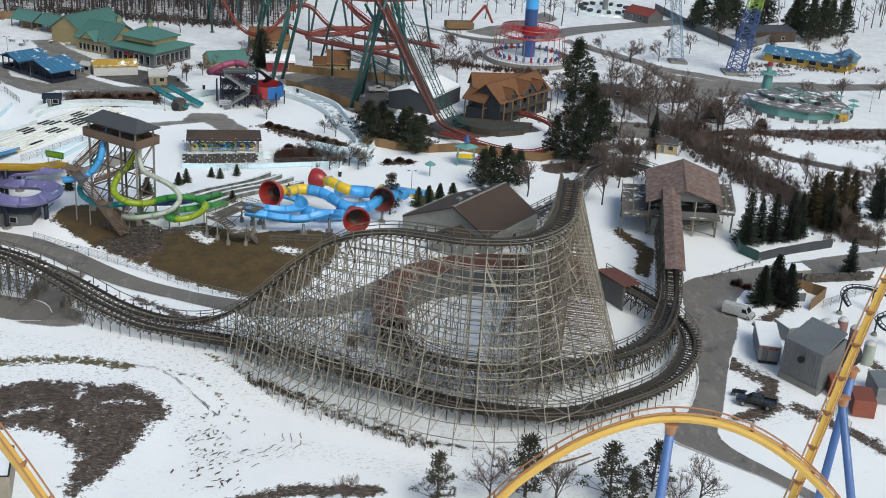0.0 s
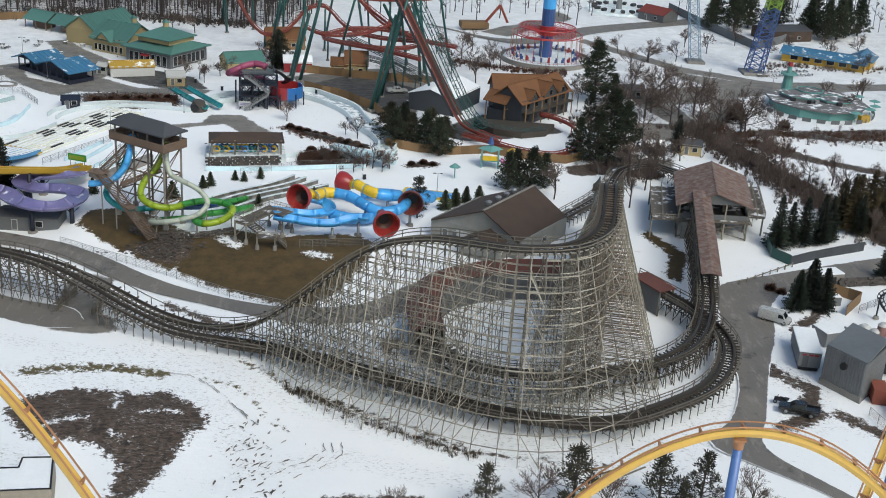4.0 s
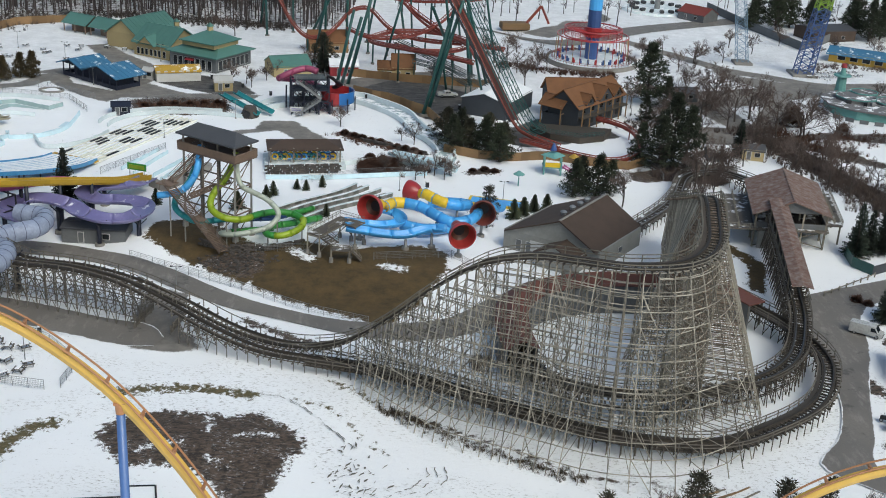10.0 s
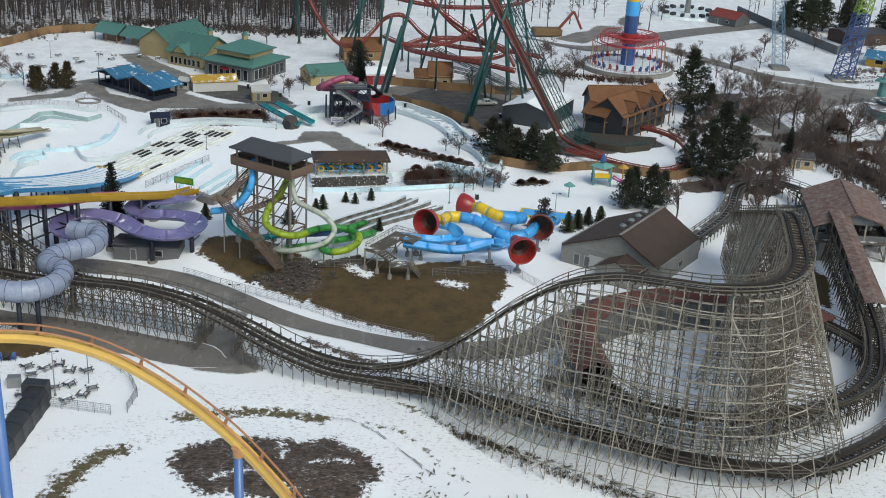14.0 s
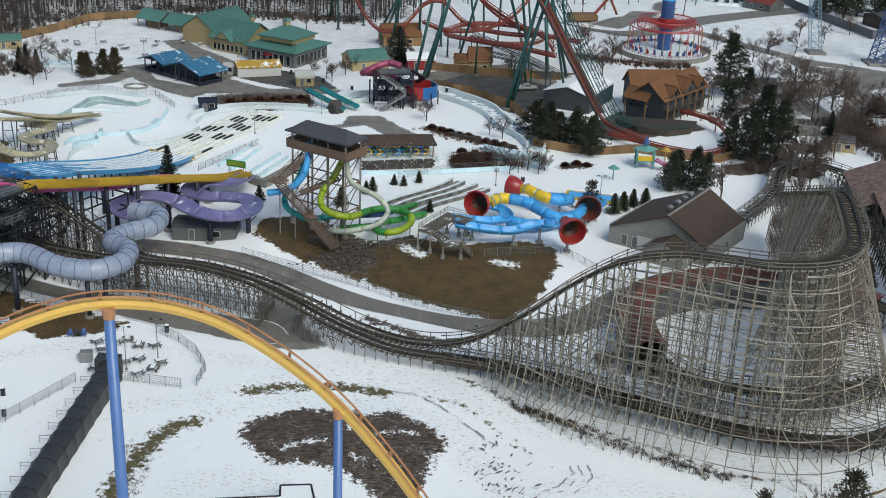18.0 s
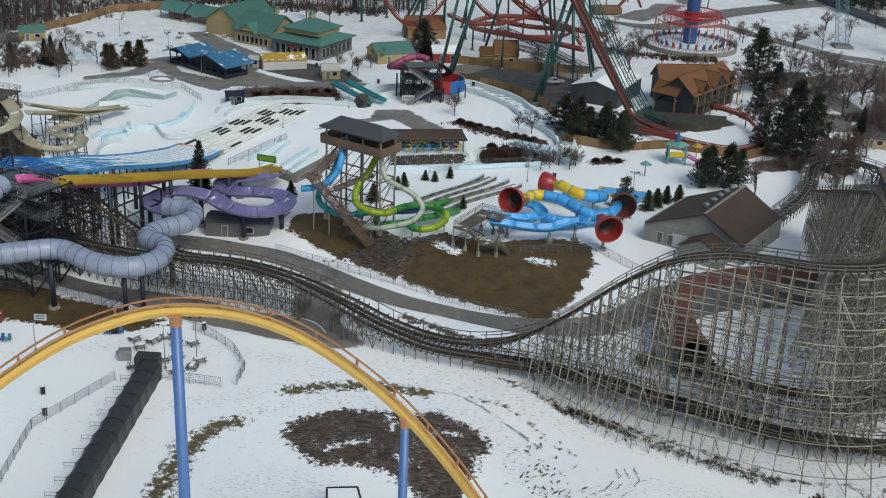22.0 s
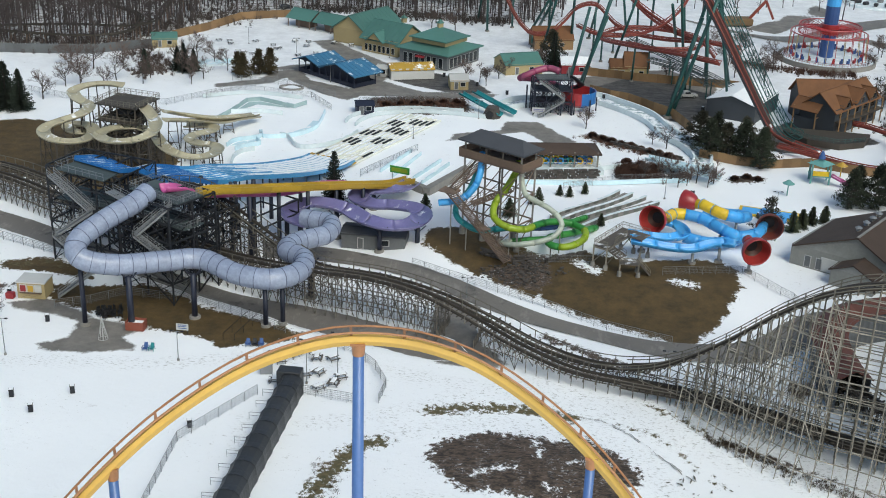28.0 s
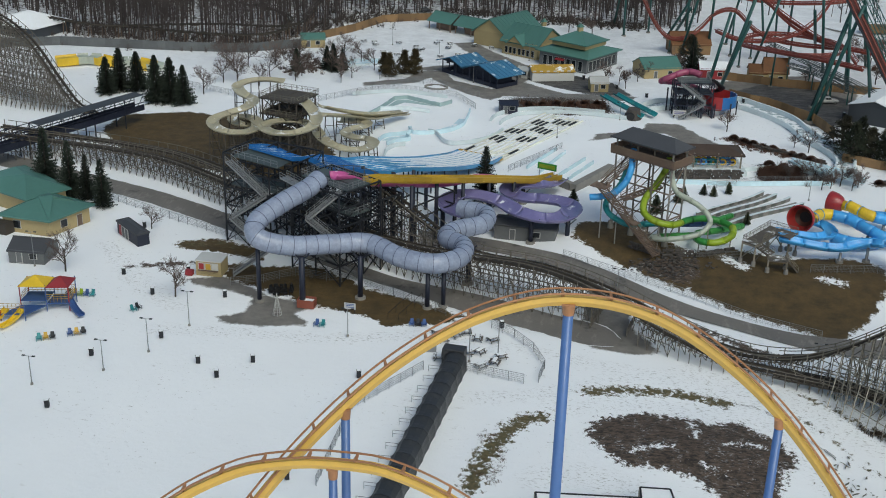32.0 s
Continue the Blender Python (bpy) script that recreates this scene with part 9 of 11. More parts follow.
def pine(h, r, mat, seed, label, group="", name="pine_tree", bare=0.07, clumps=150):
    """Broad irregular pine: limbs with needle clumps at their ends, gaps between."""
    rng = random.Random(seed)
    ob = thing(name, (0, 0, 0), label, "tree", group)
    tr, cr = B(), B()
    bend = Vector((rng.uniform(-0.4, 0.4), rng.uniform(-0.4, 0.4), 0))
    axis = [Vector((0, 0, -0.2)), Vector((0, 0, h * 0.35)) + bend * 0.5, Vector((0, 0, h * 0.7)) + bend, Vector((0, 0, h * 0.96)) + bend * 1.2]
    rr = [h * 0.024, h * 0.018, h * 0.011, 0.03]
    for i in range(3):
        limb(tr, axis[i], axis[i + 1], rr[i], rr[i + 1], 7)
    for i in range(clumps):
        f = (i + rng.random()) / clumps
        z = h * (bare + (1 - bare) * f)
        prof = min(1.0, 0.65 + f * 2.2) * max(0.08, (1 - f) ** 0.85)
        a = i * 2.4 + rng.uniform(-0.5, 0.5)
        R = r * prof * rng.choice((0.4, 0.7, 0.9, 1.05, 1.3))
        c = Vector((math.cos(a) * R, math.sin(a) * R, z)) + bend * f * 1.1
        root = Vector((0, 0, z - 0.35 * R - 0.1)) + bend * f
        limb(tr, root, c, 0.05 + 0.004 * h, 0.02, 4)
        s = (0.38 + 0.036 * h) * rng.uniform(0.7, 1.35)
        for j in range(46):
            d = rand_dir(rng)
            d.z = d.z * 0.55 + 0.12
            o = c + d * s * rng.uniform(0.2, 0.95)
            tip = o + unit(d + Vector((0, 0, 0.35))) * s * rng.uniform(0.35, 0.7)
            w = unit(d.cross(rand_dir(rng))) * s * 0.13
            cr.add([o - w, o + w, tip], [(0, 1, 2)])
    raw_part("trunk", tr, BARK, ob)
    raw_part("crown", cr, mat, ob)
    return ob


def bare_tree(h, spread, seed, label, group="", name="bare_tree", twigs=3, fine=0.03):
    """Leafless tree: forked trunk, limbs, branches and a haze of twigs."""
    rng = random.Random(seed)
    ob = thing(name, (0, 0, 0), label, "tree", group)
    tr, cr = B(), B()

    def grow(p, d, L, r, lvl):
        q = p + d * L
        if lvl >= 3:
            s = unit(d.cross(rand_dir(rng)))
            u = s.cross(d)
            w = max(fine, r)
            cr.add([p + s * w, p - s * w * 0.5 + u * w * 0.8, p - s * w * 0.5 - u * w * 0.8, q], [(0, 1, 3), (1, 2, 3), (2, 0, 3)])
        else:
            mid = p.lerp(q, 0.5) + rand_dir(rng) * L * 0.05
            limb(tr if lvl < 2 else cr, p, mid, r, r * 0.8, 6 - lvl)
            limb(tr if lvl < 2 else cr, mid, q, r * 0.8, r * 0.55, 6 - lvl)
        if lvl > twigs:
            return
        n = (7, 6, 6, 5, 4)[lvl]
        for i in range(n):
            k = 0.3 + 0.7 * (i + rng.random()) / n
            b = p.lerp(q, k)
            nd_ = unit(d + rand_dir(rng) * (0.95 if lvl else spread) + Vector((0, 0, 0.28)))
            grow(b, nd_, L * (rng.uniform(0.62, 0.92) if lvl == 0 else rng.uniform(0.45, 0.7)) * (1.15 - 0.35 * k), r * 0.5 * (1.2 - 0.5 * k), lvl + 1)

    grow(Vector((0, 0, -0.15)), Vector((rng.uniform(-0.05, 0.05), rng.uniform(-0.05, 0.05), 1)), h * 0.52, h * 0.02, 0)
    raw_part("trunk", tr, BARK, ob)
    raw_part("crown", cr, TWIG, ob)
    return ob


def plant(proto, places, rng, height):
    """Set the built tree at the first place and copies of it at the rest; each place is (x, y, height)."""
    for i, (x, y, hh) in enumerate(places):
        s = hh / height
        w = s * rng.uniform(0.92, 1.12)
        m = Matrix.Translation((x, y, float(rise(x, y)))) @ Matrix.Rotation(rng.uniform(0, 6.28), 4, "Z") @ Matrix.Diagonal((w, w, s, 1))
        if i == 0:
            first = m
        else:
            copy_thing(proto, m)
    proto.matrix_basis = first


trng = random.Random(77)
plant(pine(14, 5.4, NEEDLE, 1, "tall dark green pine with a ragged crown", "park pines"), [(48.6, 331, 17), (44.6, 311, 7), (53, 326, 9), (40.2, 270.4, 12.5), (46.6, 271, 15), (45.6, 280.4, 15.5), (36.8, 273.6, 10)], trng, 14)
plant(pine(10, 3.9, NEEDLE, 2, "dark green pine with an open crown", "park pines", clumps=130), [(17.4, 248, 8.5), (22.5, 248.7, 9.4), (20, 251, 8), (-6, 282, 9), (0, 275.5, 9), (26, 251, 7.5), (3, 270.5, 9), (-8, 277, 9)], trng, 10)
plant(pine(7.5, 2.9, PINE_DRY, 3, "small sparse pine on the snowy slope", "slope pines", bare=0.14, clumps=46), [(6, 123.8, 7.2), (17.2, 126.6, 8.4), (28, 126.6, 7.8), (33.9, 129, 7.2), (-2.3, 227, 8.4), (30.5, 124.5, 5.6)], trng, 7.5)
plant(spruce(10, 2.5, SPRUCE, 4, "dark green spruce standing in snow", "park spruces"), [(69.8, 220.2, 11.3), (72.8, 221.9, 9.5), (76, 222.9, 10.4), (79.8, 223.8, 10.8), (82.2, 225.6, 9.8), (86.6, 206.7, 7.8), (106, 246, 10), (62.7, 283.6, 9.8), (-86.4, 230.9, 11.6), (-175.1, 214.3, 13.4), (-167.4, 209.6, 12.6), (-164.2, 210.2, 9.8), (-159.6, 207.5, 10), (-44, 348, 11.5), (104, 239, 10), (90, 230, 9)], trng, 10)
plant(spruce(7, 2.2, SPRUCE, 5, "bushy dark spruce beside the road", "park spruces", thick=1.2), [(64.9, 190.6, 7.6), (67.5, 191.8, 9.4), (69.6, 190.6, 8.2), (-193.4, 288, 11.6), (-189, 289, 10.8), (-179.8, 280, 12.6), (-176.2, 281, 12), (-172.4, 280.4, 10.4), (-195.5, 284.5, 10), (-154.9, 320.6, 6.8), (-144.9, 323.6, 8.2), (-147.2, 325, 7), (-142.6, 325, 6.4)], trng, 7)
plant(spruce(4, 1.6, YOUNG_SPRUCE, 6, "young green spruce planted in snow", "young spruces", thick=0.9), [(3.5, 233, 4.3), (5.7, 235.2, 4.0), (8.1, 237.6, 3.8), (10.9, 239, 3.6), (-41.7, 245, 2.3), (-39.7, 244.4, 2.4), (-36.5, 247, 2.6), (-46, 239, 3.2), (-34, 224, 2.6), (-51.5, 226, 3.8), (-47.2, 236.6, 2.8), (-24, 236.5, 1.6), (-68, 229, 3.4)], trng, 4)
plant(pine(6.5, 2.0, CEDAR, 7, "rounded bronze-green cedar on the snow", "bronzed cedars", "cedar_tree", bare=0.02, clumps=110), [(-127.9, 321.9, 6.4), (-124.8, 326.1, 6.6), (-122.0, 326.8, 6.8), (-130, 324.5, 6)], trng, 6.5)
plant(spruce(10, 2.7, CEDAR, 8, "rusty brown cypress with feathery boughs", "rusty cypresses", "cypress_tree", thick=0.9, droop=0.1), [(89.4, 231.6, 13), (87.2, 234.2, 11), (93, 233.4, 13.4), (96.6, 236.6, 12), (91, 238, 11)], trng, 10)
plant(bare_tree(13, 1.15, 9, "tall leafless tree with russet twigs", "bare trees"), [(63, 320, 15), (75, 320, 14.3), (83, 300, 13.6), (77, 301, 11), (60, 314, 12), (88, 318, 11), (52, 266, 11), (67, 330, 12), (70, 316, 13), (58, 325, 14), (80, 312, 13), (86, 306, 12), (66, 308, 11), (92, 300, 10), (79, 330, 9), (73, 305, 12), (57, 300, 9), (54, 285, 9), (49, 260, 12), (56, 268, 10), (72, 296, 9), (78, 284, 8), (84, 272, 9), (90, 264, 8), (96, 254, 9), (68, 290, 8), (75, 277, 9), (88, 288, 7), (62, 276, 8)], trng, 13)
plant(bare_tree(10, 1.1, 10, "leafless tree with a spreading crown", "bare trees"), [(43.5, 240, 9.5), (72, 287.7, 5.5), (80, 270, 9), (78, 262, 8), (81, 256, 8.6), (52, 260, 10), (49, 252, 9), (95, 262, 9), (103, 258, 8), (71, 298, 8), (87, 276, 7.5), (46, 257, 11), (27.5, 243, 9.6), (112, 262, 7), (84, 282, 8), (92, 228, 7.4), (96, 218, 7), (120, 268, 6.5)], trng, 10)
plant(bare_tree(7.5, 1.3, 11, "small leafless tree on open snow", "bare trees", fine=0.022), [(12.6, 125.2, 7.4), (20.8, 124.1, 8), (39.4, 126, 7.4), (-5.2, 121.7, 5.6), (36.3, 124.4, 6), (-151.7, 176.6, 8.6), (-129.3, 171.5, 7.4), (-145.4, 198.6, 5), (-171.3, 290.9, 8), (-170.4, 303.2, 7.6), (-166.8, 304.3, 7.2), (-160, 303, 6.4), (-152, 310, 6.6), (-139.5, 312, 6), (-17, 281, 6), (-68, 330, 7), (-62, 327, 6), (-23.5, 258, 5.4), (-20.6, 260, 5.8), (-17.4, 262, 5), (43, 325, 9), (37, 330, 9), (32, 335, 8), (15, 343, 9), (94, 325, 6), (122, 330, 7), (132, 346, 8), (137, 262, 7)], trng, 7.5)
plant(pine(14, 4.4, NEEDLE, 12, "dark conifer at the edge of the park", "far conifers", bare=0.1, clumps=150), [(119, 449, 15), (126, 455, 15), (113, 455, 14), (133, 452, 13), (150, 436, 15.5), (156, 441, 16), (161, 447, 14), (146, 444, 14), (109, 447, 11), (140, 462, 15), (151, 455, 16), (124, 466, 16), (168, 452, 14), (172, 300, 10), (160, 345, 9)], trng, 14)


def woods(name, poly, n, seed, label, hmin=13, hmax=21):
    """Far bare wood in one mesh: trunks, limbs and twigs."""
    rng = random.Random(seed)
    xs, ys = [p[0] for p in poly], [p[1] for p in poly]
    tr = B()
    made = 0
    while made < n:
        x, y = rng.uniform(min(xs), max(xs)), rng.uniform(min(ys), max(ys))
        if float(inside(poly, np.array([x]), np.array([y]))[0]) <= 0:
            continue
        made += 1
        h = rng.uniform(hmin, hmax)
        top = Vector((x + rng.uniform(-0.8, 0.8), y, h))
        base = Vector((x, y, -0.2))
        r = rng.uniform(0.13, 0.28)
        limb(tr, base, top, r, 0.04, 5)
        for i in range(rng.randint(9, 14)):
            k = rng.uniform(0.3, 0.95)
            p = base.lerp(top, k)
            a = rng.uniform(0, 6.28)
            L = h * rng.uniform(0.10, 0.26) * (1.25 - k)
            d = Vector((math.cos(a) * 0.75, math.sin(a) * 0.75, rng.uniform(0.5, 1.0)))
            q = p + d * L
            limb(tr, p, q, 0.09, 0.04, 3)
            for j in range(6):
                o = p.lerp(q, rng.uniform(0.3, 1))
                e = unit(d + rand_dir(rng) * 0.9) * rng.uniform(0.8, 2.2)
                s = unit(e.cross(rand_dir(rng))) * 0.06
                tr.add([o - s, o + s, o + e], [(0, 1, 2)])
    me = bpy.data.meshes.new(name)
    me.from_pydata(tr.v, [], tr.f)
    me.materials.append(WOODS_BARK)
    return tagged(new(name, me), label, "woods", "", "stuff")


woods("bare_woods", [(-285, 372), (-236, 345), (-205, 338), (-178, 343), (-166, 358), (-160, 378), (-150, 400), (-128, 410), (-60, 404), (-40, 415), (-40, 520), (-330, 520)], 3200, 21, "leafless grey-brown deciduous woods in snow")
woods("bare_woods", [(-300, 330), (-268, 318), (-262, 345), (-290, 372)], 40, 22, "leafless grove beside the wooden coaster hill")
woods("tree_line", [(30, 428), (70, 440), (70, 500), (-40, 500), (-40, 440)], 45, 23, "thin row of leafless trees beyond the rides", 9, 15)
woods("tree_line", [(100, 462), (180, 440), (260, 420), (260, 520), (100, 520)], 90, 24, "leafless tree line at the park edge", 10, 17)


def brush(name, line, width, per_m, h, mat, seed, label):
    """Thicket of thin upright stems along a line."""
    rng = random.Random(seed)
    b = B()
    for (x0, y0), (x1, y1) in zip(line, line[1:]):
        L = math.hypot(x1 - x0, y1 - y0)
        for i in range(int(L * per_m)):
            k, o = rng.random(), rng.gauss(0, width / 2.4)
            cx, cy = x0 + (x1 - x0) * k - (y1 - y0) / L * o, y0 + (y1 - y0) * k + (x1 - x0) / L * o
            g = float(rise(cx, cy)) - 0.1
            hh = h * rng.uniform(0.4, 1.2)
            for j in range(20):
                a = rng.uniform(0, 6.28)
                s = rng.uniform(0.1, 0.55) * hh
                p = Vector((cx + rng.gauss(0, 0.22), cy + rng.gauss(0, 0.22), g))
                q = p + Vector((math.cos(a) * s, math.sin(a) * s, hh * rng.uniform(0.6, 1.1)))
                w = Vector((-math.sin(a), math.cos(a), 0)) * 0.038
                m = p.lerp(q, 0.55)
                b.add([p - w, p + w, q], [(0, 1, 2)])
                e = m + rand_dir(rng) * hh * 0.25
                b.add([m - w * 0.8, m + w * 0.8, e], [(0, 1, 2)])
    me = bpy.data.meshes.new(name)
    me.from_pydata(b.v, [], b.f)
    me.materials.append(mat)
    return tagged(new(name, me), label, "brush", "", "stuff")


brush("brush_thicket", [(70, 309), (74, 299), (79.6, 283.3), (85.4, 264.3), (90.4, 245.4), (97, 226)], 10, 12, 1.9, TWIG, 31, "russet leafless brush along the stream bank")
brush("brush_thicket", [(71, 300), (76, 284), (81, 268), (85, 254), (88, 240)], 8, 7, 1.5, TWIG, 45, "dense russet brush on the stream bank")
brush("brush_thicket", [(76, 310), (86, 300), (90, 286)], 8, 9, 1.6, SHRUB, 46, "rusty brown thicket below the path")
brush("brush_thicket", [(40, 300), (47, 312), (54, 326)], 6, 9, 1.5, TWIG, 58, "leafless shrubs below the tall pine")
brush("brush_thicket", [(10, 371), (19, 366), (30, 362), (44, 362)], 4, 9, 1.6, SHRUB, 47, "rusty dead grasses round the tower's plinth")
brush("brush_thicket", [(93, 305), (104, 303), (122, 305), (140, 308), (160, 312)], 8, 7, 1.5, SHRUB, 32, "rusty brown brush below the turquoise stand")
brush("brush_thicket", [(93, 258), (106, 262), (122, 270), (140, 284)], 10, 6, 2.0, TWIG, 33, "leafless brush on the snowy bank")
brush("brush_thicket", [(-22, 154.6), (-17.2, 151.6), (-11, 147), (-5, 143), (0, 140.2), (6, 137.6)], 1.6, 7, 0.55, SHRUB_DRY, 34, "dry brown weeds along the coaster's foot")
brush("brush_thicket", [(-88, 303), (-77, 305.6), (-66, 308)], 5.5, 16, 0.9, SHRUB, 35, "dead russet shrubs in the mulch bed")
brush("brush_thicket", [(-72, 142), (-69, 136), (-69.5, 129)], 2.6, 4, 0.22, SHRUB, 36, "dry tufts of grass in the snow")
brush("brush_thicket", [(-22, 276), (-30, 281), (-37, 287)], 2.4, 6, 0.8, SHRUB, 37, "dead brown shrubs above the stone edging")
brush("brush_thicket", [(-29.4, 260.4), (-25.4, 260.4), (-21, 261.4)], 3.4, 60, 1.7, SHRUB, 49, "dense russet dead shrubs beside the pool path")
brush("brush_thicket", [(-14, 262), (-22, 259)], 3, 6, 1.8, TWIG, 38, "leafless shrubs beside the pool path")
brush("brush_thicket", [(62, 200), (64.5, 197.6)], 2, 6, 0.9, SHRUB, 39, "low shrub on the traffic island")
brush("brush_thicket", [(-4, 170), (-8, 168)], 2.5, 7, 1.8, TWIG, 40, "bare thicket inside the coaster loop")
brush("brush_thicket", [(-240, 352), (-205, 345), (-180, 350), (-168, 370), (-160, 392), (-140, 408)], 16, 9, 2.0, BARK, 41, "leafless undergrowth at the wood's edge")
brush("brush_thicket", [(-60, 408), (-100, 412), (-130, 416)], 8, 8, 2.2, BARK, 42, "leafless undergrowth behind the hall")
brush("brush_thicket", [(40, 262), (47, 268), (54, 262)], 7, 10, 2.4, TWIG, 43, "leafless thicket beside the coaster exit")


def bush(r, h, mat, seed, label, group):
    """Dense low dome of dead twigs."""
    rng = random.Random(seed)
    ob = thing("dead_shrub", (0, 0, 0), label, "shrub", group)
    b = B()
    for i in range(900):
        a, z = rng.uniform(0, 6.28), rng.uniform(0.0, 1)
        rr = math.sqrt(max(0, 1 - z * z))
        q = Vector((math.cos(a) * rr * r, math.sin(a) * rr * r, z * h)) * rng.uniform(0.82, 1.08)
        p = q * rng.uniform(0.5, 0.75)
        w = Vector((-math.sin(a), math.cos(a), 0)) * 0.12
        b.add([p - w, p + w, q], [(0, 1, 2)])
    raw_part("twig_dome", b, mat, ob)
    raw_part("stem", B().cone((0, 0, -0.1), (0, 0, h * 0.6), 0.08, 0.04, 6), BARK, ob)
    return ob


plant(bush(1.3, 1.1, SHRUB, 51, "rounded dead russet shrub in a mulch bed", "mulch bed shrubs"), [(-34, 286.8, 1.3), (-31.6, 285.2, 1.1), (-29.6, 283.6, 1.2), (-27.4, 282, 1.0), (-25.2, 280.8, 1.2), (-23, 279, 1.0), (-21, 277.4, 1.2), (-19, 276, 1.3), (-17, 274.4, 1.3), (-15.8, 273.2, 1.0), (-3.6, 262.2, 0.9), (-0.8, 263.6, 1.0), (1.4, 262.6, 0.9), (-27, 266, 1.2), (-24, 264.4, 1.1), (-21.4, 263.6, 1.2), (-27.6, 262.6, 1.0), (62.6, 198.6, 1.1), (64.2, 197.2, 0.9), (-86, 303, 1.2), (-82.6, 304.4, 1.1), (-79, 305.6, 1.3), (-75.4, 306.6, 1.1), (-71.8, 308, 1.2), (-68.6, 309.2, 1.1)], trng, 1.1)
plant(bare_tree(6, 1.3, 52, "slender leafless tree in a group", "bare trees", fine=0.02), [(-14.6, 256, 6), (-12.4, 258, 6.6), (-10.2, 255.6, 5.6), (-8.6, 258.4, 6.2), (-16.6, 254.6, 5.4), (-35.5, 293, 6.4), (-47.5, 309, 8), (-64, 331, 6), (-59, 336, 6), (-56, 341, 5.6), (-50, 352, 8), (-12, 346, 7), (8, 352, 8), (20, 360, 8), (24, 368, 7), (50, 372, 7), (58, 392, 7), (66, 398, 7), (16, 388, 8), (74, 386, 8), (-84, 395, 8), (-76, 392, 9), (-20, 284, 5)], trng, 6)
plant(bush(1.3, 2.2, SHRUB, 53, "large rounded russet weeping tree beside the path", "weeping trees"), [(85.6, 315, 5.6), (97, 308, 3.4)], trng, 2.2)
brush("brush_thicket", [(-168, 338), (-160, 340), (-155, 333), (-150, 324), (-158, 318)], 6, 8, 1.6, TWIG, 54, "leafless shrubs round the rocky pool garden")
brush("brush_thicket", [(-52, 356), (-44, 350), (-38, 352)], 6, 7, 1.4, TWIG, 55, "leafless shrubs behind the green roofed block")
plant(pine(8, 4.2, PINE_DRY, 56, "broad brownish pine beside the dark shed", "shed pines", clumps=150), [(-9.4, 284.6, 8.4), (-3.6, 279, 7.6), (4.4, 276.6, 7.8), (1.4, 283, 8), (-44.5, 357, 9.5)], trng, 8)
plant(bare_tree(9, 1.2, 57, "leafless tree near the garden pool", "bare trees", fine=0.025), [(-163, 326, 8.5), (-158, 333, 9), (-149, 330, 8), (-170, 322, 9), (-140, 336, 7), (-134, 328, 7), (-152, 316, 7), (-168, 308, 8), (-172, 316, 9), (-160, 312, 8), (-145, 322, 8), (-138, 318, 7), (-178, 326, 9), (-146, 340, 8), (8, 366, 9), (12, 374, 10), (4, 380, 9), (14, 360, 8), (22, 372, 8), (66, 372, 8), (74, 384, 9), (58, 388, 8), (84, 388, 8), (64, 352, 9), (72, 346, 10), (50, 308, 9), (60.6, 315, 10), (74, 339, 9), (56, 320, 8)], trng, 9)
brush("brush_thicket", [(112, 384), (126, 392), (142, 388), (160, 394)], 5, 4, 1.3, TWIG, 58, "dead shrubs beside the far midway")
plant(bare_tree(9, 1.1, 59, "leafless tree near the far rides", "bare trees", fine=0.03), [(118, 400, 9), (128, 410, 8), (140, 404, 9), (154, 412, 9), (112, 420, 8), (98, 404, 8), (92, 412, 8), (146, 384, 8), (160, 380, 8), (132, 350, 7), (146, 352, 7), (120, 344, 7)], trng, 9)

# ---- vehicles ----
def loft(b, rows):
    """Closed rings of equal length joined along their order."""
    k = len(rows[0])
    vs = [p for r in rows for p in r]
    fs = [(i * k + j, i * k + (j + 1) % k, (i + 1) * k + (j + 1) % k, (i + 1) * k + j) for i in range(len(rows) - 1) for j in range(k)]
    return b.add(vs, fs + [tuple(range(k))[::-1], tuple((len(rows) - 1) * k + j for j in range(k))])


def shell(b, secs):
    """Body from sections (x, low, belt, top, half width, half width at the top)."""
    rows = []
    for x, lo, be, to, w, wt in secs:
        rows.append([(x, -w * 0.92, lo), (x, -w, lo + 0.12), (x, -w, be), (x, -wt, to - 0.05), (x, -wt + 0.12, to), (x, wt - 0.12, to), (x, wt, to - 0.05), (x, w, be), (x, w, lo + 0.12), (x, w * 0.92, lo)])
    return loft(b, rows)


def wheels(owner, xs, half, r=0.36):
    for x in xs:
        for s in (-1, 1):
            wh_ = part("wheel", B().cone((x, s * (half - 0.24), r), (x, s * (half + 0.01), r), r, r, 18), BLACK, owner, "black rubber tyre", at=(x, s * half, r))
            part("rim", B().cone((x, s * (half + 0.012), r), (x, s * (half + 0.03), r), r * 0.62, r * 0.55, 14), GALV, wh_, "grey steel rim")


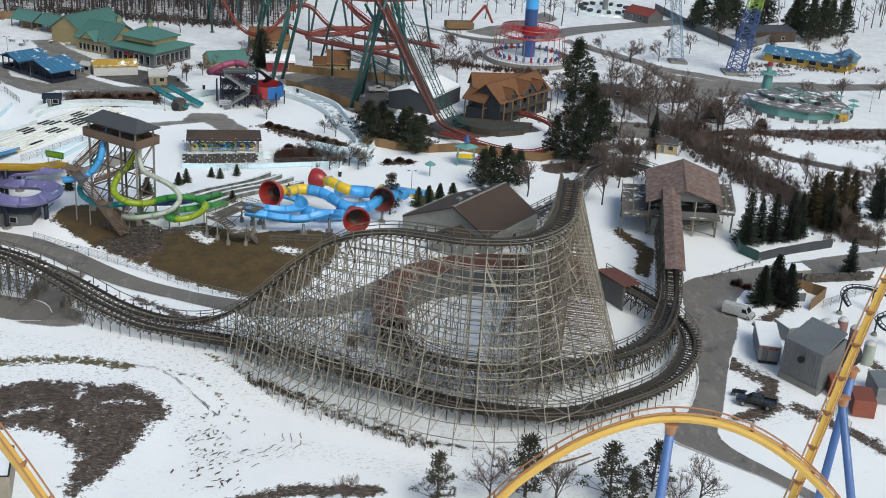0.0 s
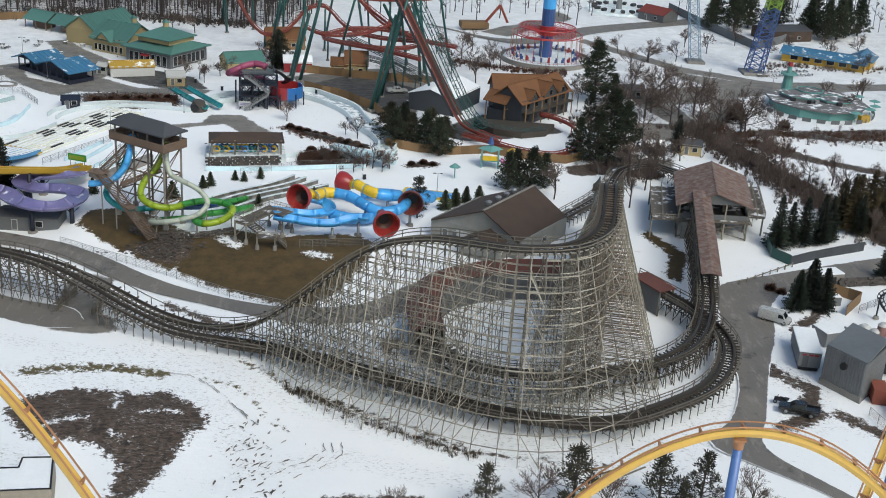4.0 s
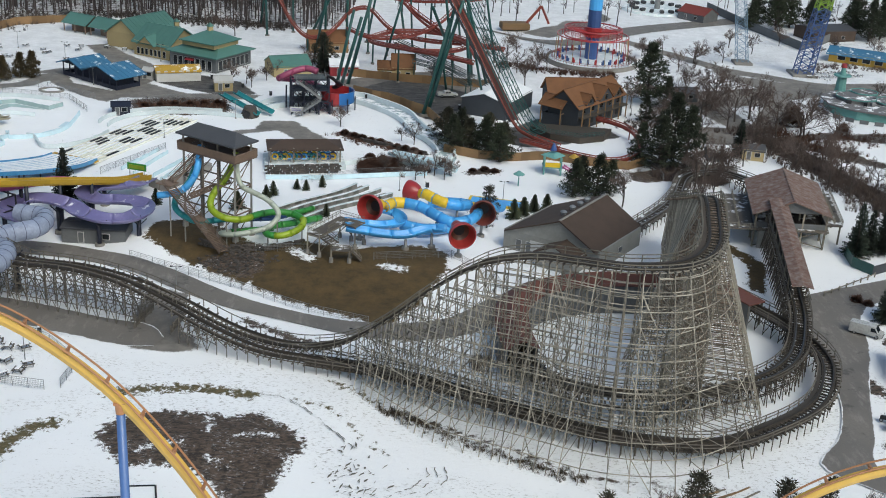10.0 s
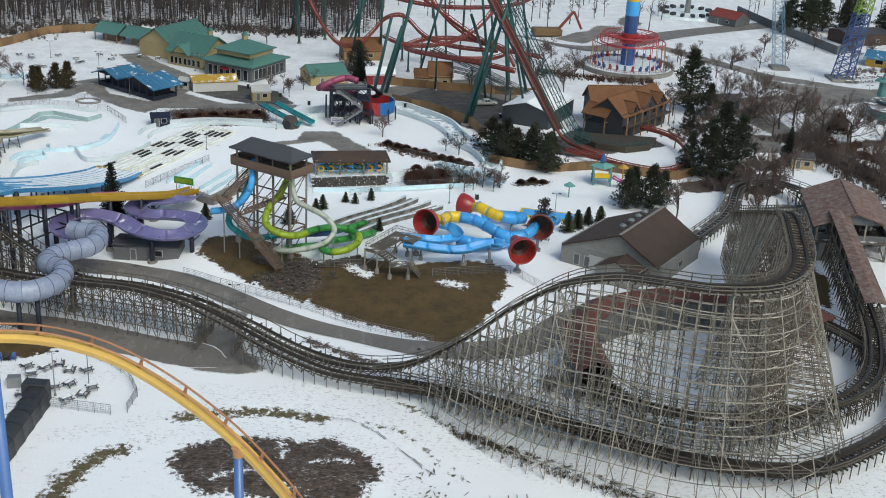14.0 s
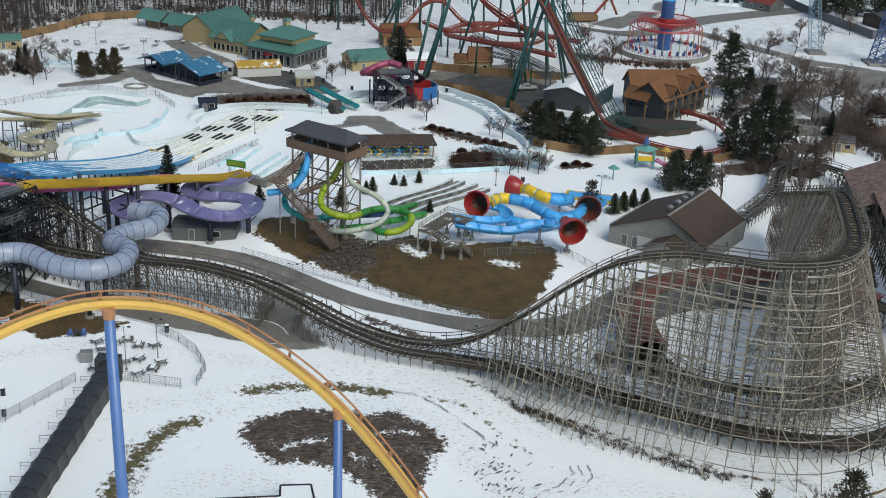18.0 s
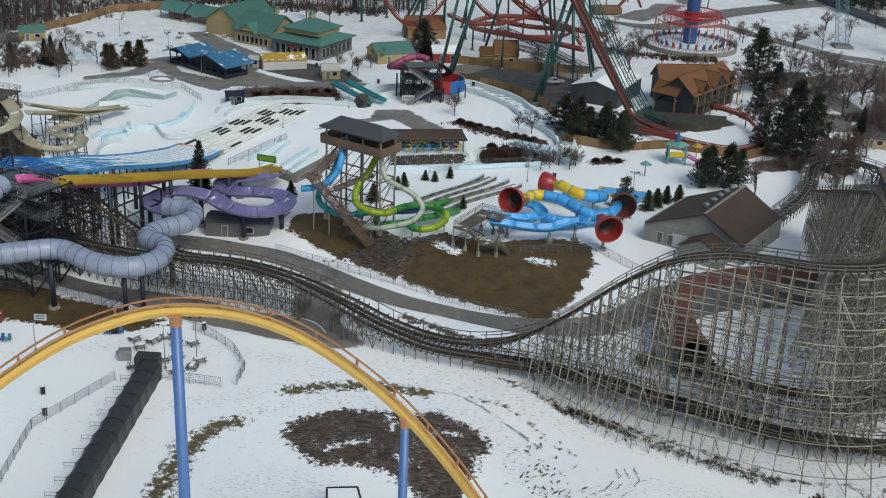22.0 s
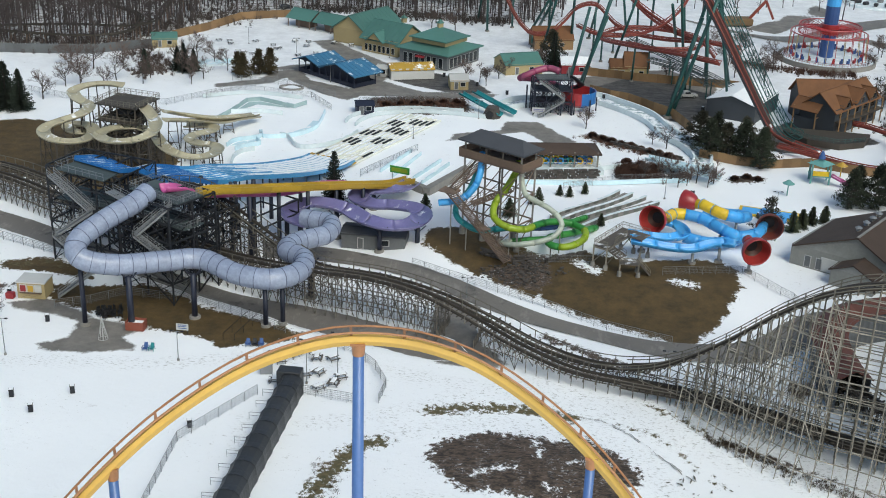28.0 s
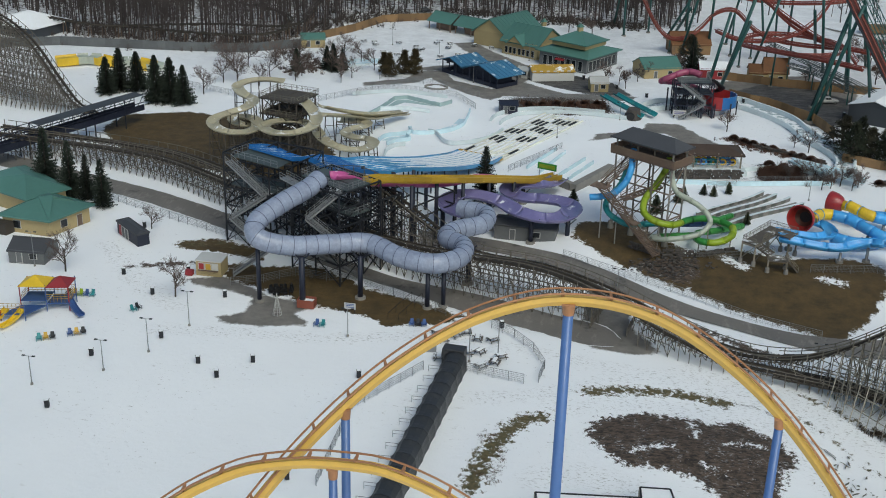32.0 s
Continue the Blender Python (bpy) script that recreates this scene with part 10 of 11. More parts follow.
def vehicle(name, label, kind, at, heading, paint, category="car"):
    ob = thing(name, (0, 0, 0), label, category)
    if kind == "van":
        shell_ = [(-2.75, 0.35, 1.1, 1.95, 0.92, 0.80), (-2.65, 0.3, 1.1, 2.05, 0.98, 0.84), (1.0, 0.3, 1.1, 2.06, 0.99, 0.84), (1.45, 0.3, 1.1, 1.98, 0.99, 0.82), (2.0, 0.3, 1.1, 1.18, 0.97, 0.86), (2.6, 0.32, 0.95, 1.02, 0.93, 0.8), (2.75, 0.38, 0.7, 0.8, 0.86, 0.75)]
        part("body", shell(B(), shell_), paint, ob)
        part("windscreen", B().slab([(2.02, -0.78, 1.2), (2.02, 0.78, 1.2), (1.50, 0.72, 1.93), (1.50, -0.72, 1.93)], 0.03), GLASS, ob)
        for s in (-1, 1):
            part("side_window", B().slab([(0.75, s * 1.0, 1.15), (1.75, s * 1.0, 1.15), (1.42, s * 0.90, 1.75), (0.75, s * 0.90, 1.75)], 0.02), GLASS, ob)
            part("wing_mirror", B().box((1.75, s * 1.12, 1.22), (0.12, 0.22, 0.2), 0, 0.03), BLACK, ob)
            part("headlight", B().box((2.66, s * 0.68, 0.8), (0.12, 0.34, 0.16), 0, 0.03), GLASS, ob, "clear headlight")
            part("tail_light", B().box((-2.72, s * 0.82, 1.1), (0.06, 0.14, 0.4)), RED_PAINT, ob, "red tail light")
            part("rear_window", B().slab([(-2.74, s * 0.1, 1.25), (-2.74, s * 0.7, 1.25), (-2.70, s * 0.66, 1.75), (-2.70, s * 0.1, 1.75)], 0.02), GLASS, ob)
        part("bumper", B().box((2.72, 0, 0.45), (0.2, 1.8, 0.22), 0, 0.05), DARK_STEEL, ob)
        wheels(ob, (-1.75, 1.85), 0.97)
    elif kind == "pickup":
        part("body", shell(B(), [(-2.9, 0.5, 0.95, 1.1, 0.95, 0.93), (-0.9, 0.42, 0.95, 1.1, 0.99, 0.95), (1.2, 0.42, 0.95, 1.15, 0.99, 0.95), (2.5, 0.45, 0.95, 1.1, 0.96, 0.9), (2.85, 0.5, 0.85, 0.98, 0.9, 0.82)]), paint, ob)
        part("cab", shell(B(), [(-0.95, 1.05, 1.15, 1.75, 0.93, 0.76), (-0.7, 1.05, 1.15, 1.85, 0.94, 0.76), (0.6, 1.05, 1.15, 1.86, 0.94, 0.76), (1.4, 1.05, 1.13, 1.2, 0.93, 0.84)]), paint, ob)
        part("windscreen", B().slab([(1.36, -0.78, 1.24), (1.36, 0.78, 1.24), (0.68, 0.68, 1.82), (0.68, -0.68, 1.82)], 0.03), GLASS, ob)
        bed = B()
        for s in (-1, 1):
            bed.box((-1.95, s * 0.88, 1.2), (1.9, 0.12, 0.22), 0, 0.03)
        bed.box((-2.86, 0, 1.2), (0.1, 1.8, 0.22), 0, 0.03)
        part("bed_rail", bed, paint, ob)
        for s in (-1, 1):
            for x0, x1 in ((-0.75, -0.08), (0.02, 0.72)):
                part("side_window", B().slab([(x0, s * 0.955, 1.2), (x1 + 0.12, s * 0.955, 1.2), (x1 - 0.08, s * 0.80, 1.72), (x0, s * 0.80, 1.72)], 0.02), GLASS, ob)
            part("wing_mirror", B().box((1.05, s * 1.08, 1.25), (0.12, 0.22, 0.18), 0, 0.03), paint, ob)
            part("headlight", B().box((2.84, s * 0.68, 0.84), (0.08, 0.3, 0.16), 0, 0.02), WHITE_PAINT, ob, "clear headlight")
            part("tail_light", B().box((-2.9, s * 0.86, 0.95), (0.05, 0.12, 0.3)), RED_PAINT, ob, "red tail light")
        part("bumper", B().box((2.88, 0, 0.58), (0.16, 1.84, 0.24), 0, 0.05), GALV, ob)
        wheels(ob, (-1.75, 1.85), 0.98, 0.40)
    elif kind == "car":
        part("body", shell(B(), [(-2.25, 0.35, 0.8, 0.9, 0.84, 0.78), (-1.9, 0.28, 0.85, 1.0, 0.9, 0.8), (1.2, 0.28, 0.85, 1.0, 0.9, 0.8), (2.1, 0.3, 0.75, 0.85, 0.86, 0.74), (2.28, 0.36, 0.6, 0.68, 0.78, 0.66)]), paint, ob)
        part("cabin", shell(B(), [(-1.9, 0.9, 0.98, 1.1, 0.84, 0.76), (-1.2, 0.9, 1.0, 1.62, 0.86, 0.66), (0.2, 0.9, 1.0, 1.64, 0.86, 0.66), (1.15, 0.9, 0.96, 1.03, 0.84, 0.76)]), GLASS, ob, "dark glazed cabin")
        part("roof", B().box((-0.45, 0, 1.65), (1.6, 1.3, 0.07), 0, 0.03), paint, ob)
        wheels(ob, (-1.35, 1.4), 0.88, 0.33)
    else:
        part("body", shell(B(), [(-0.9, 0.45, 0.6, 0.75, 0.4, 0.3), (0, 0.45, 0.6, 0.85, 0.45, 0.35), (0.9, 0.45, 0.6, 0.8, 0.42, 0.3)]), paint, ob)
        part("seat", B().box((-0.25, 0, 0.95), (0.9, 0.36, 0.14), 0, 0.05), BLACK, ob)
        part("handlebar", B().beam((0.45, -0.4, 1.15), (0.45, 0.4, 1.15), 0.05).beam((0.45, 0, 0.8), (0.45, 0, 1.15), 0.06), BLACK, ob)
        part("cargo_rack", B().box((-0.85, 0, 0.95), (0.7, 0.8, 0.06)), DARK_STEEL, ob)
        wheels(ob, (-0.65, 0.65), 0.55, 0.3)
    ob.matrix_basis = Matrix.Translation((at[0], at[1], at[2] if len(at) > 2 else 0.05)) @ Matrix.Rotation(radians(heading), 4, "Z")
    return ob


VAN_WHITE = material("dirty_white_car_paint", (0.68, 0.69, 0.68), 0.3, dirt=0.3, dirt_col=(0.4, 0.38, 0.34), big=0.8, bump=0, coat=0.4)
CAR_BLACK = material("black_car_paint", (0.012, 0.013, 0.016), 0.25, dirt=0.3, dirt_col=(0.06, 0.055, 0.05), big=0.8, bump=0, coat=0.5)
CAR_GREY = material("grey_car_paint", (0.20, 0.21, 0.22), 0.3, 0.3, dirt=0.3, bump=0, coat=0.4)
vehicle("cargo_van", "white delivery van parked on the wet asphalt", "van", (59.4, 184.9), -32, VAN_WHITE, "van")
vehicle("pickup_truck", "black crew-cab pickup truck parked on snow", "pickup", (53.9, 152.8), 160, CAR_BLACK, "pickup")
vehicle("quad_bike", "small black quad bike behind the pickup", "quad", (52, 155.8), 150, BLACK, "quad bike")
vehicle("pickup_truck", "white pickup truck beside the grey shed", "pickup", (-8, 327), 15, VAN_WHITE, "pickup")
vehicle("parked_car", "grey car beside the dark hut", "car", (66, 331), 20, CAR_GREY)
vehicle("parked_car", "dark car parked by the brown woods", "car", (-136, 412), 30, CAR_BLACK)

# ---- snowy lawn with seats, lamps and playground ----
def seat_row(at, n, mats, rz, label, group="lawn chairs"):
    """Loose reclining lawn chairs set side by side."""
    for i in range(n):
        ob = thing("lawn_chair", (0, 0, 0), label, "chair", group)
        m = mats[i % len(mats)]
        part("seat", B().slab([(-0.3, 0, 0.36), (0.3, 0, 0.36), (0.3, 0.62, 0.26), (-0.3, 0.62, 0.26)], 0.05), m, ob)
        part("backrest", B().slab([(-0.3, 0.6, 0.24), (0.3, 0.6, 0.24), (0.26, 0.95, 0.98), (-0.26, 0.95, 0.98)], 0.05), m, ob)
        for s in (-1, 1):
            part("armrest", B().box((s * 0.38, 0.3, 0.56), (0.16, 0.75, 0.04), 0, 0.01), m, ob)
            part("leg", B().box((s * 0.36, -0.02, 0.27), (0.06, 0.1, 0.56)), m, ob)
            part("leg", B().beam((s * 0.36, 0.95, -0.02), (s * 0.36, 0.35, 0.4), 0.07), m, ob)
        a = radians(rz)
        ob.matrix_basis = Matrix.Translation((at[0] + math.cos(a) * 1.0 * i, at[1] + math.sin(a) * 1.0 * i, 0.0)) @ Matrix.Rotation(a, 4, "Z")


def bin_at(x, y, mat=None, label="dark litter bin standing in snow"):
    g = float(rise(x, y))
    ob = thing("litter_bin", (x, y, g), label, "bin", "litter bins")
    part("body", B().box((x, y, g + 0.5), (0.62, 0.62, 1.05), 20, 0.05), mat or DARK_STEEL, ob)
    part("lid", B().box((x, y, g + 1.1), (0.7, 0.7, 0.14), 20, 0.04), BLACK, ob)
    part("snow_cap", B().box((x, y, g + 1.2), (0.6, 0.6, 0.1), 20, 0.04), SNOW, ob)


def lamp_post(x, y, h, heads=2, name="lamp_post"):
    g = float(rise(x, y))
    ob = thing(name, (x, y, g), "slim grey lamp post with small dark heads", "lamp", "lamp posts")
    part("pole", B().cone((x, y, g - 0.1), (x, y, g + h), 0.085, 0.05, 8), GALV, ob)
    part("base", B().cone((x, y, g - 0.05), (x, y, g + 0.25), 0.22, 0.18, 8), CONCRETE, ob)
    for i in range(heads):
        s = -1 if i else 1
        ar = part("arm", B().beam((x, y, g + h - 0.1), (x + 0.6 * s, y, g + h), 0.05), GALV, ob)
        part("lamp_head", B().box((x + 0.75 * s, y, g + h), (0.5, 0.26, 0.16), 0, 0.04), DARK_STEEL, ar)


for x, y, h in ((-137.6, 139.2, 4.6), (-129.6, 145.4, 5), (-125.6, 152.3, 5.6), (-123, 162, 6), (-97.6, 164.3, 4.8), (-77.6, 160.5, 7), (-73.6, 163.3, 7), (-158, 177.5, 6.5), (-49, 256, 4.5), (-20, 247, 4.5), (2, 243, 4.5), (-76, 277, 4.5), (-62, 296, 4.6), (-104, 322, 4.6), (-92, 352, 5), (-136, 360, 5), (-119, 349, 5), (86, 240, 6), (42, 318, 5), (22, 322, 5), (104, 345, 6), (137, 335, 6), (68, 232, 5), (-25.6, 170.6, 4.2), (-57, 192, 4), (-104, 189.6, 4)):
    lamp_post(x, y, h)
seat_row((-143.2, 151.6), 3, (TEAL_F, GOLD_PAINT, DARK_STEEL), 28, "coloured slatted lawn chair half in snow")
seat_row((-139.4, 154.2), 3, (STEEL_BLUE, GOLD_PAINT, DARK_STEEL), 28, "coloured slatted lawn chair half in snow")
seat_row((-146.6, 167.6), 5, (DARK_STEEL, GOLD_PAINT, LIME_F, STEEL_BLUE, TEAL_F), 8, "bright plastic lawn chair beside the playground")
seat_row((-133.4, 164.6), 2, (TEAL_F, DARK_STEEL), 60, "teal slatted lawn chair on open snow")
seat_row((-88.6, 170.0), 3, (STEEL_BLUE, DARK_STEEL, STEEL_BLUE), 8, "blue slatted lawn chair on brown turf")
seat_row((-103.4, 166.3), 2, (STEEL_BLUE, TEAL_F), 0, "blue slatted lawn chair on open snow")
for x, y in ((-132.4, 133.9), (-117, 150.7), (-112.8, 147.3), (-109.2, 152.9), (-133.4, 149.3), (-125.6, 157.1), (-121.3, 173.4), (-133.4, 171.6), (-92.6, 152), (-90.6, 146.6), (-74.4, 173), (-96.4, 127), (-94.8, 124.6), (-141.5, 178), (-147, 199), (-131, 181.4), (-63.6, 193.6), (-2, 239), (-14, 250)):
    bin_at(x, y)


def picnic_table(x, y, rz, label="grey picnic table dusted with snow"):
    ob = thing("picnic_table", (0, 0, 0), label, "table", "picnic tables")
    part("tabletop", B().box((0, 0, 0.74), (1.7, 0.8, 0.06), 0, 0.015), DECK, ob)
    part("snow_cap", B().box((0, 0, 0.81), (1.5, 0.66, 0.09), 0, 0.04), SNOW, ob)
    for s in (-1, 1):
        part("bench", B().box((0, s * 0.72, 0.45), (1.7, 0.3, 0.05), 0, 0.01), DECK, ob)
        part("leg_frame", B().beam((s * 0.6, -0.7, -0.02), (s * 0.6, -0.25, 0.72), 0.08).beam((s * 0.6, 0.7, -0.02), (s * 0.6, 0.25, 0.72), 0.08).beam((s * 0.6, -0.8, 0.4), (s * 0.6, 0.8, 0.4), 0.07), DARK_STEEL, ob)
    ob.matrix_basis = Matrix.Translation((x, y, float(rise(x, y)))) @ Matrix.Rotation(radians(rz), 4, "Z")


for i, (x, y) in enumerate(((-82.6, 166), (-81.2, 168), (-77.5, 167.6), (-75.1, 167.8), (-80.6, 162.8), (-78.3, 162.4), (-76.4, 163.4), (-82.2, 160.2), (-75.6, 159), (-73.7, 160.6), (-73, 162.6), (-84.6, 164.2), (-79.6, 169.4), (-84, 168.4))):
    picnic_table(x, y, 20 + 37 * i % 90)

pl = thing("playground_tower", (-147, 161, 0), "yellow, red and blue steel playground climbing tower", "playground")
for i, (x, y) in enumerate(((-151.5, 164), (-147.5, 165), (-151, 160.5), (-147, 161.4), (-143.6, 162.4), (-144.2, 166), (-152.4, 156.6), (-148.6, 157.4))):
    part("post", B().cone((x, y, -0.1), (x, y, 4.6 if i < 6 else 2.6), 0.09, 0.09, 8), (RED_PAINT, STEEL_BLUE, RED_PAINT, STEEL_BLUE)[i % 4], pl)
for q, z in (([(-151.5, 164), (-147.5, 165), (-147, 161.4), (-151, 160.5)], 1.8), ([(-147.5, 165), (-144.2, 166), (-143.6, 162.4), (-147, 161.4)], 1.3), ([(-151, 160.5), (-147, 161.4), (-148.6, 157.4), (-152.4, 156.6)], 1.0)):
    part("deck", B().prism(q, z, z + 0.12), STEEL_BLUE, pl)
for q, m, z in (([(-151.7, 164.2), (-147.3, 165.2), (-146.8, 161.2), (-151.2, 160.3)], YELLOW_F, 4.4), ([(-147.6, 165.2), (-144, 166.2), (-143.4, 162.2), (-147, 161.2)], RED_PAINT, 4.2)):
    c_ = sum((Vector(p) for p in q), Vector((0, 0))) / 4
    r_ = B()
    r_.add([(x, y, z) for x, y in q] + [(c_.x, c_.y, z + 1.3)], [(0, 1, 4), (1, 2, 4), (2, 3, 4), (3, 0, 4), (3, 2, 1, 0)])
    part("canopy", r_, m, pl)
for a, b, m in (((-149.5, 158.4, 1.2), (-150.6, 153.4, 0.3), YELLOW_F), ((-152, 158, 1.2), (-153.4, 153.6, 0.3), YELLOW_F), ((-143.8, 163, 1.4), (-140.4, 160.2, 0.3), STEEL_BLUE)):
    part("slide", B().sweep([Vector(a).lerp(Vector(b), k / 6) - Vector((0, 0, 0.5 * math.sin(math.pi * k / 6))) + Vector((0, 0, 0.3)) for k in range(7)], [(-0.5, 0.35), (-0.42, 0), (0.42, 0), (0.5, 0.35), (0.56, 0.35), (0.5, -0.08), (-0.5, -0.08), (-0.56, 0.35)]), m, pl)
for a, b in (((-151.5, 164), (-147.5, 165)), ((-147.5, 165), (-144.2, 166)), ((-144.2, 166), (-143.6, 162.4)), ((-151.5, 164), (-151, 160.5)), ((-152.4, 156.6), (-148.6, 157.4)), ((-143.6, 162.4), (-147, 161.4))):
    gr = B()
    for z in (2.2, 2.6, 3.0):
        gr.beam((*a, z), (*b, z), 0.06)
    for k in range(1, 6):
        p = Vector(a).lerp(Vector(b), k / 6)
        gr.beam((p.x, p.y, 1.5), (p.x, p.y, 3.0), 0.04)
    part("guard_rail", gr, GOLD_PAINT, pl)

ct = thing("park_cottage", (-168, 200, 0), "cream cottage with green metal hipped roofs", "building")
for q, e, r in (([(-171.6, 191.4), (-162, 190.6), (-158.6, 199.4), (-168.6, 203.2)], 3.2, 5.8), ([(-187, 206), (-171, 199.4), (-167, 206.4), (-181, 216)], 3.4, 6.2)):
    wall_run(ct, q, -0.1, e, CREAM_WALL, 0.3)
    hip(ct, q, e, r, GREEN_ROOF, 0.9)
    opening(ct, q[0], q[1], 0.9, 2.3, 0.3, 1.4)
    opening(ct, q[1], q[2], 0.9, 2.3, 0.35, 1.4)
    opening(ct, q[1], q[2], 0.0, 2.2, 0.75, 1.1, WOOD_BROWN, "door")
part("porch_wall", B().prism([(-176, 190), (-170, 189), (-169.4, 191), (-175.4, 192)], -0.1, 2.2), WOOD_DARK, ct, "dark timber porch screen")
nh = thing("locker_hut", (-146.5, 194, 0), "long navy locker hut with a dark grey roof", "hut")
u_ = Vector((5.9, -5.1)).normalized()
wall_run(nh, rect((-146.8, 193.6), u_, 8.6, 2.2), -0.1, 2.3, NAVY_WALL, 0.15)
hip(nh, rect((-146.8, 193.6), u_, 8.6, 2.2), 2.3, 2.7, GREY_ROOF, 0.2)
for k in (0.18, 0.34, 0.5):
    q_ = rect((-146.8, 193.6), u_, 8.6, 2.2)
    opening(nh, q_[0], q_[1], 0.1, 2.0, k, 0.9, RED_PAINT if k < 0.2 else GREY_WALL, "door")
hut("storage_hut", (-160, 181), (6.2, 0.4), 6.4, 5.6, 2.4, 3.8, GREY_WALL, GREY_ROOF, "grey timber storage hut in snow", "hut")
kk = thing("food_kiosk", (-127, 182, 0), "cream food kiosk with painted menu panels", "kiosk")
kq = rect((-127, 182.4), (4.1, 0.1), 4.4, 3.4)
wall_run(kk, kq, 0, 2.7, CREAM_WALL, 0.15)
part("roof", B().prism(rect((-127, 182.4), (4.1, 0.1), 4.8, 3.8), 2.7, 2.9), WHITE_PAINT, kk)
part("counter", B().box((-127, 180.5, 1.05), (3.6, 0.4, 0.1)), WOOD_BROWN, kk)
for k, m in ((0.22, RED_PAINT), (0.5, GOLD_PAINT), (0.78, WHITE_PAINT)):
    opening(kk, kq[0], kq[1], 1.3, 2.4, k, 0.9, m, "menu_panel")
for i in range(6):
    part("menu_bar", B().box((-128.2 + 0.46 * i, 180.48, 0.4 + 0.12 * (i % 3)), (0.34, 0.03, 0.06)), WOOD_BROWN, kk)
single("red_cooler", B().box((-130.4, 180.4, 0.5), (1.3, 0.9, 1.0), 0, 0.06), RED_PAINT, (-130.4, 180.4, 0), "red cooler chest beside the kiosk", "cooler")
fu = thing("light_cone_tree", (-110.5, 168.4, 0), "white wire cone tree frame on a pole", "decoration")
fb = B()
for i in range(10):
    a = 2 * math.pi * i / 10
    fb.beam((-110.5 + 0.75 * math.cos(a), 168.4 + 0.75 * math.sin(a), 0.4), (-110.5, 168.4, 4.1), 0.05)
for z, r in ((0.4, 0.75), (1.4, 0.55), (2.4, 0.35)):
    for i in range(10):
        a, c_ = 2 * math.pi * i / 10, 2 * math.pi * (i + 1) / 10
        fb.beam((-110.5 + r * math.cos(a), 168.4 + r * math.sin(a), z), (-110.5 + r * math.cos(c_), 168.4 + r * math.sin(c_), z), 0.05)
part("wire_frame", fb, WHITE_PAINT, fu)
part("pole", B().cone((-110.5, 168.4, -0.05), (-110.5, 168.4, 4.2), 0.06, 0.04, 8), WHITE_PAINT, fu)

# black covered queue tunnel
qt = thing("queue_tunnel", (-80, 140, 0), "black tarpaulin queue tunnel on steel hoops", "tunnel")
qa, qb = Vector((-79.2, 157.6, 0)), Vector((-82.3, 104, 0))
nq = 17
for i in range(nq):
    pts_ = []
    for j in range(5):
        pts_.append(qa.lerp(qb, (i + j / 4) / nq))
    rows_ = []
    dr = (qb - qa).normalized()
    sd_ = Vector((-dr.y, dr.x, 0))
    for j, p in enumerate(pts_):
        s = 1 - 0.07 * math.sin(math.pi * j / 4)
        rows_.append([tuple(p + sd_ * a * s + Vector((0, 0, z * s if z > 0 else z))) for a, z in ((-1.75, -0.05), (-1.7, 1.2), (-1.55, 2.15), (-0.95, 2.75), (0.0, 2.92 - 0.1 * math.sin(math.pi * j / 4)), (0.95, 2.75), (1.55, 2.15), (1.7, 1.2), (1.75, -0.05))])
    part("cover", loft(B(), rows_), BLACK_TARP, qt, smooth=False)
for i in range(nq + 1):
    p = qa.lerp(qb, i / nq)
    hp = B()
    ring = [p + sd_ * a + Vector((0, 0, z)) for a, z in ((-1.86, -0.05), (-1.8, 1.2), (-1.58, 2.2), (-0.98, 2.8), (0, 2.98), (0.98, 2.8), (1.58, 2.2), (1.74, 1.2), (1.8, 0))]
    hp.add([r + dr * e for r in ring for e in (-0.06, 0.06)], [(2 * k, 2 * k + 2, 2 * k + 3, 2 * k + 1) for k in range(8)])
    part("hoop", hp, BLACK, qt)
part("portal", B().box((-79.6, 158.7, 1.5), (3.4, 2.0, 3.2), -3, 0.1), BLACK_TARP, qt, "raised black tunnel mouth")
for i in range(14):
    p = qa.lerp(qb, (i + 0.5) / nq) + sd_ * (-2.9 if sd_.x > 0 else 2.9)
    ob = thing("queue_barrier", tuple(p), "short grey steel queue barrier beside the tunnel", "barrier", "queue barriers")
    part("rail", B().beam(p + Vector((-0.8, 0, 1.0)), p + Vector((0.8, 0.05, 1.0)), 0.05).beam(p + Vector((-0.8, 0, 0.5)), p + Vector((0.8, 0.05, 0.5)), 0.04), GALV, ob)
    for s in (-0.8, 0.8):
        part("upright", B().beam(p + Vector((s, 0, -0.05)), p + Vector((s, 0, 1.0)), 0.05), GALV, ob)
single("utility_box", B().box((-84, 162.7, 0.8), (1.8, 1.4, 1.6), 10, 0.05), GALV, (-84, 162.7, 0), "grey steel utility box on snow", "box")
BEIGE_BLOCK = material("beige_rendered_wall", (0.50, 0.45, 0.36), 0.9, dirt=0.4, big=0.5)
hs = thing("service_building", (-52, 124, 0), "low beige service building with a flat snow-covered roof", "building")
rq = [(-62.4, 119.4), (-45.8, 121.8), (-47.4, 128.6), (-51.0, 128.2), (-50.8, 126.0), (-63.4, 124.3)]
wall_run(hs, rq, -0.2, 2.95, BEIGE_BLOCK, 0.3)
part("roof_snow", B().prism(rq, 2.84, 2.96), SNOW, hs, "snow lying on the flat roof")
for (x0, y0), (x1, y1) in zip(rq, rq[1:] + rq[:1]):
    part("parapet_cap", B().beam((x0, y0, 3.0), (x1, y1, 3.0), 0.22, 0.1), DARK_STEEL, hs, "thin dark metal parapet cap")
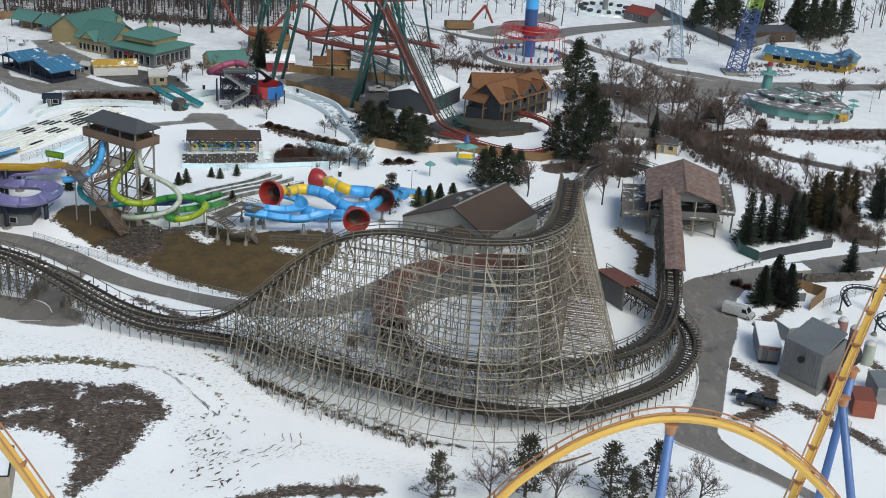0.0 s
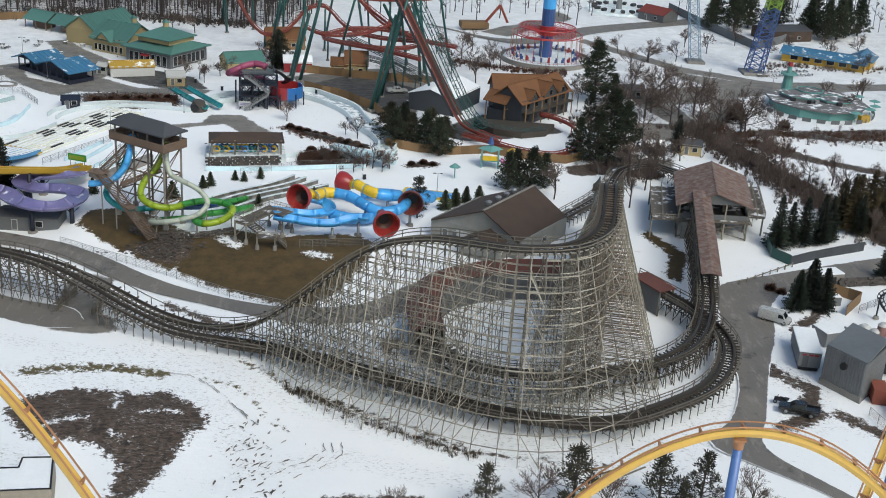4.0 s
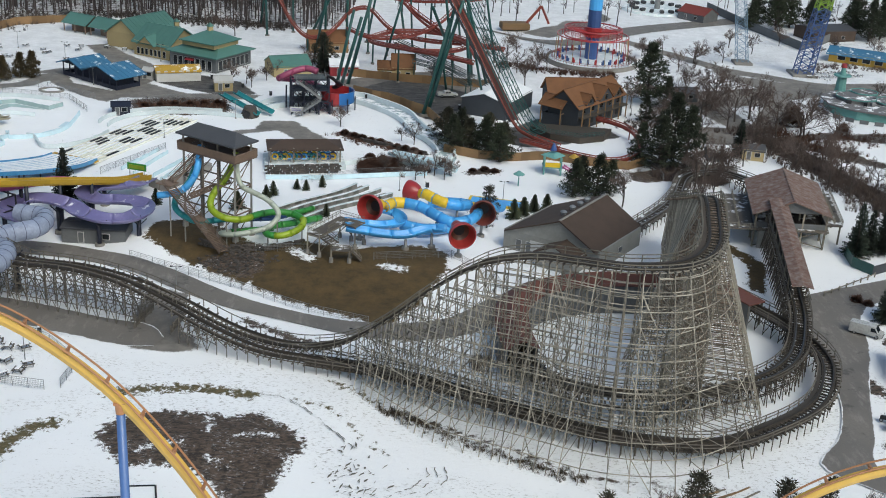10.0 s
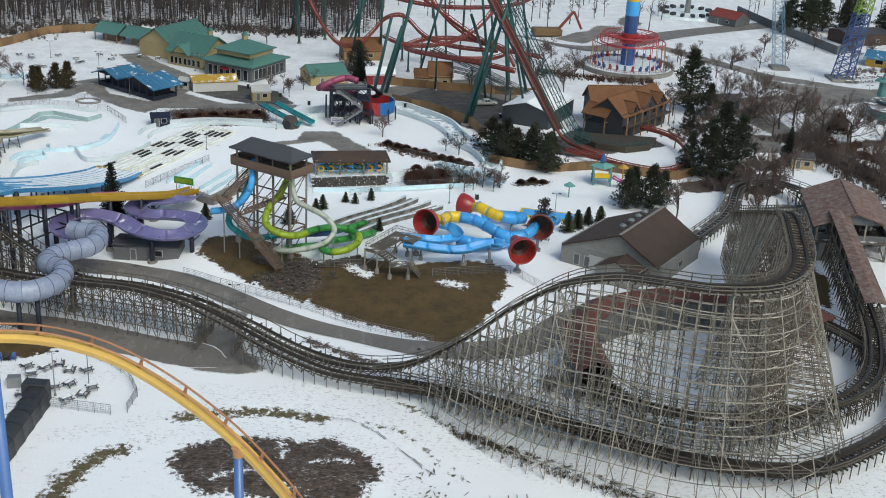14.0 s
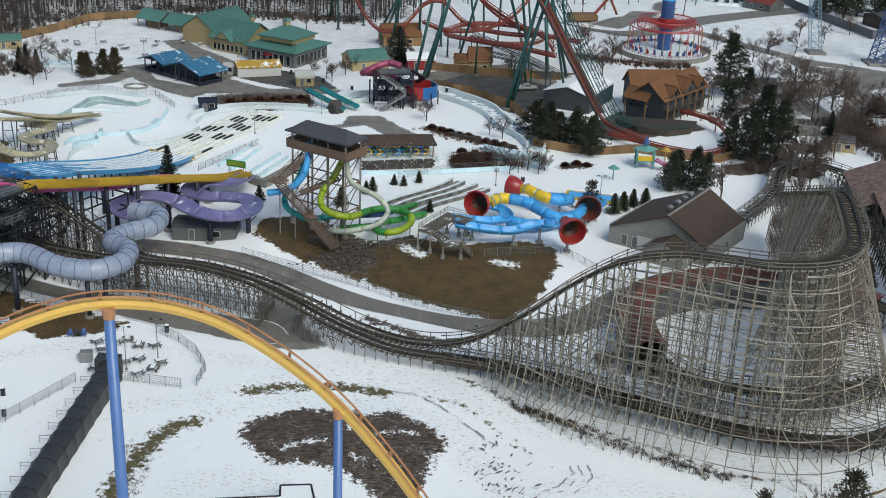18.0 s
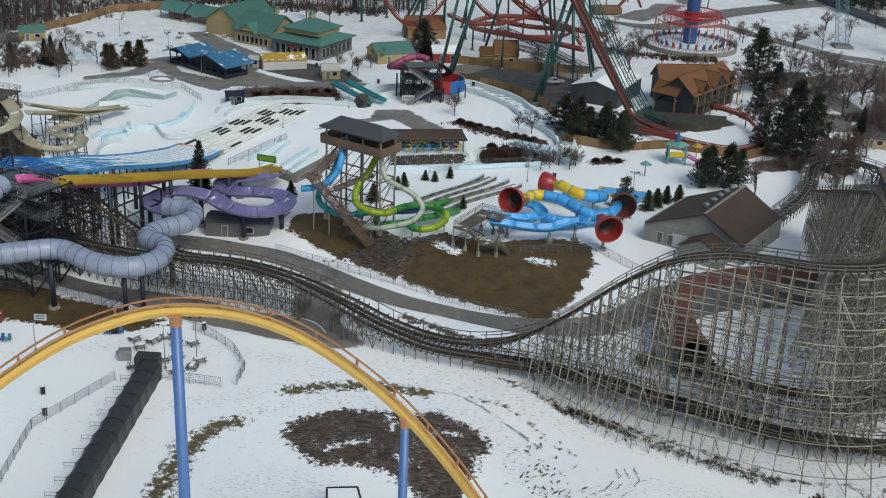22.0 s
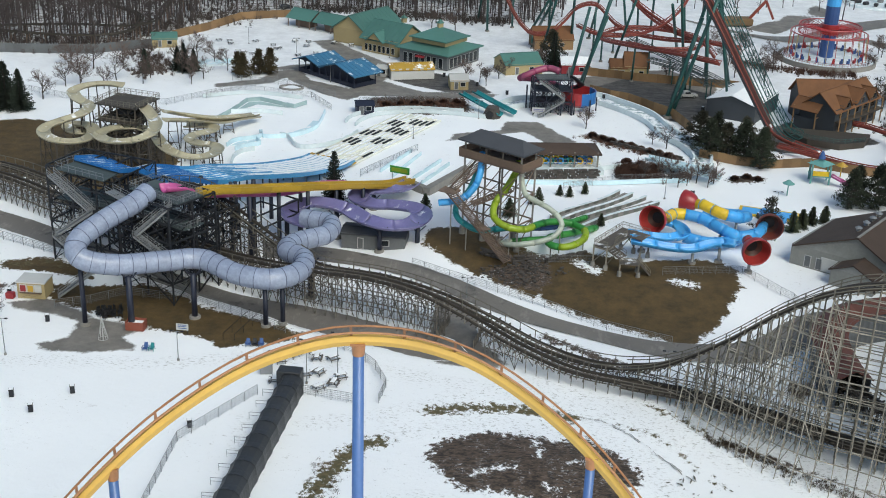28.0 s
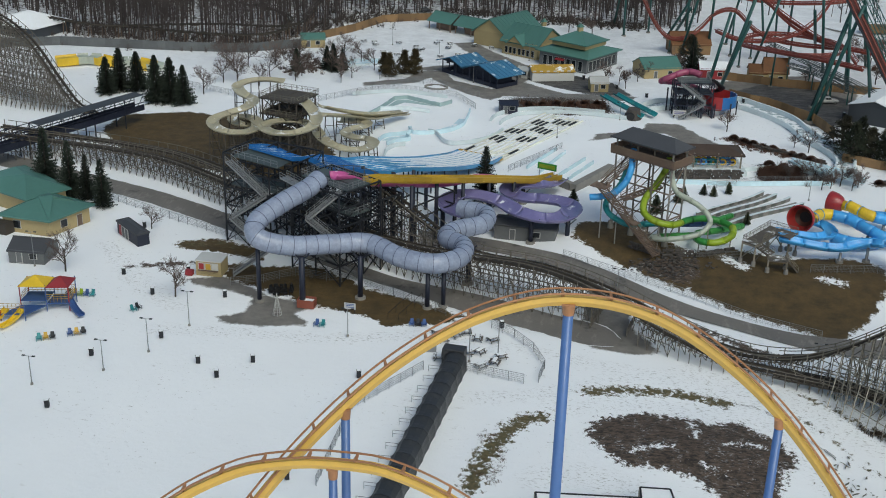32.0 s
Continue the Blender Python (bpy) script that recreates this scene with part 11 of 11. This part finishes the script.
part("roof_hatch", B().box((-55.6, 122.6, 3.15), (1.3, 0.9, 0.4), 8, 0.05), DARK_STEEL, hs)

# ---- far left: coaster hill, covered bridge, tracks in the woods ----
track([(-246, 283, 21), (-234, 280.5, 22.4), (-224, 276.6, 22.2), (-216, 273.4, 20.8), (-208.6, 270.4, 17.2), (-204, 268.6, 13.2), (-200.5, 267.4, 9), (-194, 264.8, 3), (-187, 262, 1.4)], lambda p: (0.10, 0.22), old=lambda p: True, rail_wood=WOOD_GREY)
bridge = thing("covered_bridge", (-185, 240, 0), "grey steel lattice bridge with a covered walkway", "bridge")
ba, bb = Vector((-192.5, 222, 0)), Vector((-176.5, 263, 0))
bd = (bb - ba).normalized()
bs = Vector((-bd.y, bd.x, 0))
nb = 14
for i in range(nb):
    p, q = ba.lerp(bb, i / nb), ba.lerp(bb, (i + 1) / nb)
    for s in (-1.6, 1.6):
        e, f = p + bs * s, q + bs * s
        for z in (3.4, 5.2, 7.0):
            part("chord", B().beam(e + Vector((0, 0, z)), f + Vector((0, 0, z)), 0.16), NAVY_STEEL, bridge, at=e)
        part("upright", B().beam(e + Vector((0, 0, 3.4)), e + Vector((0, 0, 7.0)), 0.12), NAVY_STEEL, bridge, at=e)
        part("diagonal", B().beam(e + Vector((0, 0, 3.4 if i % 2 else 7.0)), f + Vector((0, 0, 7.0 if i % 2 else 3.4)), 0.10), NAVY_STEEL, bridge, at=e)
    part("deck", B().slab([p - bs * 1.6 + Vector((0, 0, 3.4)), p + bs * 1.6 + Vector((0, 0, 3.4)), q + bs * 1.6 + Vector((0, 0, 3.4)), q - bs * 1.6 + Vector((0, 0, 3.4))], 0.15), GREY_WALL, bridge)
    for sg_ in (-1.62, 1.62):
        part("side_panel", B().slab([p + bs * sg_ + Vector((0, 0, 3.4)), q + bs * sg_ + Vector((0, 0, 3.4)), q + bs * sg_ + Vector((0, 0, 4.7)), p + bs * sg_ + Vector((0, 0, 4.7))], 0.06), NAVY_STEEL, bridge, "dark mesh side panel", at=p)
    if i > 3:
        part("roof_sheet", B().slab([p - bs * 1.8 + Vector((0, 0, 7.1)), p + bs * 1.8 + Vector((0, 0, 7.1)), q + bs * 1.8 + Vector((0, 0, 7.1)), q - bs * 1.8 + Vector((0, 0, 7.1))], 0.12), SLATE_WALL, bridge)
    if i % 3 == 0:
        for s in (-1.6, 1.6):
            part("leg", B().beam(p + bs * s + Vector((0, 0, -0.1)), p + bs * s + Vector((0, 0, 3.4)), 0.25), DARK_STEEL, bridge)


def low_track(course, label):
    ob = thing("woodland_coaster", tuple(course[0][:2]) + (0,), label, "roller coaster")
    pts = spline(course, 1.6)
    sd = sides(pts)
    for off in (-0.6, 0.6):
        part("rail", B().sweep([p + s * off for p, s in zip(pts, sd)], [(-0.2, -0.16), (0.2, -0.16), (0.2, 0.16), (-0.2, 0.16)]), WOOD_DARK, ob)
    tb = B()
    for p, s in zip(pts, sd):
        tb.beam(p - s * 1.3 - Vector((0, 0, 0.28)), p + s * 1.3 - Vector((0, 0, 0.28)), 0.3, 0.2)
    tagged(part("cross_tie", tb, WOOD_DARK, ob), kind="stuff")
    for p in pts[::3]:
        part("support", B().beam((p.x - 0.6, p.y, -0.1), (p.x - 0.4, p.y, p.z - 0.3), 0.2).beam((p.x + 0.6, p.y, -0.1), (p.x + 0.4, p.y, p.z - 0.3), 0.2), WOOD_BROWN, ob)


low_track([(-252, 350, 5), (-241, 345.5, 4.6), (-224.6, 343, 4), (-206.5, 350, 4), (-189.7, 356, 4), (-172, 357, 4.2), (-166.6, 366, 4.6), (-168.8, 387, 6), (-164, 408, 8)], "dark brown timber coaster track in the woods")
low_track([(-222, 347, 3.4), (-197.7, 344.6, 3.4), (-182, 345, 3.4), (-172, 350, 3.6), (-170, 358, 4), (-174, 372, 4.6), (-190, 384, 5)], "low dark coaster track between bare trees")
fh = thing("far_pavilion", (-254, 352, 0), "dark far pavilion with a snowy roof", "building")
fq = [(-262, 340), (-244, 336), (-240, 350), (-257, 356)]
wall_run(fh, fq, -0.1, 3.2, SLATE_WALL, 0.3)
hip(fh, fq, 3.2, 6.6, SNOW, 1.0)
opening(fh, fq[0], fq[1], 0.4, 2.5, 0.5, 6.0)
kc = thing("lawn_slide", (-208, 311, 0), "low yellow and white slide run on the snow", "slide")
kp = spline([(-222, 307.5, 1.0), (-214, 312.6, 1.2), (-207, 311.4, 0.9), (-200, 312.2, 1.1), (-192, 309.4, 0.8)], 3.0)
for i in range(len(kp) - 1):
    part("slide_section", B().sweep([kp[i], kp[i].lerp(kp[i + 1], 0.5), kp[i + 1]], [(-2.2, 1.3), (-2.0, 0.8), (2.0, 0.8), (2.2, 1.3), (2.35, 1.3), (2.2, -0.9), (-2.2, -0.9), (-2.35, 1.3)]), YELLOW_F if i % 4 in (0, 1) else WHITE_F, kc)
for i in range(22):
    picnic_table(-150 + 2.1 * i + 3 * math.sin(i * 2.3), 352 + 9 * math.sin(i * 1.7) + 0.35 * i, 41 * i % 90)
for i in range(12):
    bin_at(-124 + 11.7 * i + 3 * math.sin(i * 5.1), 340 - 2.6 * i + 5 * math.sin(i * 1.9))
for i in range(16):
    picnic_table(108 + 2.6 * (i % 8), 372 + 5 * (i // 8) + 0.8 * (i % 8), 17 * i % 90)
# under the tube slide: notice board, planter, stacked furniture, handrail
nb_ = thing("notice_board", (-99.4, 172.4, 0), "white notice board with blue writing bars", "sign")
part("board", B().box((-99.4, 172.3, 1.3), (1.9, 0.1, 1.1), 0, 0.03), WHITE_PAINT, nb_)
for z in (1.1, 1.4, 1.65):
    part("text_bar", B().box((-99.4, 172.22, z), (1.4, 0.03, 0.12)), STEEL_BLUE, nb_)
posts(nb_, [(-100.2, 172.4), (-98.6, 172.4)], -0.1, 1.0, 0.1, DARK_STEEL)
bb_ = thing("notice_board", (-47.3, 302.6, 0), "pale sign board with purple writing bars", "sign")
part("board", B().box((-47.3, 301.5, 1.5), (3.2, 0.12, 1.4), 0, 0.03), WHITE_PAINT, bb_)
for z in (1.3, 1.7):
    part("text_bar", B().box((-47.3, 301.4, z), (2.5, 0.03, 0.18)), PURPLE, bb_)
posts(bb_, [(-48.6, 301.6), (-46.0, 301.6)], -0.1, 1.0, 0.12, DARK_STEEL)
pb_ = thing("timber_planter", (-107, 173.2, 0), "open brown timber planter box", "planter")
for c, sz in (((-107, 172.3, 0.7), (2.8, 0.12, 1.4)), ((-107, 174.1, 0.7), (2.8, 0.12, 1.4)), ((-108.4, 173.2, 0.7), (0.12, 1.7, 1.4)), ((-105.6, 173.2, 0.7), (0.12, 1.7, 1.4))):
    part("side_board", B().box(c, sz), BRICK_RED, pb_)
part("snow_fill", B().box((-107, 173.2, 0.9), (2.6, 1.6, 0.3), 0, 0.08), SNOW, pb_)
prng = random.Random(61)
for i in range(16):
    x, y, z = prng.uniform(-114.6, -110.6), prng.uniform(175.4, 178.2), 0.35 + 0.5 * prng.random()
    single("stacked_chair", B().box((x, y, z), (0.7, 0.7, 0.12), 40 * i).box((x, y + 0.3, z + 0.4), (0.65, 0.1, 0.8), 40 * i).beam((x - 0.3, y, -0.4), (x - 0.3, y, z), 0.08).beam((x + 0.3, y, -0.4), (x + 0.3, y, z), 0.08), BLACK, (x, y, 0), "black plastic chair heaped with others", "chair", "heaped chairs")
sh_ = thing("stair_handrail", (-91, 175.6, 0), "black steel handrails beside snowy steps", "handrail")
for o in (-0.9, 0.9):
    part("rail", B().beam((-92 + o, 171.8, 1.0), (-89.7 + o, 179.4, 1.6), 0.07), BLACK, sh_)
    for k in (0, 0.33, 0.66, 1):
        part("upright", B().beam((-92 + o + 2.3 * k, 171.8 + 7.6 * k, -0.1), (-92 + o + 2.3 * k, 171.8 + 7.6 * k, 1.0 + 0.6 * k), 0.06), BLACK, sh_)
# planks and scrap beside the coaster foot
for i in range(7):
    x, y = 20 + 1.1 * i, 134.6 + 0.5 * (i % 3)
    single("loose_plank", B().beam((x - 1.6, y - 0.5, 0.12 + 0.06 * (i % 2)), (x + 1.6, y + 0.6 + 0.2 * i, 0.14 + 0.06 * (i % 2)), 0.26, 0.08), FENCE_WOOD if i % 2 else WOOD, (x, y, 0), "loose timber plank lying on the snow", "plank", "loose planks")

# shallow blue pool strip in the garden beyond the tan slide
garden_pool = thing("garden_pool", (-140, 335, 0), "shallow blue painted pool edged with pale concrete", "pool")
gp = [(-146.5, 336), (-135.3, 340.5), (-133.4, 335), (-143.5, 330)]
part("pool_floor", B().prism(gp, 0, 0.12), PALE_BLUE, garden_pool)
part("pool_edge", B().sweep([(x, y, 0.22) for x, y in gp + gp[:1]], [(-0.3, -0.3), (0.3, -0.3), (0.3, 0.15), (-0.3, 0.15)]), CONCRETE_PALE, garden_pool)
